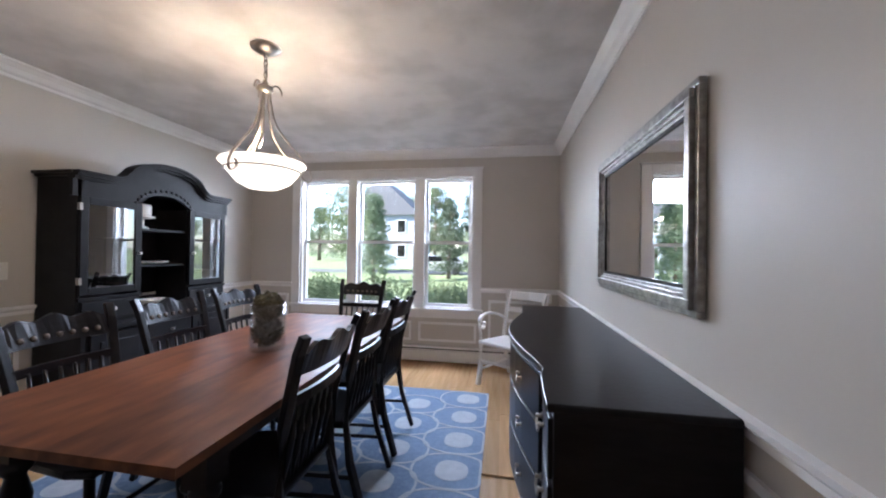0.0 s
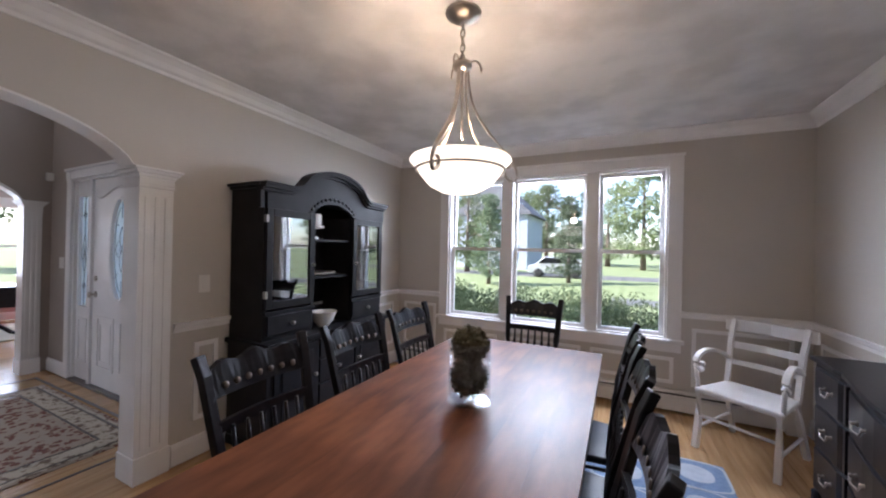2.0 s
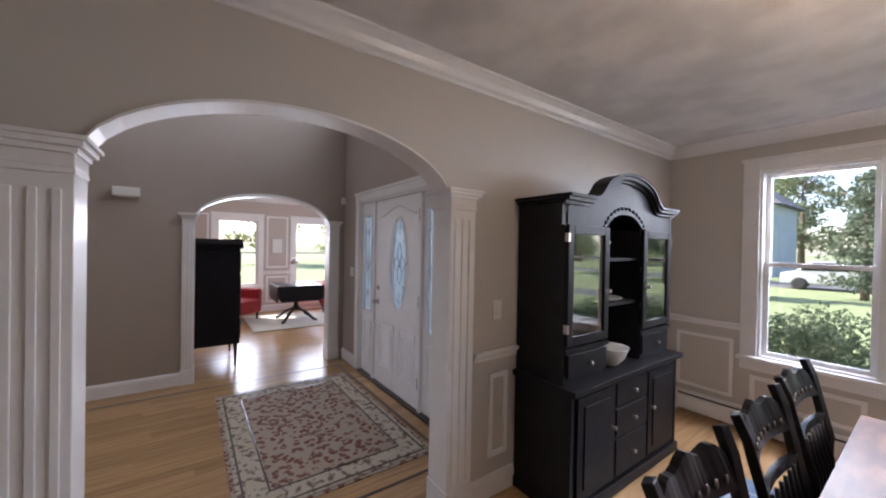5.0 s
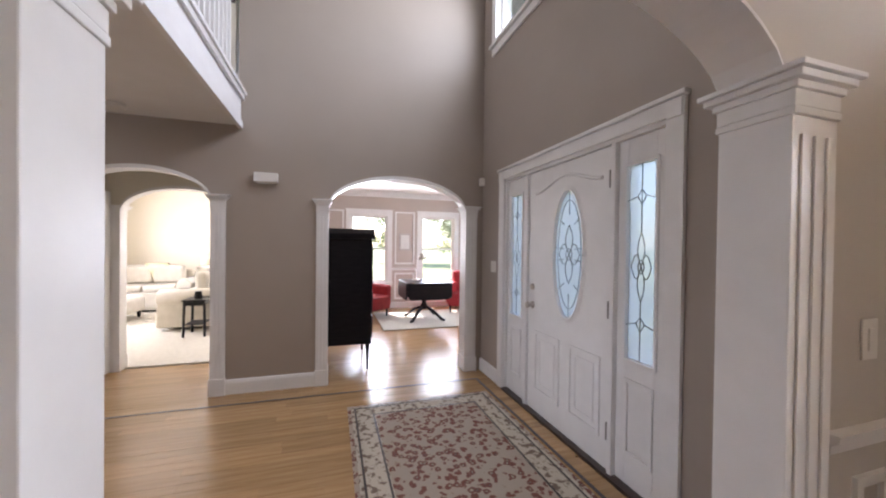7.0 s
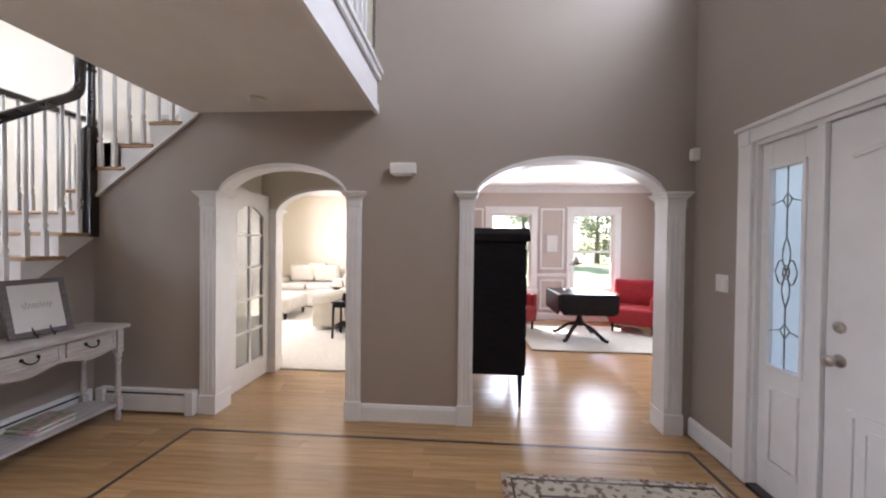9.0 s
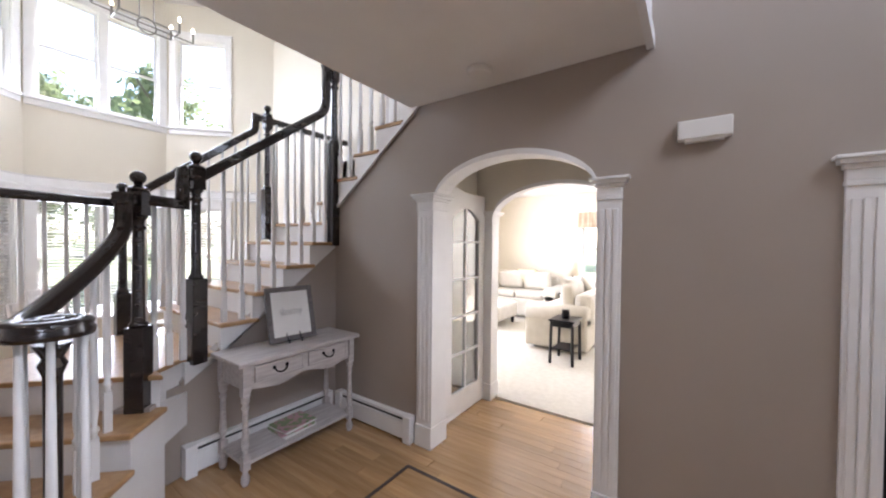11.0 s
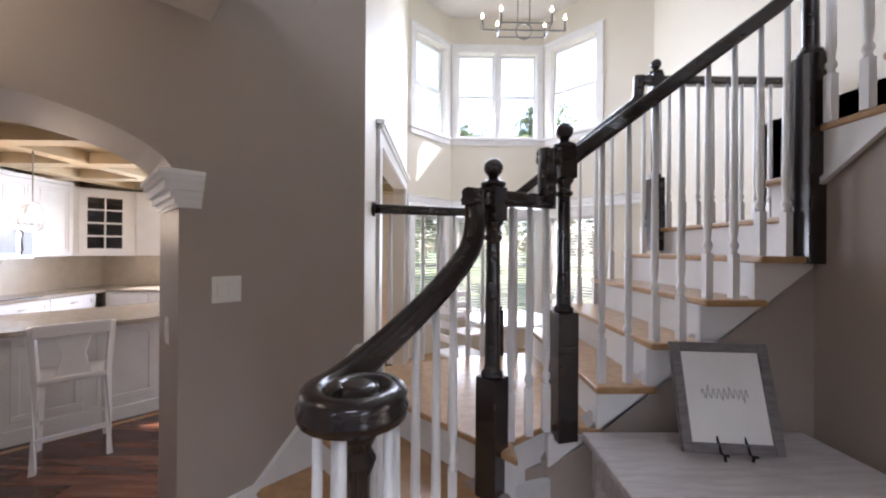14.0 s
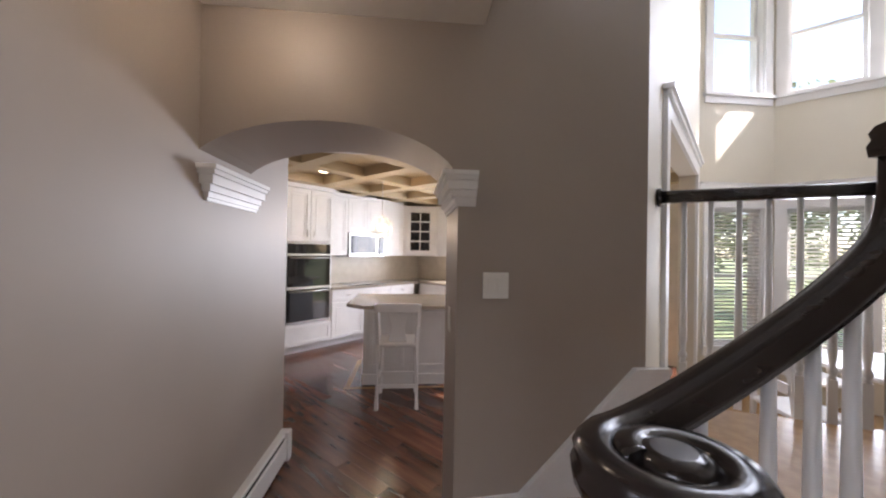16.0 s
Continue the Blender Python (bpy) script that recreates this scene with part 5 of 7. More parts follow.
# rug with ogee lattice
rug = thing("dining_rug", "blue woven rug with pale trellis and medallion pattern", "rug")
RX0, RX1, RY0, RY1 = -2.62, -0.11, 0.35, 3.43
Shape().box(RX0, RY0, 0.0, RX1, RY1, 0.010).make("pile", M_RUGBLUE, rug)
lat, med = Shape(), Shape()
PXW, PYH = 0.42, 0.36
for i in range(7):
    for j in range(10):
        cx, cy = RX1 - 0.19 - i * PXW, RY1 - 0.17 - j * PYH - (PYH / 2 if i % 2 else 0)
        pts = []
        for k in range(24):
            a = 2 * math.pi * k / 24
            px, py = cx + 0.27 * math.copysign(abs(math.cos(a)) ** 1.0, math.cos(a)) * 0.9, cy + 0.178 * math.copysign(abs(math.sin(a)) ** 0.75, math.sin(a))
            pts.append((px, py))
        if RX0 + 0.02 < cx < RX1 - 0.02 and RY0 + 0.1 < cy < RY1 - 0.1:
            mp_ = [(cx + (x - cx) * 0.42 * (1 + 0.09 * math.cos(6 * n)), cy + (y - cy) * 0.58) for n, (x, y) in enumerate(pts)]
            med.prism([(min(max(x, RX0), RX1 - 0.004), y) for x, y in mp_], 0.0095, 0.0115)
        cl = [(min(max(x, RX0 + 0.006), RX1 - 0.006), min(max(y, RY0 + 0.006), RY1 - 0.006), 0.0105) for x, y in pts]
        if RX0 - 0.1 < cx < RX1 + 0.1 and RY0 - 0.1 < cy < RY1 + 0.1:
            for p, q in zip(cl, cl[1:] + cl[:1]):
                if (Vector(p) - Vector(q)).length > 0.01:
                    lat.sweep([p, q], [(-0.008, -0.001), (0.008, -0.001), (0.008, 0.001), (-0.008, 0.001)], False)
lat.make("trellis", M_RUGPALE, rug)
med.make("medallions", M_RUGPALE, rug)

# sideboard with serpentine front
sb = thing("sideboard", "black serpentine sideboard with brass bail pulls", "sideboard")
SY0, SY1, SBX = 1.06, 3.0, 0.635


def sfront(y):
    q = (y - SY0) / (SY1 - SY0)
    return 0.16 - 0.115 * math.sin(math.pi * min(1, max(0, (q - 0.16) / 0.68))) ** 1.2 if 0.16 < q < 0.84 else 0.15 - 0.03 * math.cos(2 * math.pi * q * 1.5) * 0.6


NS = 30
ys = [SY0 + (SY1 - SY0) * i / NS for i in range(NS + 1)]
body_pts = [(sfront(y) + 0.02, y) for y in ys] + [(SBX, SY1), (SBX, SY0)]
Shape().prism(body_pts, 0.2, 0.9).make("body", M_BLACK, sb)
Shape().prism([(sfront(y) - 0.005, y + (0.012 if y == SY1 else -0.012 if y == SY0 else 0)) for y in ys] + [(SBX + 0.012, SY1 + 0.012), (SBX + 0.012, SY0 - 0.012)], 0.9, 0.925).make("top", M_BLACK, sb, 0.006)
cuts = (0.0, 0.19, 0.81, 1.0)
for c0, c1 in zip(cuts, cuts[1:]):
    for z0, z1 in ((0.24, 0.45), (0.47, 0.67), (0.69, 0.87)):
        yy = [SY0 + (SY1 - SY0) * (c0 + 0.012 + (c1 - c0 - 0.024) * i / 10) for i in range(11)]
        dr = Shape().prism([(sfront(y) + 0.006, y) for y in yy] + [(sfront(y) + 0.03, y) for y in yy[::-1]], z0, z1).make("drawer", M_BLACK, sb, 0.004)
        pulls = (0.5,) if c1 - c0 < 0.3 else (0.2, 0.8)
        for q in pulls:
            y = yy[0] + (yy[-1] - yy[0]) * q
            x = sfront(y) + 0.006
            pl = Shape()
            for o in (-0.035, 0.035):
                pl.lathe([(0.012, 0), (0.006, 0.01), (0.009, 0.02), (0.003, 0.024)], m=pose(x, y + o, (z0 + z1) / 2 + 0.01, 0, -90, 0), n=10)
            pl.tube([(x - 0.018, y - 0.035, (z0 + z1) / 2 + 0.01), (x - 0.022, y - 0.025, (z0 + z1) / 2 - 0.015), (x - 0.022, y + 0.025, (z0 + z1) / 2 - 0.015), (x - 0.018, y + 0.035, (z0 + z1) / 2 + 0.01)], 0.004, 6)
            pl.make("handle", M_NICKEL, dr)
for x, y in ((0.18, SY0 + 0.06), (0.56, SY0 + 0.06), (0.18, SY1 - 0.06), (0.56, SY1 - 0.06), (sfront(1.5) + 0.04, 1.47), (sfront(2.6) + 0.04, 2.62)):
    Shape().lathe([(0.014, 0), (0.026, 0.2), (0.026, 0.24)], 0, 0, 0, 4).make("leg", M_BLACK, sb).location = (x, y, 0)

# mirror on the east wall
mi = thing("wall_mirror", "large rectangular mirror in moulded silver frame", "mirror")
MY0, MY1, MZ0, MZ1 = 1.28, 2.49, 1.145, 1.945
f = Shape()
for w0, w1, o in ((0.0, 0.025, 0.028), (0.025, 0.06, 0.045), (0.06, 0.075, 0.03), (0.075, 0.09, 0.02)):
    x0 = 0.656 - o
    f.box(x0, MY0 + w0, MZ0 + w0, 0.656, MY1 - w0, MZ0 + w1).box(x0, MY0 + w0, MZ1 - w1, 0.656, MY1 - w0, MZ1 - w0)
    f.box(x0, MY0 + w0, MZ0 + w1, 0.656, MY0 + w1, MZ1 - w1).box(x0, MY1 - w1, MZ0 + w1, 0.656, MY1 - w0, MZ1 - w1)
f.make("frame", M_SILVER, mi, 0.004)
f = Shape()
w0, w1, x0 = 0.09, 0.105, 0.64
f.box(x0, MY0 + w0, MZ0 + w0, 0.656, MY1 - w0, MZ0 + w1).box(x0, MY0 + w0, MZ1 - w1, 0.656, MY1 - w0, MZ1 - w0).box(x0, MY0 + w0, MZ0 + w1, 0.656, MY0 + w1, MZ1 - w1).box(x0, MY1 - w1, MZ0 + w1, 0.656, MY1 - w0, MZ1 - w1)
f.make("inner_bead", M_BLACK, mi)
Shape().box(0.646, MY0 + 0.1, MZ0 + 0.1, 0.652, MY1 - 0.1, MZ1 - 0.1).make("mirror_glass", M_MIRROR, mi)

# white armchair in the corner
wc = thing("white_armchair", "white painted wooden armchair with scrolled arms", "chair")
Shape().prism([(-0.22, -0.2), (0.22, -0.2), (0.26, 0.22), (-0.26, 0.22)], 0.41, 0.445).make("seat", M_WHITE, wc, 0.012)
for x in (-0.235, 0.235):
    Shape().sweep([(x * 1.02, 0.23, 0), (x, 0.2, 0.2), (x, 0.2, 0.42)], [(-0.018, -0.018), (0.018, -0.018), (0.018, 0.018), (-0.018, 0.018)], False).make("leg", M_WHITE, wc)
    Shape().sweep([(x * 0.95, -0.32, 0), (x * 0.9, -0.2, 0.3), (x * 0.9, -0.18, 0.45), (x * 0.92, -0.24, 0.75), (x * 0.95, -0.32, 0.93)], [(-0.016, -0.018), (0.016, -0.018), (0.016, 0.018), (-0.016, 0.018)], False).make("back_post", M_WHITE, wc)
    Shape().sweep(bez((x * 0.93, -0.22, 0.62), (x, -0.05, 0.74), (x * 1.15, 0.2, 0.75), (x * 1.1, 0.2, 0.6), 12) + bez((x * 1.1, 0.2, 0.6), (x * 1.08, 0.16, 0.53), (x * 1.05, 0.1, 0.58), (x * 1.05, 0.14, 0.63), 6)[1:], [(-0.02, -0.012), (0.02, -0.012), (0.02, 0.012), (-0.02, 0.012)], False).make("arm", M_WHITE, wc, 0.004)
    Shape().tube([(x, 0.2, 0.15), (x * 0.93, -0.24, 0.17)], 0.011).make("stretcher", M_WHITE, wc)
    Shape().tube([(x * 1.05, 0.18, 0.43), (x * 1.1, 0.2, 0.62)], 0.014).make("arm_post", M_WHITE, wc)
Shape().sweep([(-0.28, -0.31, 0.88), (0, -0.36, 0.88), (0.28, -0.31, 0.88)], [(-0.012, -0.045), (0.012, -0.045), (0.012, 0.045), (-0.012, 0.045)], False).make("crest_rail", M_WHITE, wc, 0.006)
Shape().sweep([(-0.21, -0.26, 0.73), (0, -0.29, 0.73), (0.21, -0.26, 0.73)], [(-0.008, -0.025), (0.008, -0.025), (0.008, 0.025), (-0.008, 0.025)], False).make("back_rail", M_WHITE, wc)
Shape().sweep([(-0.21, -0.22, 0.6), (0, -0.24, 0.6), (0.21, -0.22, 0.6)], [(-0.008, -0.018), (0.008, -0.018), (0.008, 0.018), (-0.008, 0.018)], False).make("back_rail", M_WHITE, wc)
Shape().tube([(-0.235, 0.2, 0.24), (0.235, 0.2, 0.24)], 0.011).make("stretcher", M_WHITE, wc)
wc.matrix_basis = pose(0.1, 3.73, 0, 0, 0, 145)

# small wall plates


def plate(name, m, w, h, label, cat, keys=1):
    t = thing(name, label, cat)
    Shape().box(-w / 2, -0.006, -h / 2, w / 2, 0, h / 2, m).make("plate", M_PLASTIC, t, 0.002)
    for k in range(keys):
        x = (k - (keys - 1) / 2) * 0.046
        Shape().box(x - 0.016, -0.011, -0.033, x + 0.016, -0.006, 0.033, m).make("rocker", M_PLASTIC, t, 0.002)
    return t


plate("light_switch", mDW @ pose(3.38, -0.001, 1.18), 0.075, 0.12, "white wall switch on greige wall", "switch")

# ---- outdoors ----
rnd = random.Random(11)


def leaf_cloud(s, c, r, n, size, squash=1.0):
    for _ in range(n):
        q = Vector((rnd.gauss(0, 1), rnd.gauss(0, 1), rnd.gauss(0, 1))).normalized() * r * rnd.random() ** 0.33
        p = Vector(c) + Vector((q.x, q.y, q.z * squash))
        a = Vector((rnd.gauss(0, 1), rnd.gauss(0, 1), rnd.gauss(0, 1))).normalized() * size * rnd.uniform(0.6, 1.3)
        b = a.orthogonal().normalized() * a.length * 0.55
        s.bm.faces.new([s.bm.verts.new(p + w) for w in (-a, b, a, -b)])


def bush(x, y, r, h):
    s = Shape()
    for _ in range(9):
        leaf_cloud(s, (x + rnd.uniform(-r, r) * 0.6, y + rnd.uniform(-r, r) * 0.5, -0.4 + h * rnd.uniform(0.3, 0.72)), r * 0.5, 330, 0.035, 0.8)
    ob = s.make("bush", M_LEAF)
    tagged(ob, "leafy green garden shrub by the window", "shrub", "shrubs by the house")


for x, y, r, h in ((-4.0, 7.4, 0.9, 1.35), (-2.9, 7.6, 0.9, 1.35), (-1.9, 7.3, 0.9, 1.3), (-0.9, 7.5, 0.9, 1.2), (0.1, 7.6, 0.85, 1.0), (-9.0, 6.8, 0.9, 1.3)):
    bush(x, y, r, h)


def tree(x, y, h, r, conifer=False, dens=1.0):
    t = thing("tree", "tall dark green conifer" if conifer else "leafy green deciduous tree", "tree", "garden trees")
    z = -0.45
    tr = Shape().lathe([(r * 0.09, 0), (r * 0.06, h * 0.3), (r * 0.02, h * 0.85)], x, y, z, 8)
    for k in range(7):
        a = rnd.random() * 6.3
        zz = h * (0.3 + 0.08 * k)
        tr.tube([(x, y, z + zz), (x + math.cos(a) * r * 0.6, y + math.sin(a) * r * 0.6, z + zz + h * 0.1)], r * 0.015, 5)
    tr.make("trunk", M_BARK, t)
    s = Shape()
    for k in range(int(60 * dens)):
        q = rnd.random()
        rr = r * ((1.02 - q) if conifer else math.sqrt(max(0.05, 1 - (2 * q - 0.9) ** 2)))
        a = rnd.random() * 6.3
        d = rr * rnd.uniform(0.35, 1.0)
        leaf_cloud(s, (x + d * math.cos(a), y + d * math.sin(a), z + h * (0.12 + 0.85 * q)), r * rnd.uniform(0.22, 0.36), 70, h * 0.017, 0.7)
    tagged(s.make("crown", M_PINE if conifer else M_LEAF, t), kind="stuff")


tree(-7.5, 20, 5.2, 1.5, True)
tree(-3.6, 24, 5.5, 1.6, True)
tree(5.5, 24, 7.5, 2.6, True)
tree(-13, 30, 8, 3.0)
for i in range(20):
    a = -32 + i * 4.2
    tree(a + rnd.uniform(-1.5, 1.5), 52 + rnd.uniform(-5, 12), rnd.uniform(9, 15), rnd.uniform(3.2, 4.6), i % 3 == 0)
for i in range(7):
    tree(-45 + rnd.uniform(-6, 6), -30 + i * 9, rnd.uniform(8, 12), rnd.uniform(3, 4), i % 3 == 0)
for i in range(7):
    tree(-20 + i * 4.5, -24 + rnd.uniform(-4, 4), rnd.uniform(9.0, 11.5), rnd.uniform(3.0, 4.0), i % 5 == 0)
road = Shape().prism([(-60, 26.5), (-4, 28), (30, 31), (30, 34), (-60, 31.5)], -0.449, -0.44).make("road", M_ROAD)
tagged(road, "grey asphalt road", "road", "", "structure")
dv = Shape().prism([(-1.0, 15.2), (14, 13.4), (14, 15.6), (-1.0, 17.4)], -0.449, -0.44).make("driveway", M_ROAD)
tagged(dv, "pale asphalt driveway", "driveway", "", "structure")
ho = thing("neighbour_house", "grey-blue clapboard house with white trim", "house")
s = Shape()
for k in range(24):
    s.box(-17.5, 38 - 0.02 + 0.01 * (k % 2), -0.45 + k * 0.25, -9.5, 46, -0.45 + (k + 1) * 0.25)
s.make("wall", M_SIDING, ho)
RXh = Matrix(((1, 0, 0, 0), (0, 0, 1, 0), (0, 1, 0, 0), (0, 0, 0, 1)))
Shape().prism([(-18.1, 5.4), (-8.9, 5.4), (-13.5, 9.6)], 37.6, 46.4, RXh).make("roof", M_ROOF, ho)
for wx in (-16.2, -13.9, -11.6):
    for wz in (0.7, 3.4):
        wd = Shape().box(wx, 37.9, wz, wx + 1.1, 37.98, wz + 1.5).make("window", M_WHITE, ho)
        Shape().box(wx + 0.12, 37.87, wz + 0.12, wx + 0.98, 37.9, wz + 1.38).make("pane", M_DARKPLASTIC, wd)
car = thing("parked_car", "silver parked minivan on the road", "car")
Shape().prism([(-2.1, 0.3), (-2.1, 0.85), (-1.5, 1.0), (-0.9, 1.55), (1.3, 1.6), (2.0, 1.1), (2.1, 0.4)], -0.85, 0.85, RXh).make("body", M_CARPAINT, car, 0.06)
Shape().prism([(-1.3, 1.05), (-0.85, 1.48), (1.25, 1.52), (1.7, 1.1)], -0.87, 0.87, RXh).make("window", M_DARKPLASTIC, car)
for wx in (-1.3, 1.3):
    for wy in (-0.8, 0.8):
        Shape().lathe([(0.2, -0.1), (0.33, -0.1), (0.33, 0.1), (0.2, 0.1)], m=pose(wx, wy, 0.33, 90, 0, 0), n=18).make("wheel", M_RUBBER, car)
car.matrix_basis = pose(-5.0, 28.6, -0.44, 0, 0, 5)

# ---- foyer things ----
door = thing("door_1", "white panelled front door with leaded oval light and sidelights", "door", "", "structure")
DY = 2.03
mF = frame_of((-6.69, DY), (-3.4, DY))       # x along the wall from the west
RF = mF @ Matrix(((1, 0, 0, 0), (0, 0, 1, 0), (0, 1, 0, 0), (0, 0, 0, 1)))
f = Shape()
f.box(0.61, -0.025, 0, 0.715, 0, 2.12, mF).box(2.535, -0.025, 0, 2.64, 0, 2.12, mF).box(0.61, -0.025, 2.115, 2.64, 0, 2.2, mF).box(0.595, -0.045, 2.2, 2.655, 0, 2.225, mF)
f.box(0.71, 0, 0, 0.735, 0.16, 2.12, mF).box(2.515, 0, 0, 2.54, 0.16, 2.12, mF).box(0.735, 0, 2.09, 2.515, 0.16, 2.12, mF)
f.box(1.1, -0.004, 0, 1.145, 0.1, 2.09, mF).box(2.14, -0.004, 0, 2.175, 0.1, 2.09, mF)
for x in (0.61, 2.535):
    f.box(x + 0.008, -0.035, 2.1, x + 0.097, -0.025, 2.19, mF)
f.make("frame", M_WHITE, door, 0.004)


def ring_poly(cx, cz, rx, rz, n=40):
    return [(cx + rx * math.cos(2 * math.pi * i / n), cz + rz * math.sin(2 * math.pi * i / n)) for i in range(n)]


def slab_with_oval(s, x0, x1, z0, z1, cx, cz, rx, rz, y0, y1, n=40):
    """A flat slab with an oval hole."""
    hole = ring_poly(cx, cz, rx, rz, n)
    outer = []
    for x, z in hole:
        dx, dz = x - cx, z - cz
        k = min(((x1 - cx) / dx if dx > 1e-6 else (x0 - cx) / dx if dx < -1e-6 else 9e9), ((z1 - cz) / dz if dz > 1e-6 else (z0 - cz) / dz if dz < -1e-6 else 9e9))
        outer.append((cx + dx * k, cz + dz * k))
    for i in range(n):
        j = (i + 1) % n
        s.prism([hole[i], hole[j], outer[j], outer[i]], y0, y1, RF)
        a, b = outer[i], outer[j]
        if abs(a[0] - b[0]) > 1e-5 and abs(a[1] - b[1]) > 1e-5:
            c = (x0 if abs(a[0] - x0) < 1e-4 or abs(b[0] - x0) < 1e-4 else x1, z0 if abs(a[1] - z0) < 1e-4 or abs(b[1] - z0) < 1e-4 else z1)
            s.prism([a, b, c], y0, y1, RF)


OX, OZ, ORX, ORZ = 1.69, 1.385, 0.17, 0.475
leaf = Shape()
slab_with_oval(leaf, 1.15, 2.135, 0.02, 2.085, OX, OZ, ORX, ORZ, 0.02, 0.062)
lf = leaf.make("leaf", M_WHITE, door)
bead = Shape()
for r0, yy in ((0.0, -0.002), (0.018, 0.006)):
    pts = [tuple(RF @ Vector((x, z, 0.02 + yy))) for x, z in ring_poly(OX, OZ, ORX + 0.014 + r0, ORZ + 0.014 + r0, 48)]
    bead.tube(pts + pts[:1], 0.012, 8)
for a, b, c, d in ((1.26, 1.61, 0.2, 0.72), (1.72, 2.05, 0.2, 0.72)):
    panel_frame(bead, mF @ pose(0, 0.02, 0), a, b, c, d, 0.028, 0.012)
    panel_frame(bead, mF @ pose(0, 0.02, 0), a + 0.06, b - 0.06, c + 0.06, d - 0.06, 0.02, 0.008)
top_pts = [(1.26 + 0.79 * i / 20, 1.9 + 0.09 * math.sin(math.pi * i / 20) ** 2) for i in range(21)]
bead.tube([tuple(RF @ Vector((x, z, 0.018))) for x, z in top_pts], 0.012, 8)
bead.make("moulding", M_WHITE, lf)
Shape().prism(ring_poly(OX, OZ, ORX, ORZ, 40), 0.036, 0.042, RF).make("oval_pane", M_LEADED, lf).visible_shadow = False


def came(s, pts, r=0.0035):
    s.tube([tuple(RF @ Vector((x, z, 0.032))) for x, z in pts], r, 6)


def lead_flower(s, cx, cz, w, h):
    for q in range(4):
        a0 = math.pi / 2 * q
        for sg in (-1, 1):
            pts = []
            for i in range(9):
                t = i / 8
                d = t
                o = sg * 0.35 * math.sin(math.pi * t)
                ux, uz = math.cos(a0), math.sin(a0)
                pts.append((cx + w * (d * ux - o * uz), cz + h * (d * uz + o * ux)))
            came(s, pts)
    came(s, ring_poly(cx, cz, w * 0.3, h * 0.2, 12) + ring_poly(cx, cz, w * 0.3, h * 0.2, 12)[:1])


lc_ = Shape()
came(lc_, [(OX, OZ - ORZ), (OX, OZ - 0.3)])
came(lc_, [(OX, OZ + ORZ), (OX, OZ + 0.3)])
lead_flower(lc_, OX, OZ, 0.12, 0.22)
for z, w in ((0.28, 0.13), (-0.28, 0.13), (0.05, 0.17), (-0.05, 0.17)):
    came(lc_, [(OX - w, OZ + z), (OX - 0.06, OZ + z * 0.8)])
    came(lc_, [(OX + w, OZ + z), (OX + 0.06, OZ + z * 0.8)])
came(lc_, ring_poly(OX, OZ, 0.135, 0.41, 36) + ring_poly(OX, OZ, 0.135, 0.41, 36)[:1])
lc_.make("came", M_CAME, lf)
hw = Shape()
hw.lathe([(0.032, 0), (0.03, 0.008), (0.012, 0.012), (0.012, 0.03), (0.028, 0.045), (0.028, 0.06), (0.01, 0.068)], m=mF @ pose(1.215, 0.02, 0.93, 90, 0, 0), n=18)
hw.lathe([(0.028, 0), (0.026, 0.012), (0.008, 0.014)], m=mF @ pose(1.215, 0.02, 1.09, 90, 0, 0), n=18)
hw.make("knob", M_NICKEL, lf)
hg = Shape()
for z in (0.22, 0.99, 1.82):
    hg.box(2.122, 0.0, z, 2.15, 0.02, z + 0.11, mF)
tagged(hg.make("hinge", M_CAME, lf), "dark metal hinge")
for cx, n in ((0.905, 0), (2.345, 1)):
    x0, x1 = (0.735, 1.1) if not n else (2.175, 2.515)
    g0, g1 = cx - 0.1, cx + 0.1
    s = Shape()
    s.box(x0, 0.03, 0.02, g0, 0.07, 2.09, mF).box(g1, 0.03, 0.02, x1, 0.07, 2.09, mF).box(g0, 0.03, 0.02, g1, 0.07, 0.78, mF).box(g0, 0.03, 1.93, g1, 0.07, 2.09, mF)
    panel_frame(s, mF @ pose(0, 0.03, 0), cx - 0.1, cx + 0.1, 0.2, 0.66, 0.025, 0.012)
    panel_frame(s, mF @ pose(0, 0.03, 0), g0 - 0.02, g1 + 0.02, 0.76, 1.95, 0.02, 0.012)
    sd = s.make("sidelight", M_WHITE, door, 0.003)
    Shape().box(g0, 0.046, 0.78, g1, 0.052, 1.93, mF).make("pane", M_LEADED, sd).visible_shadow = False
    c = Shape()
    lead_flower(c, cx, 1.33, 0.07, 0.2)
    came(c, [(cx, 0.78), (cx, 1.13)])
    came(c, [(cx, 1.53), (cx, 1.93)])
    for z in (0.98, 1.72):
        came(c, [(g0, z), (cx - 0.03, z + 0.02), (cx, z + 0.06), (cx + 0.03, z + 0.02), (g1, z)])
        came(c, [(cx - 0.03, z + 0.02), (cx, z - 0.03), (cx + 0.03, z + 0.02)])
    c.make("came", M_CAME, sd)
Shape().box(0.735, -0.03, -0.005, 2.515, 0.16, 0.02, mF).make("threshold", M_WENGE, door)
plate("light_switch", mF @ pose(0.46, -0.001, 1.22), 0.12, 0.12, "white double wall switch by the front door", "switch", 2)
sn = Shape().box(0.155, -0.06, 2.13, 0.205, -0.001, 2.22, mF).make("alarm_sensor", M_PLASTIC, None, 0.01)
tagged(sn, "small white alarm sensor in the corner", "sensor")
chm = thing("door_chime", "white door chime box on taupe wall", "chime")
mC = frame_of((-6.55, -2.1), (-6.55, 2.03))
Shape().box(1.74, -0.055, 2.03, 1.95, -0.001, 2.12, mC).make("box", M_PLASTIC, chm, 0.006)
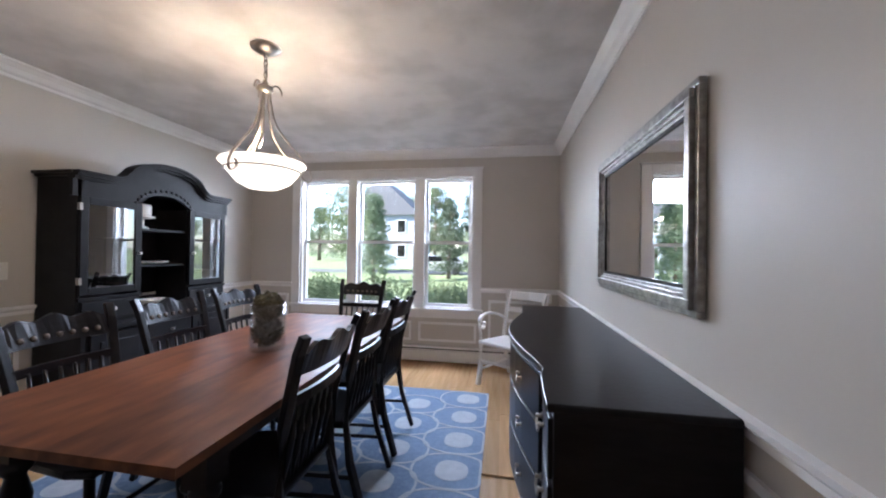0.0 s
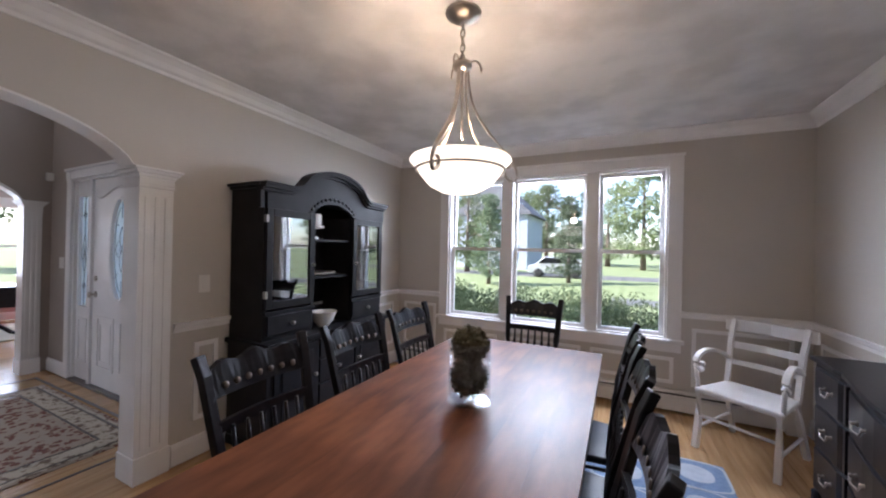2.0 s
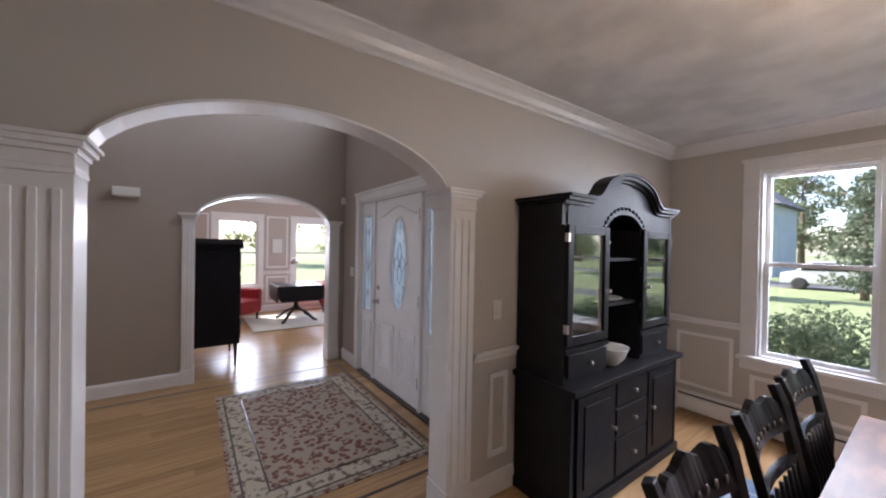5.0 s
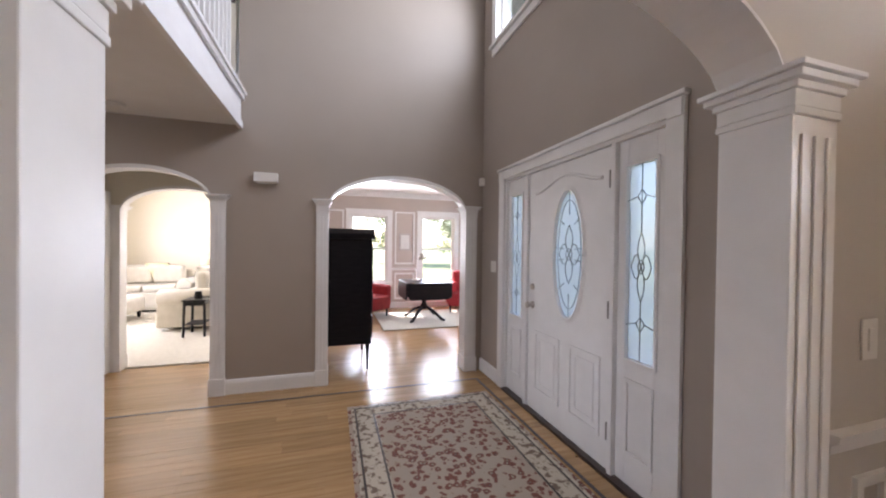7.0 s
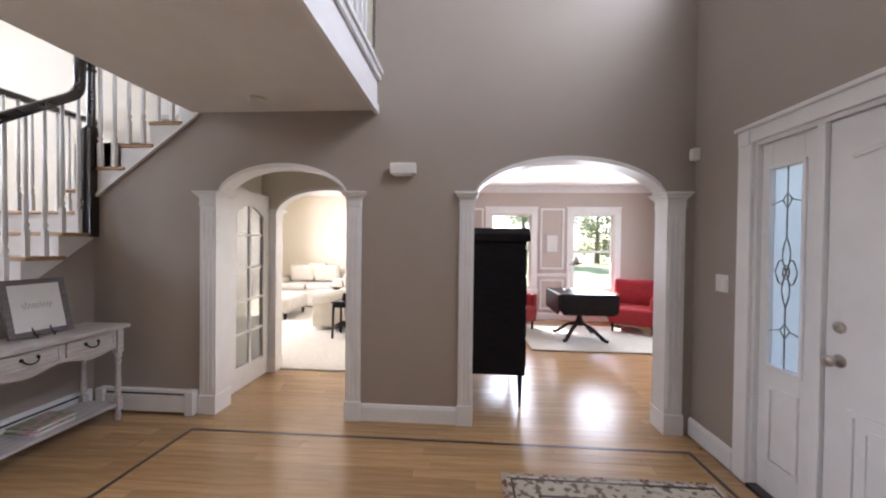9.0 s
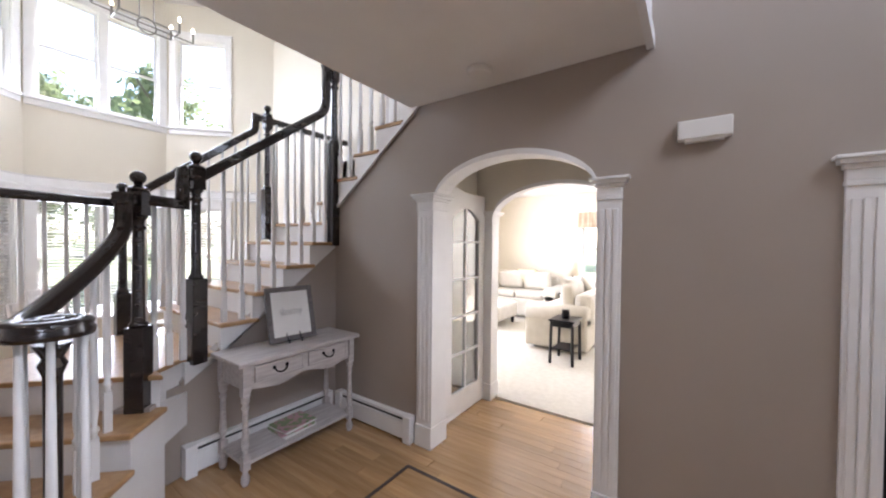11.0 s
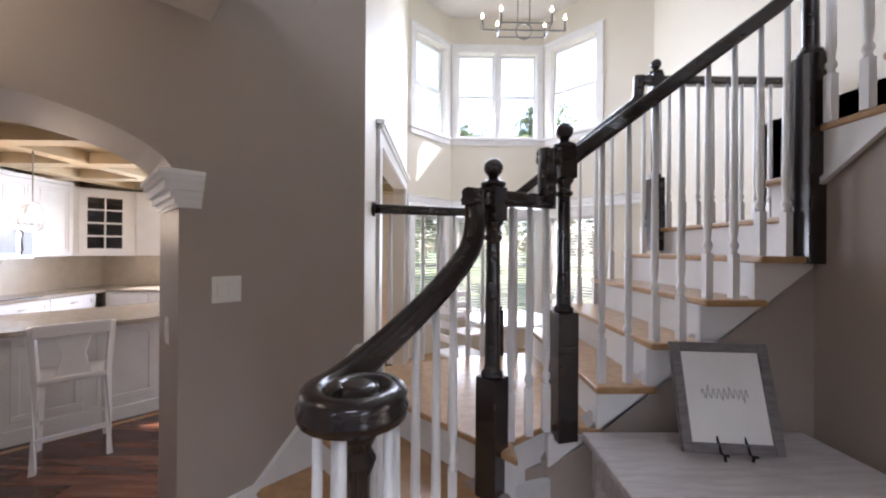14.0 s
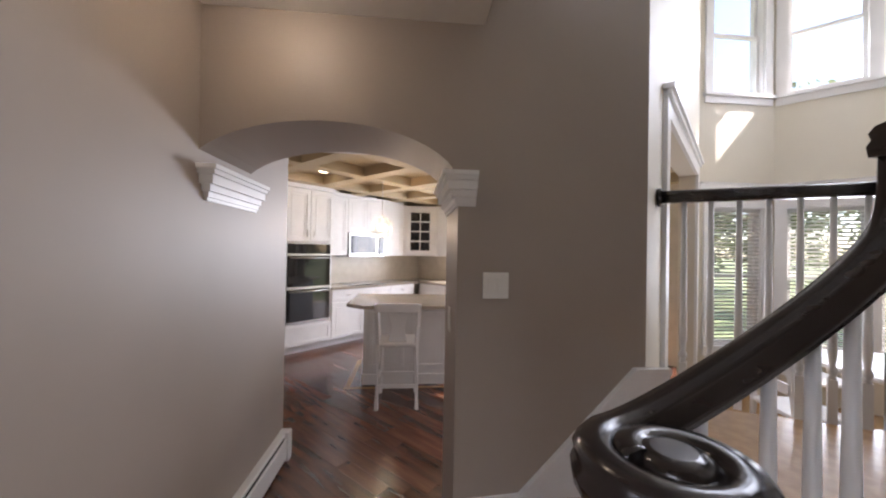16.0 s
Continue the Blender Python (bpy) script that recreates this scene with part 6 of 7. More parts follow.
Shape().box(1.77, -0.045, 2.018, 1.92, -0.01, 2.031, mC).make("grille", M_PLASTIC, chm)
sm = Shape().lathe([(0.065, -0.035), (0.07, -0.02), (0.075, 0)], -6.3, -1.34, 2.559, 28).make("smoke_detector", M_PLASTIC)
tagged(sm, "round white smoke detector on soffit", "smoke detector")
plate("wall_outlet", mK @ pose(1.189, 0.24, 1.16, 0, 0, -90), 0.075, 0.12, "white wall switch plate on arch jamb", "switch")
plate("light_switch", mK @ pose(1.37, -0.001, 1.36), 0.12, 0.12, "white double wall switch on taupe wall", "switch", 2)

# persian rug
pr = thing("persian_rug", "red-brown persian rug with cream border by the door", "rug")
PX0, PX1, PY0, PY1 = -5.95, -3.95, 0.5, 1.83
Shape().box(PX0, PY0, 0, PX1, PY1, 0.006).make("edge", M_PERSIAN, pr)
Shape().box(PX0 + 0.03, PY0 + 0.03, 0.003, PX1 - 0.03, PY1 - 0.03, 0.009).make("border", M_PERSBORDER, pr)
Shape().box(PX0 + 0.22, PY0 + 0.22, 0.005, PX1 - 0.22, PY1 - 0.22, 0.011).make("field", M_PERSIAN, pr)
gb = Shape()
for o in (0.055, 0.2):
    for b in ((PX0 + o, PY0 + o, PX1 - o, PY0 + o + 0.014), (PX0 + o, PY1 - o - 0.014, PX1 - o, PY1 - o), (PX0 + o, PY0 + o, PX0 + o + 0.014, PY1 - o), (PX1 - o - 0.014, PY0 + o, PX1 - o, PY1 - o)):
        gb.box(b[0], b[1], 0.006, b[2], b[3], 0.0112)
gb.make("guard_band", M_WENGE, pr)

# console
co = thing("console_table", "grey-washed wooden console table with turned legs and shelf", "console table")
CX0, CX1, CY0, CY1 = -6.4, -5.5, -2.88, -2.52
Shape().box(CX0 - 0.02, CY0 - 0.015, 0.755, CX1 + 0.02, CY1 + 0.02, 0.785).make("top", M_GREYWASH, co, 0.006)
ap = Shape()
ap.box(CX0 + 0.03, CY0 + 0.02, 0.6, CX0 + 0.05, CY1 - 0.02, 0.755).box(CX1 - 0.05, CY0 + 0.02, 0.6, CX1 - 0.03, CY1 - 0.02, 0.755).box(CX0 + 0.05, CY0 + 0.02, 0.6, CX1 - 0.05, CY0 + 0.04, 0.755)
RC = Matrix(((1, 0, 0, 0), (0, 0, 1, 0), (0, 1, 0, 0), (0, 0, 0, 1)))
n = 24
for i in range(n):
    a, b = CX0 + 0.05 + (CX1 - CX0 - 0.1) * i / n, CX0 + 0.05 + (CX1 - CX0 - 0.1) * (i + 1) / n

    def low(x):
        q = abs((x - (CX0 + CX1) / 2) / ((CX1 - CX0) / 2 - 0.05))
        return 0.6 - 0.035 * max(0, math.sin(math.pi * q * 1.0)) ** 2 + 0.012 * (1 - q)
    ap.prism([(a, low(a)), (b, low(b)), (b, 0.755), (a, 0.755)], CY1 - 0.04, CY1 - 0.02, RC)
ap.make("apron", M_GREYWASH, co)
for x in (CX0 + 0.04, CX1 - 0.04):
    for y in (CY0 + 0.03, CY1 - 0.03):
        lg = Shape()
        lg.box(-0.024, -0.024, 0.56, 0.024, 0.024, 0.755).box(-0.022, -0.022, 0.1, 0.022, 0.022, 0.19)
        lg.lathe([(0.015, 0), (0.024, 0.02), (0.026, 0.05), (0.014, 0.085), (0.022, 0.1)], n=14)
        lg.lathe([(0.022, 0.19), (0.014, 0.21), (0.024, 0.25), (0.018, 0.35), (0.015, 0.47), (0.025, 0.49), (0.014, 0.505), (0.025, 0.525), (0.024, 0.56)], n=14)
        lg.make("leg", M_GREYWASH, co).location = (x, y, 0)
Shape().box(CX0 + 0.025, CY0 + 0.02, 0.125, CX1 - 0.025, CY1 - 0.02, 0.148).make("shelf", M_GREYWASH, co, 0.004)
for a, b in ((CX0 + 0.09, (CX0 + CX1) / 2 - 0.02), ((CX0 + CX1) / 2 + 0.02, CX1 - 0.09)):
    d = Shape().box(a, CY1 - 0.02, 0.635, b, CY1 - 0.008, 0.74)
    panel_frame(d, pose(b, CY1 - 0.008, 0, 0, 0, 180), 0, b - a, 0.635, 0.74, 0.014, 0.005)
    dr = d.make("drawer", M_GREYWASH, co, 0.003)
    h = Shape()
    c = (a + b) / 2
    h.tube(bez((c - 0.045, CY1 - 0.005, 0.7), (c - 0.04, CY1 + 0.02, 0.655), (c + 0.04, CY1 + 0.02, 0.655), (c + 0.045, CY1 - 0.005, 0.7), 10), 0.005, 6)
    for o in (-0.045, 0.045):
        h.lathe([(0.012, 0), (0.008, 0.008), (0.003, 0.01)], m=pose(c + o, CY1 - 0.008, 0.7, -90, 0, 0), n=10)
    h.make("handle", M_BLACK, dr)
pf2 = thing("framed_sign", "grey wooden frame with white script print on easel", "picture frame")
mP = pose(-5.97, -2.70, 0.80, 0, 0, 175) @ pose(0, 0, 0, -14, 0, 0)
s = Shape()
w, h, t = 0.18, 0.4, 0.036
s.box(-w, 0, 0, -w + t, 0.02, h, mP).box(w - t, 0, 0, w, 0.02, h, mP).box(-w + t, 0, 0, w - t, 0.02, t, mP).box(-w + t, 0, h - t, w - t, 0.02, h, mP)
s.make("frame", M_FRAMEGREY, pf2, 0.003)
Shape().box(-w + t, 0.008, t, w - t, 0.016, h - t, mP).make("print", M_PAPER, pf2)
ink = Shape()
pts = [tuple(mP @ Vector((-0.085 + 0.17 * i / 60, 0.006, 0.21 + 0.018 * math.sin(i * 0.9) * (1 if i % 9 else 1.8)))) for i in range(61)]
ink.tube(pts, 0.0016, 5)
ink.make("script", M_INK, pf2)
es = Shape()
for x in (-0.05, 0.05):
    es.tube([tuple(mP @ Vector((x, 0.03, 0.12))), tuple(mP @ Vector((x, -0.005, 0.0))), tuple(mP @ Vector((x, -0.04, 0.005)))], 0.005, 6)
    es.tube([tuple(mP @ Vector((x, -0.02, 0.0))), (tuple(mP @ Vector((x, -0.02, 0.0)))[0], -2.68, 0.786)], 0.005, 6)
es.tube([tuple(mP @ Vector((0, 0.03, 0.15))), (-5.97, -2.82, 0.786)], 0.005, 6)
es.make("easel", M_BLACK, pf2)
for i, (dx, r, hh, mm) in enumerate(((0, 4, 0.016, M_PAPER), (0.01, -3, 0.014, M_MAGA), (-0.005, 6, 0.012, M_PAPER), (0.0, 2, 0.008, M_MAGA))):
    z = 0.149 + (0, 0.017, 0.032, 0.045)[i]
    b = Shape().box(-0.13, -0.1, 0, 0.13, 0.1, hh).make("magazine", mm, None, 0.002)
    b.matrix_basis = pose(-5.95 + dx, -2.69, z, 0, 0, r)
    tagged(b, "glossy magazine stacked on the console shelf", "magazine", "magazines on the shelf")

# french door in the vestibule
fd = thing("french_door", "open white french door with ten glass panes", "door")
mD = frame_of((-7.52, -1.99), (-6.82, -1.99))
FWD = 0.66
RFd = mD @ Matrix(((1, 0, 0, 0), (0, 0, 1, 0), (0, 1, 0, 0), (0, 0, 0, 1)))
s = Shape()
zt = lambda x: 1.86 + 0.16 * math.sin(math.pi * 0.5 * (x / FWD))
s.box(0, 0, 0.01, 0.1, 0.035, 1.86, mD).box(FWD - 0.1, 0, 0.01, FWD, 0.035, 1.95, mD).box(0.1, 0, 0.01, FWD - 0.1, 0.035, 0.22, mD)
lo = lambda x: 1.74 + 0.1 * math.sin(math.pi * (x - 0.1) / (FWD - 0.2))
for i in range(14):
    a, b = FWD * i / 14, FWD * (i + 1) / 14
    la, lb = (lo(min(max(a, 0.1), FWD - 0.1)), lo(min(max(b, 0.1), FWD - 0.1)))
    s.prism([(a, la), (b, lb), (b, max(zt(b), 1.98)), (a, max(zt(a), 1.98))], 0.0005, 0.0345, RFd)
s.box(FWD / 2 - 0.012, 0.004, 0.22, FWD / 2 + 0.012, 0.031, 1.86, mD)
for k in range(1, 5):
    z = 0.22 + k * 0.33
    s.box(0.1, 0.005, z - 0.011, FWD - 0.1, 0.03, z + 0.011, mD)
s.make("leaf", M_WHITE, fd)
gp = Shape()
for k in range(5):
    for c in range(2):
        x0 = 0.1 if not c else FWD / 2 + 0.012
        z0 = 0.22 + k * 0.33 + (0.011 if k else 0)
        g = Shape().box(x0, 0.015, z0, x0 + FWD / 2 - 0.112, 0.019, (0.22 + (k + 1) * 0.33 - 0.011) if k < 4 else 1.86, mD).make("pane", M_HGLASS, fd)
        g.visible_shadow = False
hg = Shape()
for z in (0.25, 0.95, 1.65):
    hg.box(-0.006, -0.012, z, 0.02, 0.0, z + 0.1, mD)
hg.make("hinge", M_NICKEL, fd)
Shape().lathe([(0.02, 0), (0.008, 0.01), (0.02, 0.03), (0.012, 0.045)], m=mD @ pose(FWD - 0.06, 0, 0.93, 90, 0, 0), n=14).make("knob", M_NICKEL, fd)

# ---- living room ----


def sofa(name, n, label):
    c = thing(name, label, "sofa")
    L = n
    Shape().box(-L / 2, -0.42, 0.04, L / 2, 0.42, 0.4, None, 0.03).make("skirt", M_SOFA, c)
    Shape().box(-L / 2 + 0.05, -0.46, 0.3, L / 2 - 0.05, -0.22, 0.82, None, 0.08).make("back", M_SOFA, c)
    for x in (-L / 2 + 0.02, L / 2 - 0.02):
        a = Shape().box(x - 0.12, -0.44, 0.05, x + 0.12, 0.44, 0.52, None, 0.03)
        a.lathe([(0.12, 0), (0.145, 0.03), (0.145, 0.85), (0.12, 0.88)], m=pose(x, 0.44, 0.52, 90, 0, 0), n=20)
        a.make("arm", M_SOFA, c)
    k = max(1, round(L / 0.75))
    w = (L - 0.3) / k
    for i in range(k):
        x = -L / 2 + 0.15 + w * i
        Shape().box(x + 0.01, -0.24, 0.4, x + w - 0.01, 0.43, 0.54, None, 0.045).make("seat_cushion", M_SOFA, c)
        Shape().box(x + 0.01, -0.26, 0.54, x + w - 0.01, -0.08, 0.92, pose(0, 0, 0, -6, 0, 0), 0.06).make("back_cushion", M_SOFA, c)
    return c


def cushion(x, y, z, r, m=None, lean=-25):
    s = Shape()
    n = 8
    for i in range(n):
        for j in range(n):
            for sg in (1, -1):
                q = []
                for a, b in ((i, j), (i + 1, j), (i + 1, j + 1), (i, j + 1)):
                    uu, vv = 2 * a / n - 1, 2 * b / n - 1
                    q.append(s.bm.verts.new((0.22 * uu, sg * 0.075 * ((1 - uu ** 4) * (1 - vv ** 4)) ** 0.6, 0.22 * vv)))
                f_ = s.bm.faces.new(q)
                f_.smooth = True
    bmesh.ops.remove_doubles(s.bm, verts=s.bm.verts, dist=0.0008)
    ob = s.make("cushion", m or M_PILLOW)
    ob.matrix_basis = pose(x, y, z, lean, 0, r)
    tagged(ob, "soft cushion on the slipcovered sofa", "cushion", "sofa cushions")


sofa("sofa", 1.75, "oatmeal slipcovered sofa with rolled arms").matrix_basis = pose(-10.4, -1.86, 0.014, 0, 0, 180)
sofa("loveseat", 1.5, "oatmeal slipcovered loveseat by the wall").matrix_basis = pose(-11.75, -3.3, 0.014, 0, 0, -90)
cushion(-11.85, -3.2, 0.79, -90)
cushion(-10.0, -1.74, 0.82, 170, M_SOFA)
cushion(-10.6, -1.69, 0.82, 190, M_SOFA)


def side_table(x, y, w, h):
    t = thing("side_table", "small dark wooden side table", "side table", "side tables")
    Shape().box(-w, -w * 0.8, h - 0.025, w, w * 0.8, h).make("top", M_BLACK, t, 0.005)
    s = Shape().box(-w + 0.02, -w * 0.8 + 0.02, h - 0.09, w - 0.02, w * 0.8 - 0.02, h - 0.025)
    s.make("apron", M_BLACK, t)
    for sx in (-1, 1):
        for sy in (-1, 1):
            Shape().sweep([(sx * (w - 0.03), sy * (w * 0.8 - 0.03), h - 0.05), (sx * (w - 0.02), sy * (w * 0.8 - 0.02), 0)], [(-0.014, -0.014), (0.014, -0.014), (0.014, 0.014), (-0.014, 0.014)], False).make("leg", M_BLACK, t)
    Shape().box(-w + 0.03, -w * 0.6, 0.18, w - 0.03, w * 0.6, 0.195).make("shelf", M_BLACK, t)
    t.matrix_basis = pose(x, y, 0.014)


side_table(-9.12, -1.62, 0.2, 0.56)
side_table(-11.6, -2.2, 0.24, 0.58)
tagged(Shape().lathe([(0.05, 0), (0.055, 0.02), (0.045, 0.1), (0.05, 0.11), (0.01, 0.11)], -9.12, -1.62, 0.575, 16).make("candle_jar", M_BLACK), "dark candle jar on side table", "candle")


def lamp(x, y, z, h, name="table_lamp", label="dark table lamp with cream shade"):
    t = thing(name, label, "lamp")
    Shape().lathe([(0.08, 0), (0.075, 0.02), (0.02, 0.04), (0.05, h * 0.2), (0.02, h * 0.45), (0.012, h * 0.6)], n=18).make("base", M_BLACK, t)
    Shape().lathe([(0.17, h * 0.55), (0.12, h), (0.115, h), (0.165, h * 0.55)], n=28).make("shade", M_SHADE, t)
    t.matrix_basis = pose(x, y, z)


lamp(-11.6, -2.2, 0.595, 0.6)
ot = thing("ottoman", "cream upholstered ottoman on dark feet", "ottoman")
Shape().box(-0.45, -0.3, 0.12, 0.45, 0.3, 0.42, None, 0.06).make("cushion", M_SOFA, ot)
for x in (-0.36, 0.36):
    for y in (-0.22, 0.22):
        Shape().lathe([(0.02, 0), (0.035, 0.06), (0.03, 0.13)], x, y, 0, 10).make("foot", M_BLACK, ot)
ot.matrix_basis = pose(-10.5, -3.35, 0.014)
sh = Shape()
for k in range(4):
    sh.box(-12.3, -2.28, 2.2 - 0.08 * (k + 1), -12.24 + 0.008 * k, -0.32, 2.2 - 0.08 * k + 0.012)
tagged(sh.make("roman_shade", mat("striped_shade_fabric", (0.55, 0.47, 0.36), (0.36, 0.27, 0.19), 0.9, scale=3, stretch=(1, 8, 1)), None, 0.01), "striped folded roman shade over the window", "window shade")

# ---- study ----
dz = thing("tall_chest", "tall black chest on thin legs beside the arch", "chest")
Shape().box(-7.75, 0.26, 0.3, -6.86, 0.8, 1.5).make("body", M_BLACK, dz, 0.006)
Shape().prism([(-7.78, 1.5), (-6.83, 1.5), (-6.83, 1.56), (-6.9, 1.62), (-7.7, 1.62), (-7.78, 1.56)], 0.25, 0.83, RXh).make("top", M_BLACK, dz, 0.005)
for x in (-7.7, -6.9):
    for y in (0.3, 0.76):
        Shape().lathe([(0.01, 0), (0.022, 0.25), (0.025, 0.31)], 0, 0, 0, 10).make("leg", M_BLACK, dz).location = (x, y, 0)
for k in range(4):
    d = Shape().box(-7.7, 0.8, 0.36 + 0.28 * k, -6.91, 0.815, 0.61 + 0.28 * k).make("drawer", M_BLACK, dz, 0.003)
pt = thing("drop_leaf_table", "dark drop-leaf pedestal table in the study", "table")
Shape().box(-0.42, -0.42, 0.715, 0.42, 0.42, 0.74).make("top", M_BLACK, pt, 0.005)
for sy in (-1, 1):
    pts = [(-0.42, 0.73), (0.42, 0.73), (0.42, 0.5), (0.36, 0.43), (-0.36, 0.43), (-0.42, 0.5)]
    Shape().prism(pts, sy * 0.43 - 0.01, sy * 0.43 + 0.01, RXh).make("leaf", M_BLACK, pt)
for sx in (-1, 1):
    Shape().prism([(-0.42, 0.73), (0.42, 0.73), (0.42, 0.5), (0.36, 0.43), (-0.36, 0.43), (-0.42, 0.5)], 0.425, 0.445, pose(0, 0, 0, 0, 0, 90 * sx) @ RXh).make("leaf", M_BLACK, pt)
Shape().lathe([(0.06, 0.2), (0.07, 0.25), (0.04, 0.32), (0.06, 0.45), (0.035, 0.55), (0.08, 0.7)], n=18).make("pedestal", M_BLACK, pt)
for k in range(4):
    a = math.pi / 4 + k * math.pi / 2
    Shape().sweep([(0.04 * math.cos(a), 0.04 * math.sin(a), 0.24), (0.2 * math.cos(a), 0.2 * math.sin(a), 0.18), (0.4 * math.cos(a), 0.4 * math.sin(a), 0.03), (0.46 * math.cos(a), 0.46 * math.sin(a), 0.02)], [(-0.022, -0.02), (0.022, -0.02), (0.018, 0.022), (-0.018, 0.022)], False).make("foot", M_BLACK, pt)
pt.matrix_basis = pose(-9.45, 2.08, 0.008)
dl = thing("desk_lamp", "silver adjustable desk lamp on dark table", "lamp")
Shape().lathe([(0.08, 0), (0.075, 0.015), (0.01, 0.02), (0.008, 0.42)], n=18).make("stand", M_NICKEL, dl)
Shape().tube([(0, 0, 0.4), (0.05, 0.08, 0.5)], 0.008).make("arm", M_NICKEL, dl)
Shape().lathe([(0.09, 0), (0.04, 0.09), (0.025, 0.13), (0.01, 0.13)], m=pose(0.05, 0.12, 0.42, 15, 0, 0), n=20).make("shade", M_NICKEL, dl)
dl.matrix_basis = pose(-9.6, 1.95, 0.75)


def red_chair(x, y, r):
    c = thing("red_armchair", "red upholstered armchair in the study", "armchair", "red study chairs")
    Shape().box(-0.36, -0.36, 0.14, 0.36, 0.36, 0.42, None, 0.04).make("seat", M_REDVELVET, c)
    Shape().box(-0.36, -0.4, 0.3, 0.36, -0.22, 0.86, None, 0.05).make("back", M_REDVELVET, c)
    for s_ in (-1, 1):
        Shape().box(s_ * 0.33 - 0.07, -0.36, 0.2, s_ * 0.33 + 0.07, 0.34, 0.62, None, 0.04).make("arm", M_REDVELVET, c)
    for px in (-0.3, 0.3):
        for py in (-0.3, 0.3):
            Shape().lathe([(0.016, 0), (0.026, 0.16)], px, py, 0, 8).make("leg", M_BLACK, c)
    c.matrix_basis = pose(x, y, 0.008, 0, 0, r)


red_chair(-9.95, 1.0, -50)
red_chair(-10.05, 3.2, -120)
tagged(Shape().box(-10.3, 1.2, 0, -8.7, 3.3, 0.008).make("study_rug", M_CARPET), "pale cream rug under the study table", "rug")
fr = thing("wall_picture", "small framed print on the study wall", "picture")
Shape().box(-10.8, 1.82, 1.32, -10.775, 2.08, 1.7).make("frame", M_GREYWASH, fr, 0.004)
Shape().box(-10.775, 1.85, 1.35, -10.772, 2.05, 1.67).make("print", M_PAPER, fr)

# ---- kitchen ----
CF = 0.12


def cab_door(parent, x, y0, y1, z0, z1, knob=None):
    d = Shape().box(x - 0.018, y0 + 0.003, z0, x, y1 - 0.003, z1)
    m = frame_of((x - 0.018, y1 - 0.003), (x - 0.018, y0 + 0.003))
    panel_frame(d, m, 0.0, y1 - y0 - 0.006, z0, z1, 0.055, 0.008)
    panel_frame(d, m, 0.08, y1 - y0 - 0.086, z0 + 0.08, z1 - 0.08, 0.012, 0.006) if z1 - z0 > 0.3 else None
    ob = d.make("door", M_WHITE, parent, 0.002)
    if knob:
        Shape().tube([(x - 0.03, knob[0] - knob[2], knob[1] - knob[3]), (x - 0.045, knob[0], knob[1]), (x - 0.03, knob[0] + knob[2], knob[1] + knob[3])], 0.006, 6).make("handle", M_NICKEL, ob)


ov = thing("oven_cabinet", "white tall oven cabinet", "cabinet")
OY0, OY1 = -4.78, -4.02
s = Shape().box(CF, OY0, 0.1, 0.74, OY1, 0.42).box(CF, OY0, 1.62, 0.74, OY1, 2.45).box(CF, OY0, 0.42, 0.74, OY0 + 0.03, 1.62).box(CF, OY1 - 0.03, 0.42, 0.74, OY1, 1.62).box(CF + 0.06, OY0, 0, 0.74, OY1, 0.1).box(0.7, OY0 + 0.03, 0.42, 0.74, OY1 - 0.03, 1.62)
s.box(CF - 0.04, OY0 - 0.03, 2.4, 0.74, OY1, 2.46)
s.make("body", M_WHITE, ov, 0.003)
cab_door(ov, CF, OY0, (OY0 + OY1) / 2, 1.64, 2.38, ((OY0 + OY1) / 2 - 0.05, 1.75, 0, 0.05))
cab_door(ov, CF, (OY0 + OY1) / 2, OY1, 1.64, 2.38, ((OY0 + OY1) / 2 + 0.05, 1.75, 0, 0.05))
cab_door(ov, CF, OY0, OY1, 0.12, 0.4)
oo = thing("double_oven", "stainless double wall oven with black glass", "oven")
Shape().box(CF - 0.01, OY0 + 0.032, 0.43, 0.69, OY1 - 0.032, 1.61).make("body", M_STEEL, oo, 0.004)
for z0, z1 in ((0.47, 0.93), (0.97, 1.42)):
    d = Shape().box(CF - 0.03, OY0 + 0.045, z0, CF - 0.011, OY1 - 0.045, z1).make("door", M_DARKPLASTIC, oo, 0.004)
    Shape().tube([(CF - 0.03, OY0 + 0.08, z1 - 0.03), (CF - 0.07, OY0 + 0.08, z1 - 0.03), (CF - 0.07, OY1 - 0.08, z1 - 0.03), (CF - 0.03, OY1 - 0.08, z1 - 0.03)], 0.011, 8).make("handle", M_STEEL, d)
Shape().box(CF - 0.028, OY0 + 0.045, 1.45, CF - 0.011, OY1 - 0.045, 1.59).make("control_panel", M_DARKPLASTIC, oo)
ys_ = [OY0, -5.4, -6.0, -6.6]
for a, b in zip(ys_[1:], ys_[:-1]):
    c = thing("base_cabinet", "white raised-panel base cabinet", "cabinet", "kitchen base cabinets")
    Shape().box(CF, b - (b - a), 0.1, 0.74, b, 0.88).box(CF + 0.06, a, 0, 0.74, b, 0.1).make("body", M_WHITE, c)
    cab_door(c, CF, a, b, 0.12, 0.68)
    cab_door(c, CF, a, b, 0.7, 0.87, ((a + b) / 2, 0.79, 0.05, 0))
tagged(Shape().box(CF - 0.03, -7.38, 0.881, 0.74, OY0, 0.92).box(-2.4, -7.38, 0.881, CF - 0.03, -6.75, 0.92).make("countertop", M_COUNTER, None, 0.004), "beige speckled granite countertop", "countertop")
c = thing("base_cabinet", "white base cabinet along the window wall", "cabinet", "kitchen base cabinets")
Shape().box(-2.4, -7.38, 0.1, CF, -6.78, 0.88).make("body", M_WHITE, c)
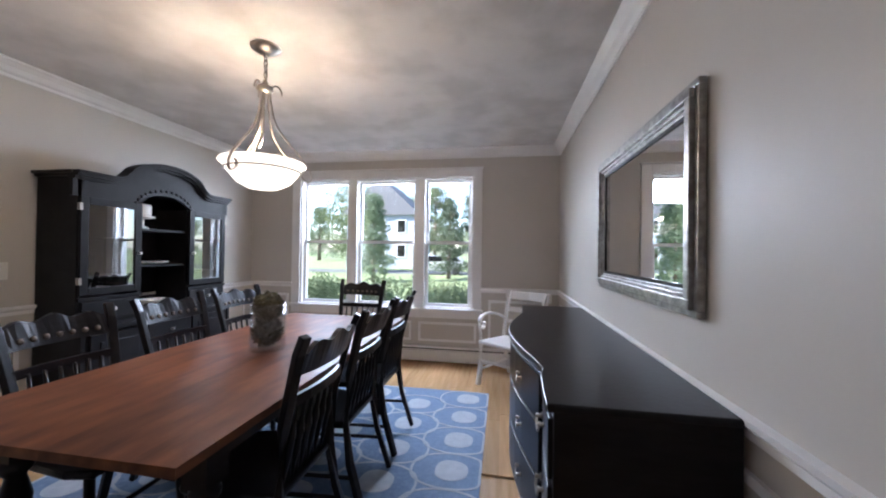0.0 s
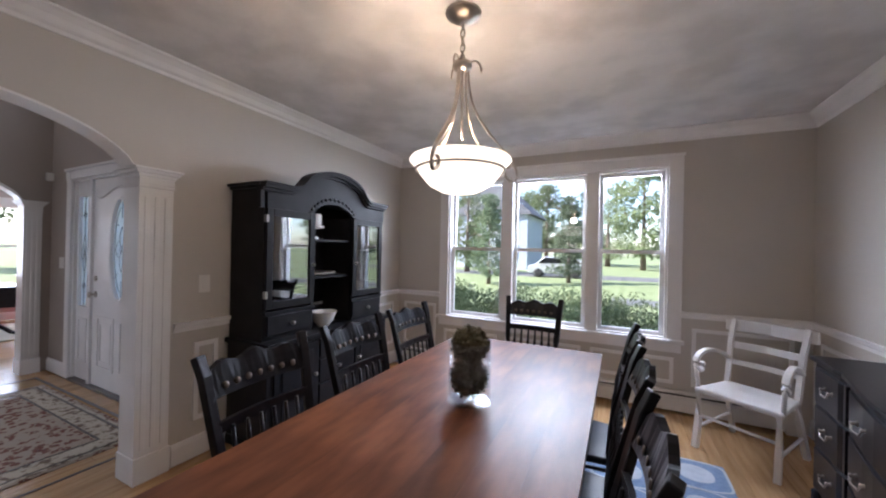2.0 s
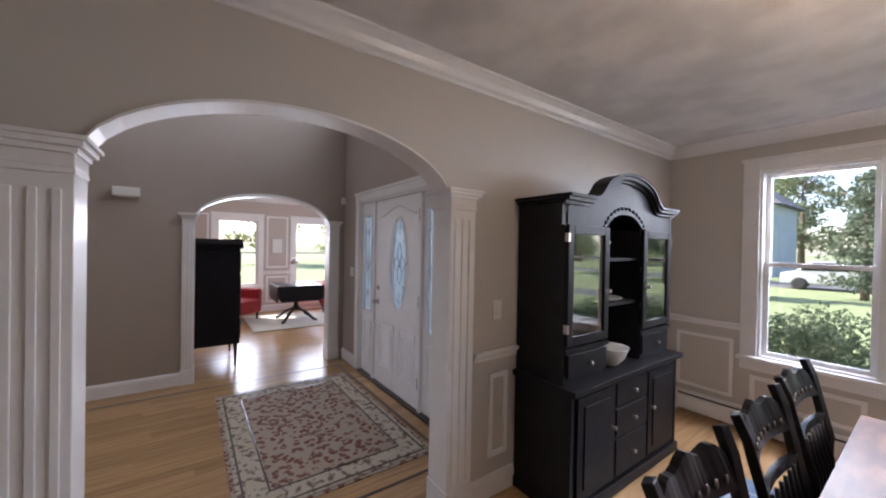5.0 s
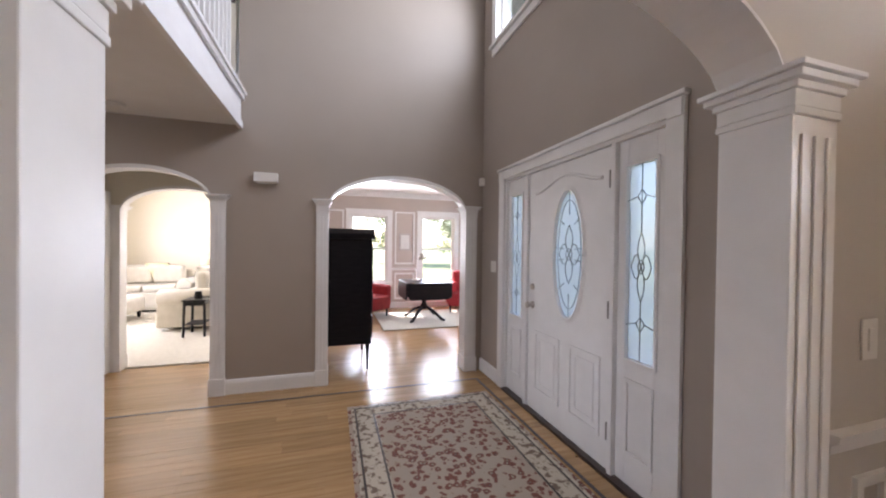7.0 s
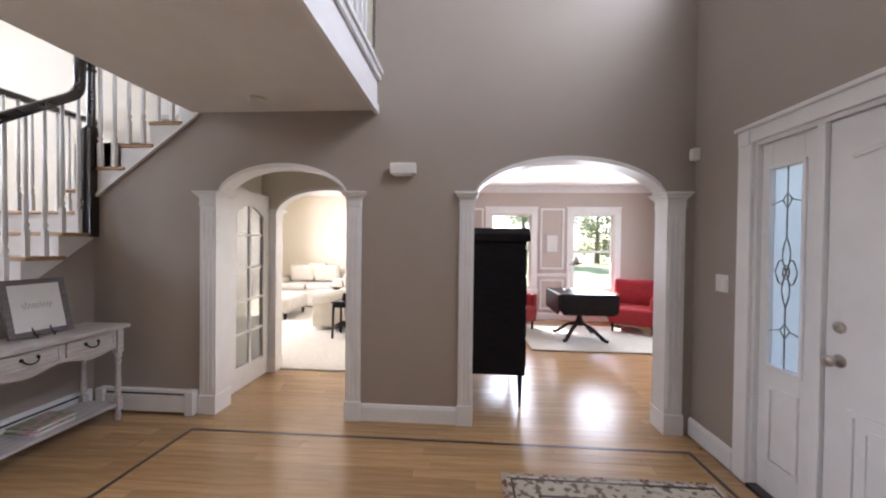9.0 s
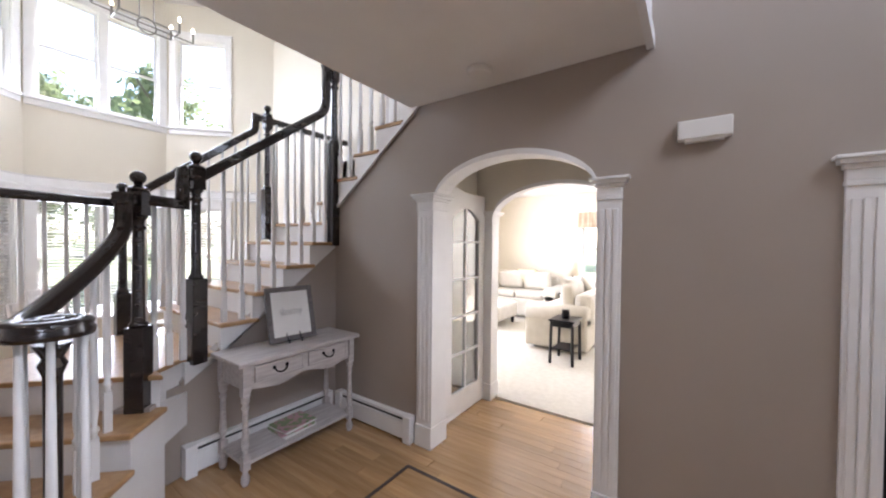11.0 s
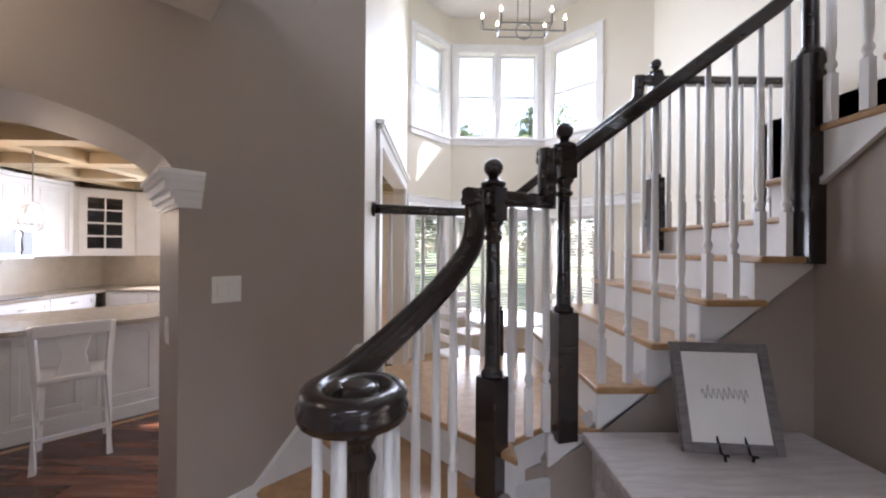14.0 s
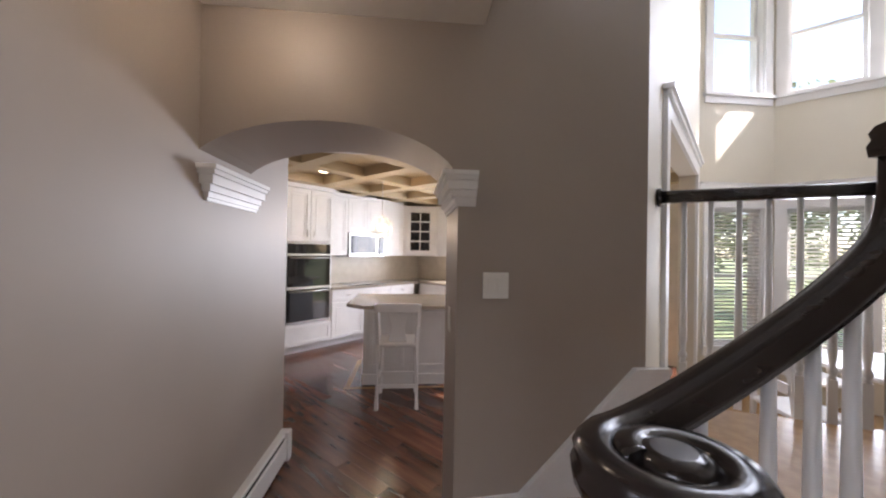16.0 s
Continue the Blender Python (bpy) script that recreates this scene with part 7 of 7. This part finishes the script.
for k in range(4):
    d = Shape().box(-2.38 + 0.62 * k, -6.78, 0.12, -1.79 + 0.62 * k, -6.762, 0.86).make("door", M_WHITE, c, 0.004)
UXK = 0.4
for a, b, z0, z1 in ((-5.25, OY0, 1.42, 2.42), (-6.05, -5.25, 1.83, 2.42), (-6.55, -6.05, 1.42, 2.42)):
    c = thing("wall_cabinet", "white raised-panel wall cabinet", "cabinet", "kitchen wall cabinets")
    Shape().box(UXK, a, z0, 0.74, b, z1).box(UXK - 0.04, a, z1, 0.74, b, z1 + 0.05).make("body", M_WHITE, c)
    n = 2 if b - a > 0.7 else 1
    for k in range(n):
        cab_door(c, UXK, a + (b - a) / n * k, a + (b - a) / n * (k + 1), z0 + 0.02, z1 - 0.02)
mw = thing("microwave", "stainless microwave over the black cooktop", "microwave")
Shape().box(UXK - 0.05, -6.04, 1.4, 0.74, -5.26, 1.82).make("body", M_STEEL, mw, 0.006)
Shape().box(UXK - 0.062, -5.84, 1.46, UXK - 0.051, -5.3, 1.77).make("door", M_DARKPLASTIC, mw)
Shape().box(UXK - 0.062, -6.02, 1.44, UXK - 0.051, -5.9, 1.79).make("control_panel", M_DARKPLASTIC, mw)
Shape().tube([(UXK - 0.06, -5.87, 1.48), (UXK - 0.1, -5.87, 1.5), (UXK - 0.1, -5.87, 1.73), (UXK - 0.06, -5.87, 1.75)], 0.012).make("handle", M_STEEL, mw)
tagged(Shape().box(0.18, -6.0, 0.921, 0.68, -5.3, 0.928).make("cooktop", M_DARKPLASTIC, None, 0.003), "black glass cooktop set in granite counter", "cooktop")
cc = thing("corner_cabinet", "white corner cabinet with arched glass door", "cabinet")
Shape().prism([(UXK, -6.56), (0.74, -6.56), (0.74, -7.38), (-0.1, -7.38), (-0.1, -7.04)], 1.42, 2.42).make("body", M_WHITE, cc)
mc = frame_of((UXK, -6.57), (-0.1, -7.05))
s = Shape().box(0.06, -0.02, 1.45, 0.62, -0.001, 2.39, mc)
cd = s.make("door", M_WHITE, cc, 0.003)
g = Shape()
for k in range(4):
    for q in range(2):
        g.box(0.15 + 0.2 * q, -0.024, 1.53 + 0.195 * k, 0.33 + 0.2 * q, -0.019, 1.7 + 0.195 * k, mc)
g.make("pane", M_DARKPLASTIC, cd)
c = thing("wall_cabinet", "white wall cabinet beside window", "cabinet", "kitchen wall cabinets")
Shape().box(-0.6, -7.38, 1.42, -0.11, -7.04, 2.42).make("body", M_WHITE, c)
Shape().box(-0.59, -7.04, 1.44, -0.12, -7.022, 2.4).make("door", M_WHITE, c, 0.004)
isl = thing("kitchen_island", "white panelled kitchen island with beige stone top", "island")
mi_ = frame_of((-1.56, -4.02), (-2.9, -5.36))
s = Shape().box(0.06, 0.12, 0.1, 1.5, 0.85, 0.88, mi_).box(0.05, 0.1, 0, 1.51, 0.86, 0.12, mi_)
for a in (0.12, 0.6, 1.05):
    panel_frame(s, mi_ @ pose(0, 0.12, 0), a, a + 0.4, 0.18, 0.82, 0.05, 0.012)
s.make("body", M_WHITE, isl, 0.004)
Shape().prism([(-0.12, 0.05), (0.08, -0.12), (1.7, -0.12), (1.7, 0.95), (-0.12, 0.95)], 0.885, 0.925, mi_).make("top", M_COUNTER, isl, 0.006)
inl = Shape().box(-0.12, -0.02, 0.0045, 1.75, 0.035, 0.0085, mi_).box(-0.12, 0.035, 0.0045, -0.065, 1.0, 0.0085, mi_)
inl.make("inlay_strip", M_OAK, kfo)
stl = thing("counter_stool", "white wooden counter stool with splat back", "stool")
Shape().box(-0.19, -0.19, 0.58, 0.19, 0.19, 0.62, None, 0.012).make("seat", M_WHITE, stl)
for sx in (-1, 1):
    Shape().sweep([(sx * 0.19, 0.19, 0), (sx * 0.17, 0.16, 0.59)], [(-0.017, -0.017), (0.017, -0.017), (0.017, 0.017), (-0.017, 0.017)], False).make("leg", M_WHITE, stl)
    Shape().sweep([(sx * 0.19, -0.22, 0), (sx * 0.18, -0.17, 0.6), (sx * 0.2, -0.24, 1.0)], [(-0.017, -0.017), (0.017, -0.017), (0.017, 0.017), (-0.017, 0.017)], False).make("back_post", M_WHITE, stl)
    Shape().tube([(sx * 0.19, 0.18, 0.25), (sx * 0.19, -0.2, 0.25)], 0.012).make("stretcher", M_WHITE, stl)
Shape().box(-0.2, -0.26, 0.92, 0.2, -0.225, 1.01, None, 0.01).make("crest_rail", M_WHITE, stl)
Shape().prism([(-0.1, 0.93), (0.1, 0.93), (0.06, 0.78), (0.09, 0.64), (-0.09, 0.64), (-0.06, 0.78)], -0.225, -0.205, RXh).make("splat", M_WHITE, stl, 0.004)
Shape().box(-0.19, -0.215, 0.2, 0.19, -0.19, 0.23).make("stretcher", M_WHITE, stl)
Shape().box(-0.19, 0.16, 0.2, 0.19, 0.185, 0.23).make("stretcher", M_WHITE, stl)
stl.matrix_basis = pose(-2.12, -4.12, 0.005, 0, 0, -135)
kp = thing("globe_pendant", "clear glass globe pendant lamp over the island", "ceiling lamp")
Shape().lathe([(0.006, 0), (0.006, 0.62)], -1.0, -4.83, 1.95, 8).make("stem", M_NICKEL, kp)
Shape().lathe([(0.05, 0), (0.055, 0.015)], -1.0, -4.83, 2.565, 16).make("canopy", M_NICKEL, kp)
g = Shape().lathe([(0.14 * math.sin(math.pi * i / 16) + 0.001, 1.83 - 0.14 * math.cos(math.pi * i / 16)) for i in range(17)], -1.0, -4.83, 0, 24).make("globe", M_VASE, kp)
g.visible_shadow = False
rg = Shape()
for a in (0, 1.05, 2.1):
    pts = [(-1.0 + 0.143 * math.cos(t) * math.cos(a), -4.83 + 0.143 * math.cos(t) * math.sin(a), 1.83 + 0.143 * math.sin(t)) for t in [i * math.pi / 12 for i in range(25)]]
    rg.tube(pts, 0.005, 6)
rg.make("cage", M_NICKEL, kp)
for a in (0, 2.1, 4.2):
    bb = Shape().lathe([(0.01, 0), (0.022, 0.03), (0.018, 0.06), (0.004, 0.08)], -1.0 + 0.05 * math.cos(a), -4.83 + 0.05 * math.sin(a), 1.79, 10).make("bulb", M_BULB, kp)
    bb.visible_shadow = False
for x, y in ((-0.4, -4.3), (-0.5, -5.6), (-2.4, -4.9)):
    d = Shape().lathe([(0.05, -0.004), (0.07, 0)], x, y, 2.579, 20).make("recessed_light", M_BULB)
    tagged(d, "small recessed ceiling downlight", "downlight", "recessed lights")

dn = Shape().lathe([(0.05, -0.004), (0.07, 0)], -3.5, -2.15, 2.559, 20).make("recessed_light", M_BULB)
tagged(dn, "small recessed downlight in the white soffit", "downlight", "recessed lights")

# ---- breakfast bay ----
bt = thing("breakfast_table", "white round breakfast table", "table")
Shape().lathe([(0.5, 0.72), (0.52, 0.73), (0.52, 0.75), (0.5, 0.755)], n=36).make("top", M_WHITE, bt)
Shape().lathe([(0.25, 0), (0.06, 0.08), (0.05, 0.4), (0.08, 0.71)], n=18).make("pedestal", M_WHITE, bt)
bt.matrix_basis = pose(-5.7, -5.6, 0)
first = None
for k in range(4):
    a = 0.6 + k * math.pi / 2
    p = pose(-5.7 + 0.72 * math.cos(a), -5.6 + 0.72 * math.sin(a), 0, 0, 0, math.degrees(a) + 90)
    if first is None:
        first = thing("breakfast_chair", "white wooden ladder-back breakfast chair", "chair", "breakfast chairs")
        Shape().box(-0.2, -0.2, 0.43, 0.2, 0.2, 0.46, None, 0.01).make("seat", M_WHITE, first)
        for sx in (-1, 1):
            Shape().sweep([(sx * 0.18, 0.18, 0), (sx * 0.18, 0.17, 0.44)], [(-0.017, -0.017), (0.017, -0.017), (0.017, 0.017), (-0.017, 0.017)], False).make("leg", M_WHITE, first)
            Shape().sweep([(sx * 0.18, -0.2, 0), (sx * 0.18, -0.18, 0.45), (sx * 0.18, -0.24, 0.95)], [(-0.016, -0.016), (0.016, -0.016), (0.016, 0.016), (-0.016, 0.016)], False).make("back_post", M_WHITE, first)
        for z in (0.6, 0.74, 0.89):
            Shape().box(-0.18, -0.23, z, 0.18, -0.21, z + 0.07).make("slat", M_WHITE, first)
        first.matrix_basis = p
    else:
        copy_thing(first, p)
cl = thing("chandelier", "dark iron candle chandelier with six bulbs", "chandelier")
s = Shape()
HX_, HY_, HZ_ = -5.72, -5.0, 3.78
for sx in (-1, 1):
    s.tube([(HX_ + sx * 0.06, HY_, HZ_ + 0.05), (HX_ + sx * 0.06, HY_, FC)], 0.006, 6)
s.tube([(HX_ - 0.42, HY_, HZ_), (HX_ + 0.42, HY_, HZ_)], 0.008, 6)
for sy in (-0.12, 0.12):
    s.tube([(HX_ - 0.25, HY_ + sy, HZ_), (HX_ + 0.25, HY_ + sy, HZ_)], 0.008, 6)
for sx in (-0.25, 0.25):
    s.tube([(HX_ + sx, HY_ - 0.12, HZ_), (HX_ + sx, HY_ + 0.12, HZ_)], 0.008, 6)
s.tube([(HX_ + 0.08 * math.cos(t), HY_, HZ_ - 0.01 + 0.08 * math.sin(t)) for t in [i * math.pi / 8 for i in range(17)]], 0.008, 6)
s.lathe([(0.06, 0), (0.06, 0.02)], HX_, HY_, FC - 0.02, 16)
for x, y in ((-0.42, 0), (0.42, 0), (-0.25, -0.12), (0.25, -0.12), (-0.25, 0.12), (0.25, 0.12)):
    s.lathe([(0.012, 0), (0.012, 0.11)], HX_ + x, HY_ + y, HZ_, 8)
    Shape().lathe([(0.008, 0), (0.016, 0.025), (0.003, 0.06)], HX_ + x, HY_ + y, HZ_ + 0.11, 10).make("bulb", M_BULB, cl)
s.make("frame", M_CAME, cl)
for y, z in ((-3.1, 3.2), (-2.4, 3.5)):
    p = thing("stair_picture", "framed print on the stair wall", "picture", "stair pictures")
    Shape().box(-7.6, y - 0.25, z - 0.32, -7.575, y + 0.25, z + 0.32).make("frame", M_GREYWASH, p)
    Shape().box(-7.575, y - 0.2, z - 0.27, -7.572, y + 0.2, z + 0.27).make("print", M_PAPER, p)

# ---- floor boards of the foyer, with dark inlay ----
rnd = random.Random(3)
strips = Shape()
for b in ((-6.30, -1.87, -6.275, 1.88), (-3.80, -1.4, -3.775, 1.88), (-6.275, -1.87, -4.2, -1.845), (-6.275, 1.855, -3.80, 1.88)):
    strips.box(b[0], b[1], -0.012, b[2], b[3], 0.0022)
strips.make("inlay_strip", M_WENGE, floor)
bw_, gap = 0.083, 0.0012
cache = {}


def boards(x0, x1, y0, y1, most):
    made = 0
    x = x0
    while x < x1 - 0.02:
        y = y0 - rnd.random() * 0.8
        while y < y1:
            L = rnd.choice((0.9, 1.2, 1.5, 1.8))
            a, b = max(y, y0), min(y + L, y1)
            if b - a > 0.05 and made < most:
                key = round(b - a, 2)
                if key not in cache:
                    sh_ = Shape().box(0, 0, -0.011, bw_ - gap, key - gap, 0.0)
                    cache[key] = sh_.make("board", M_OAK, floor, 0.0)
                    ob = cache[key]
                else:
                    ob = new("board", cache[key].data)
                    ob.parent = floor
                ob.location = (x, a, rnd.uniform(0.0, 0.0006))
                made += 1
            y += L
        x += bw_
    return made


boards(-7.6, -3.2, -2.95, 2.0, 260)
boards(-1.0, 0.6, 2.2, 4.3, 80)

# kitchen boards
krow = {}
y = -6.7
while y < -3.15:
    x = max(-4.1, y + 0.12) - rnd.random() * 0.5
    while x < 0.05:
        L = rnd.choice((0.7, 0.9, 1.2))
        a, c = max(x, max(-4.1, y + 0.12)), min(x + L, 0.08)
        key = round(c - a, 1)
        if key >= 0.2:
            if key not in krow:
                ob = Shape().box(0, 0, -0.01, key - 0.002, 0.108, 0.0).make("board", M_BRAZIL, kfo)
                krow[key] = ob.data
            else:
                ob = new("board", krow[key])
                ob.parent = kfo
            ob.location = (a, y, rnd.uniform(0.0055, 0.0065))
        x += L
    y += 0.11
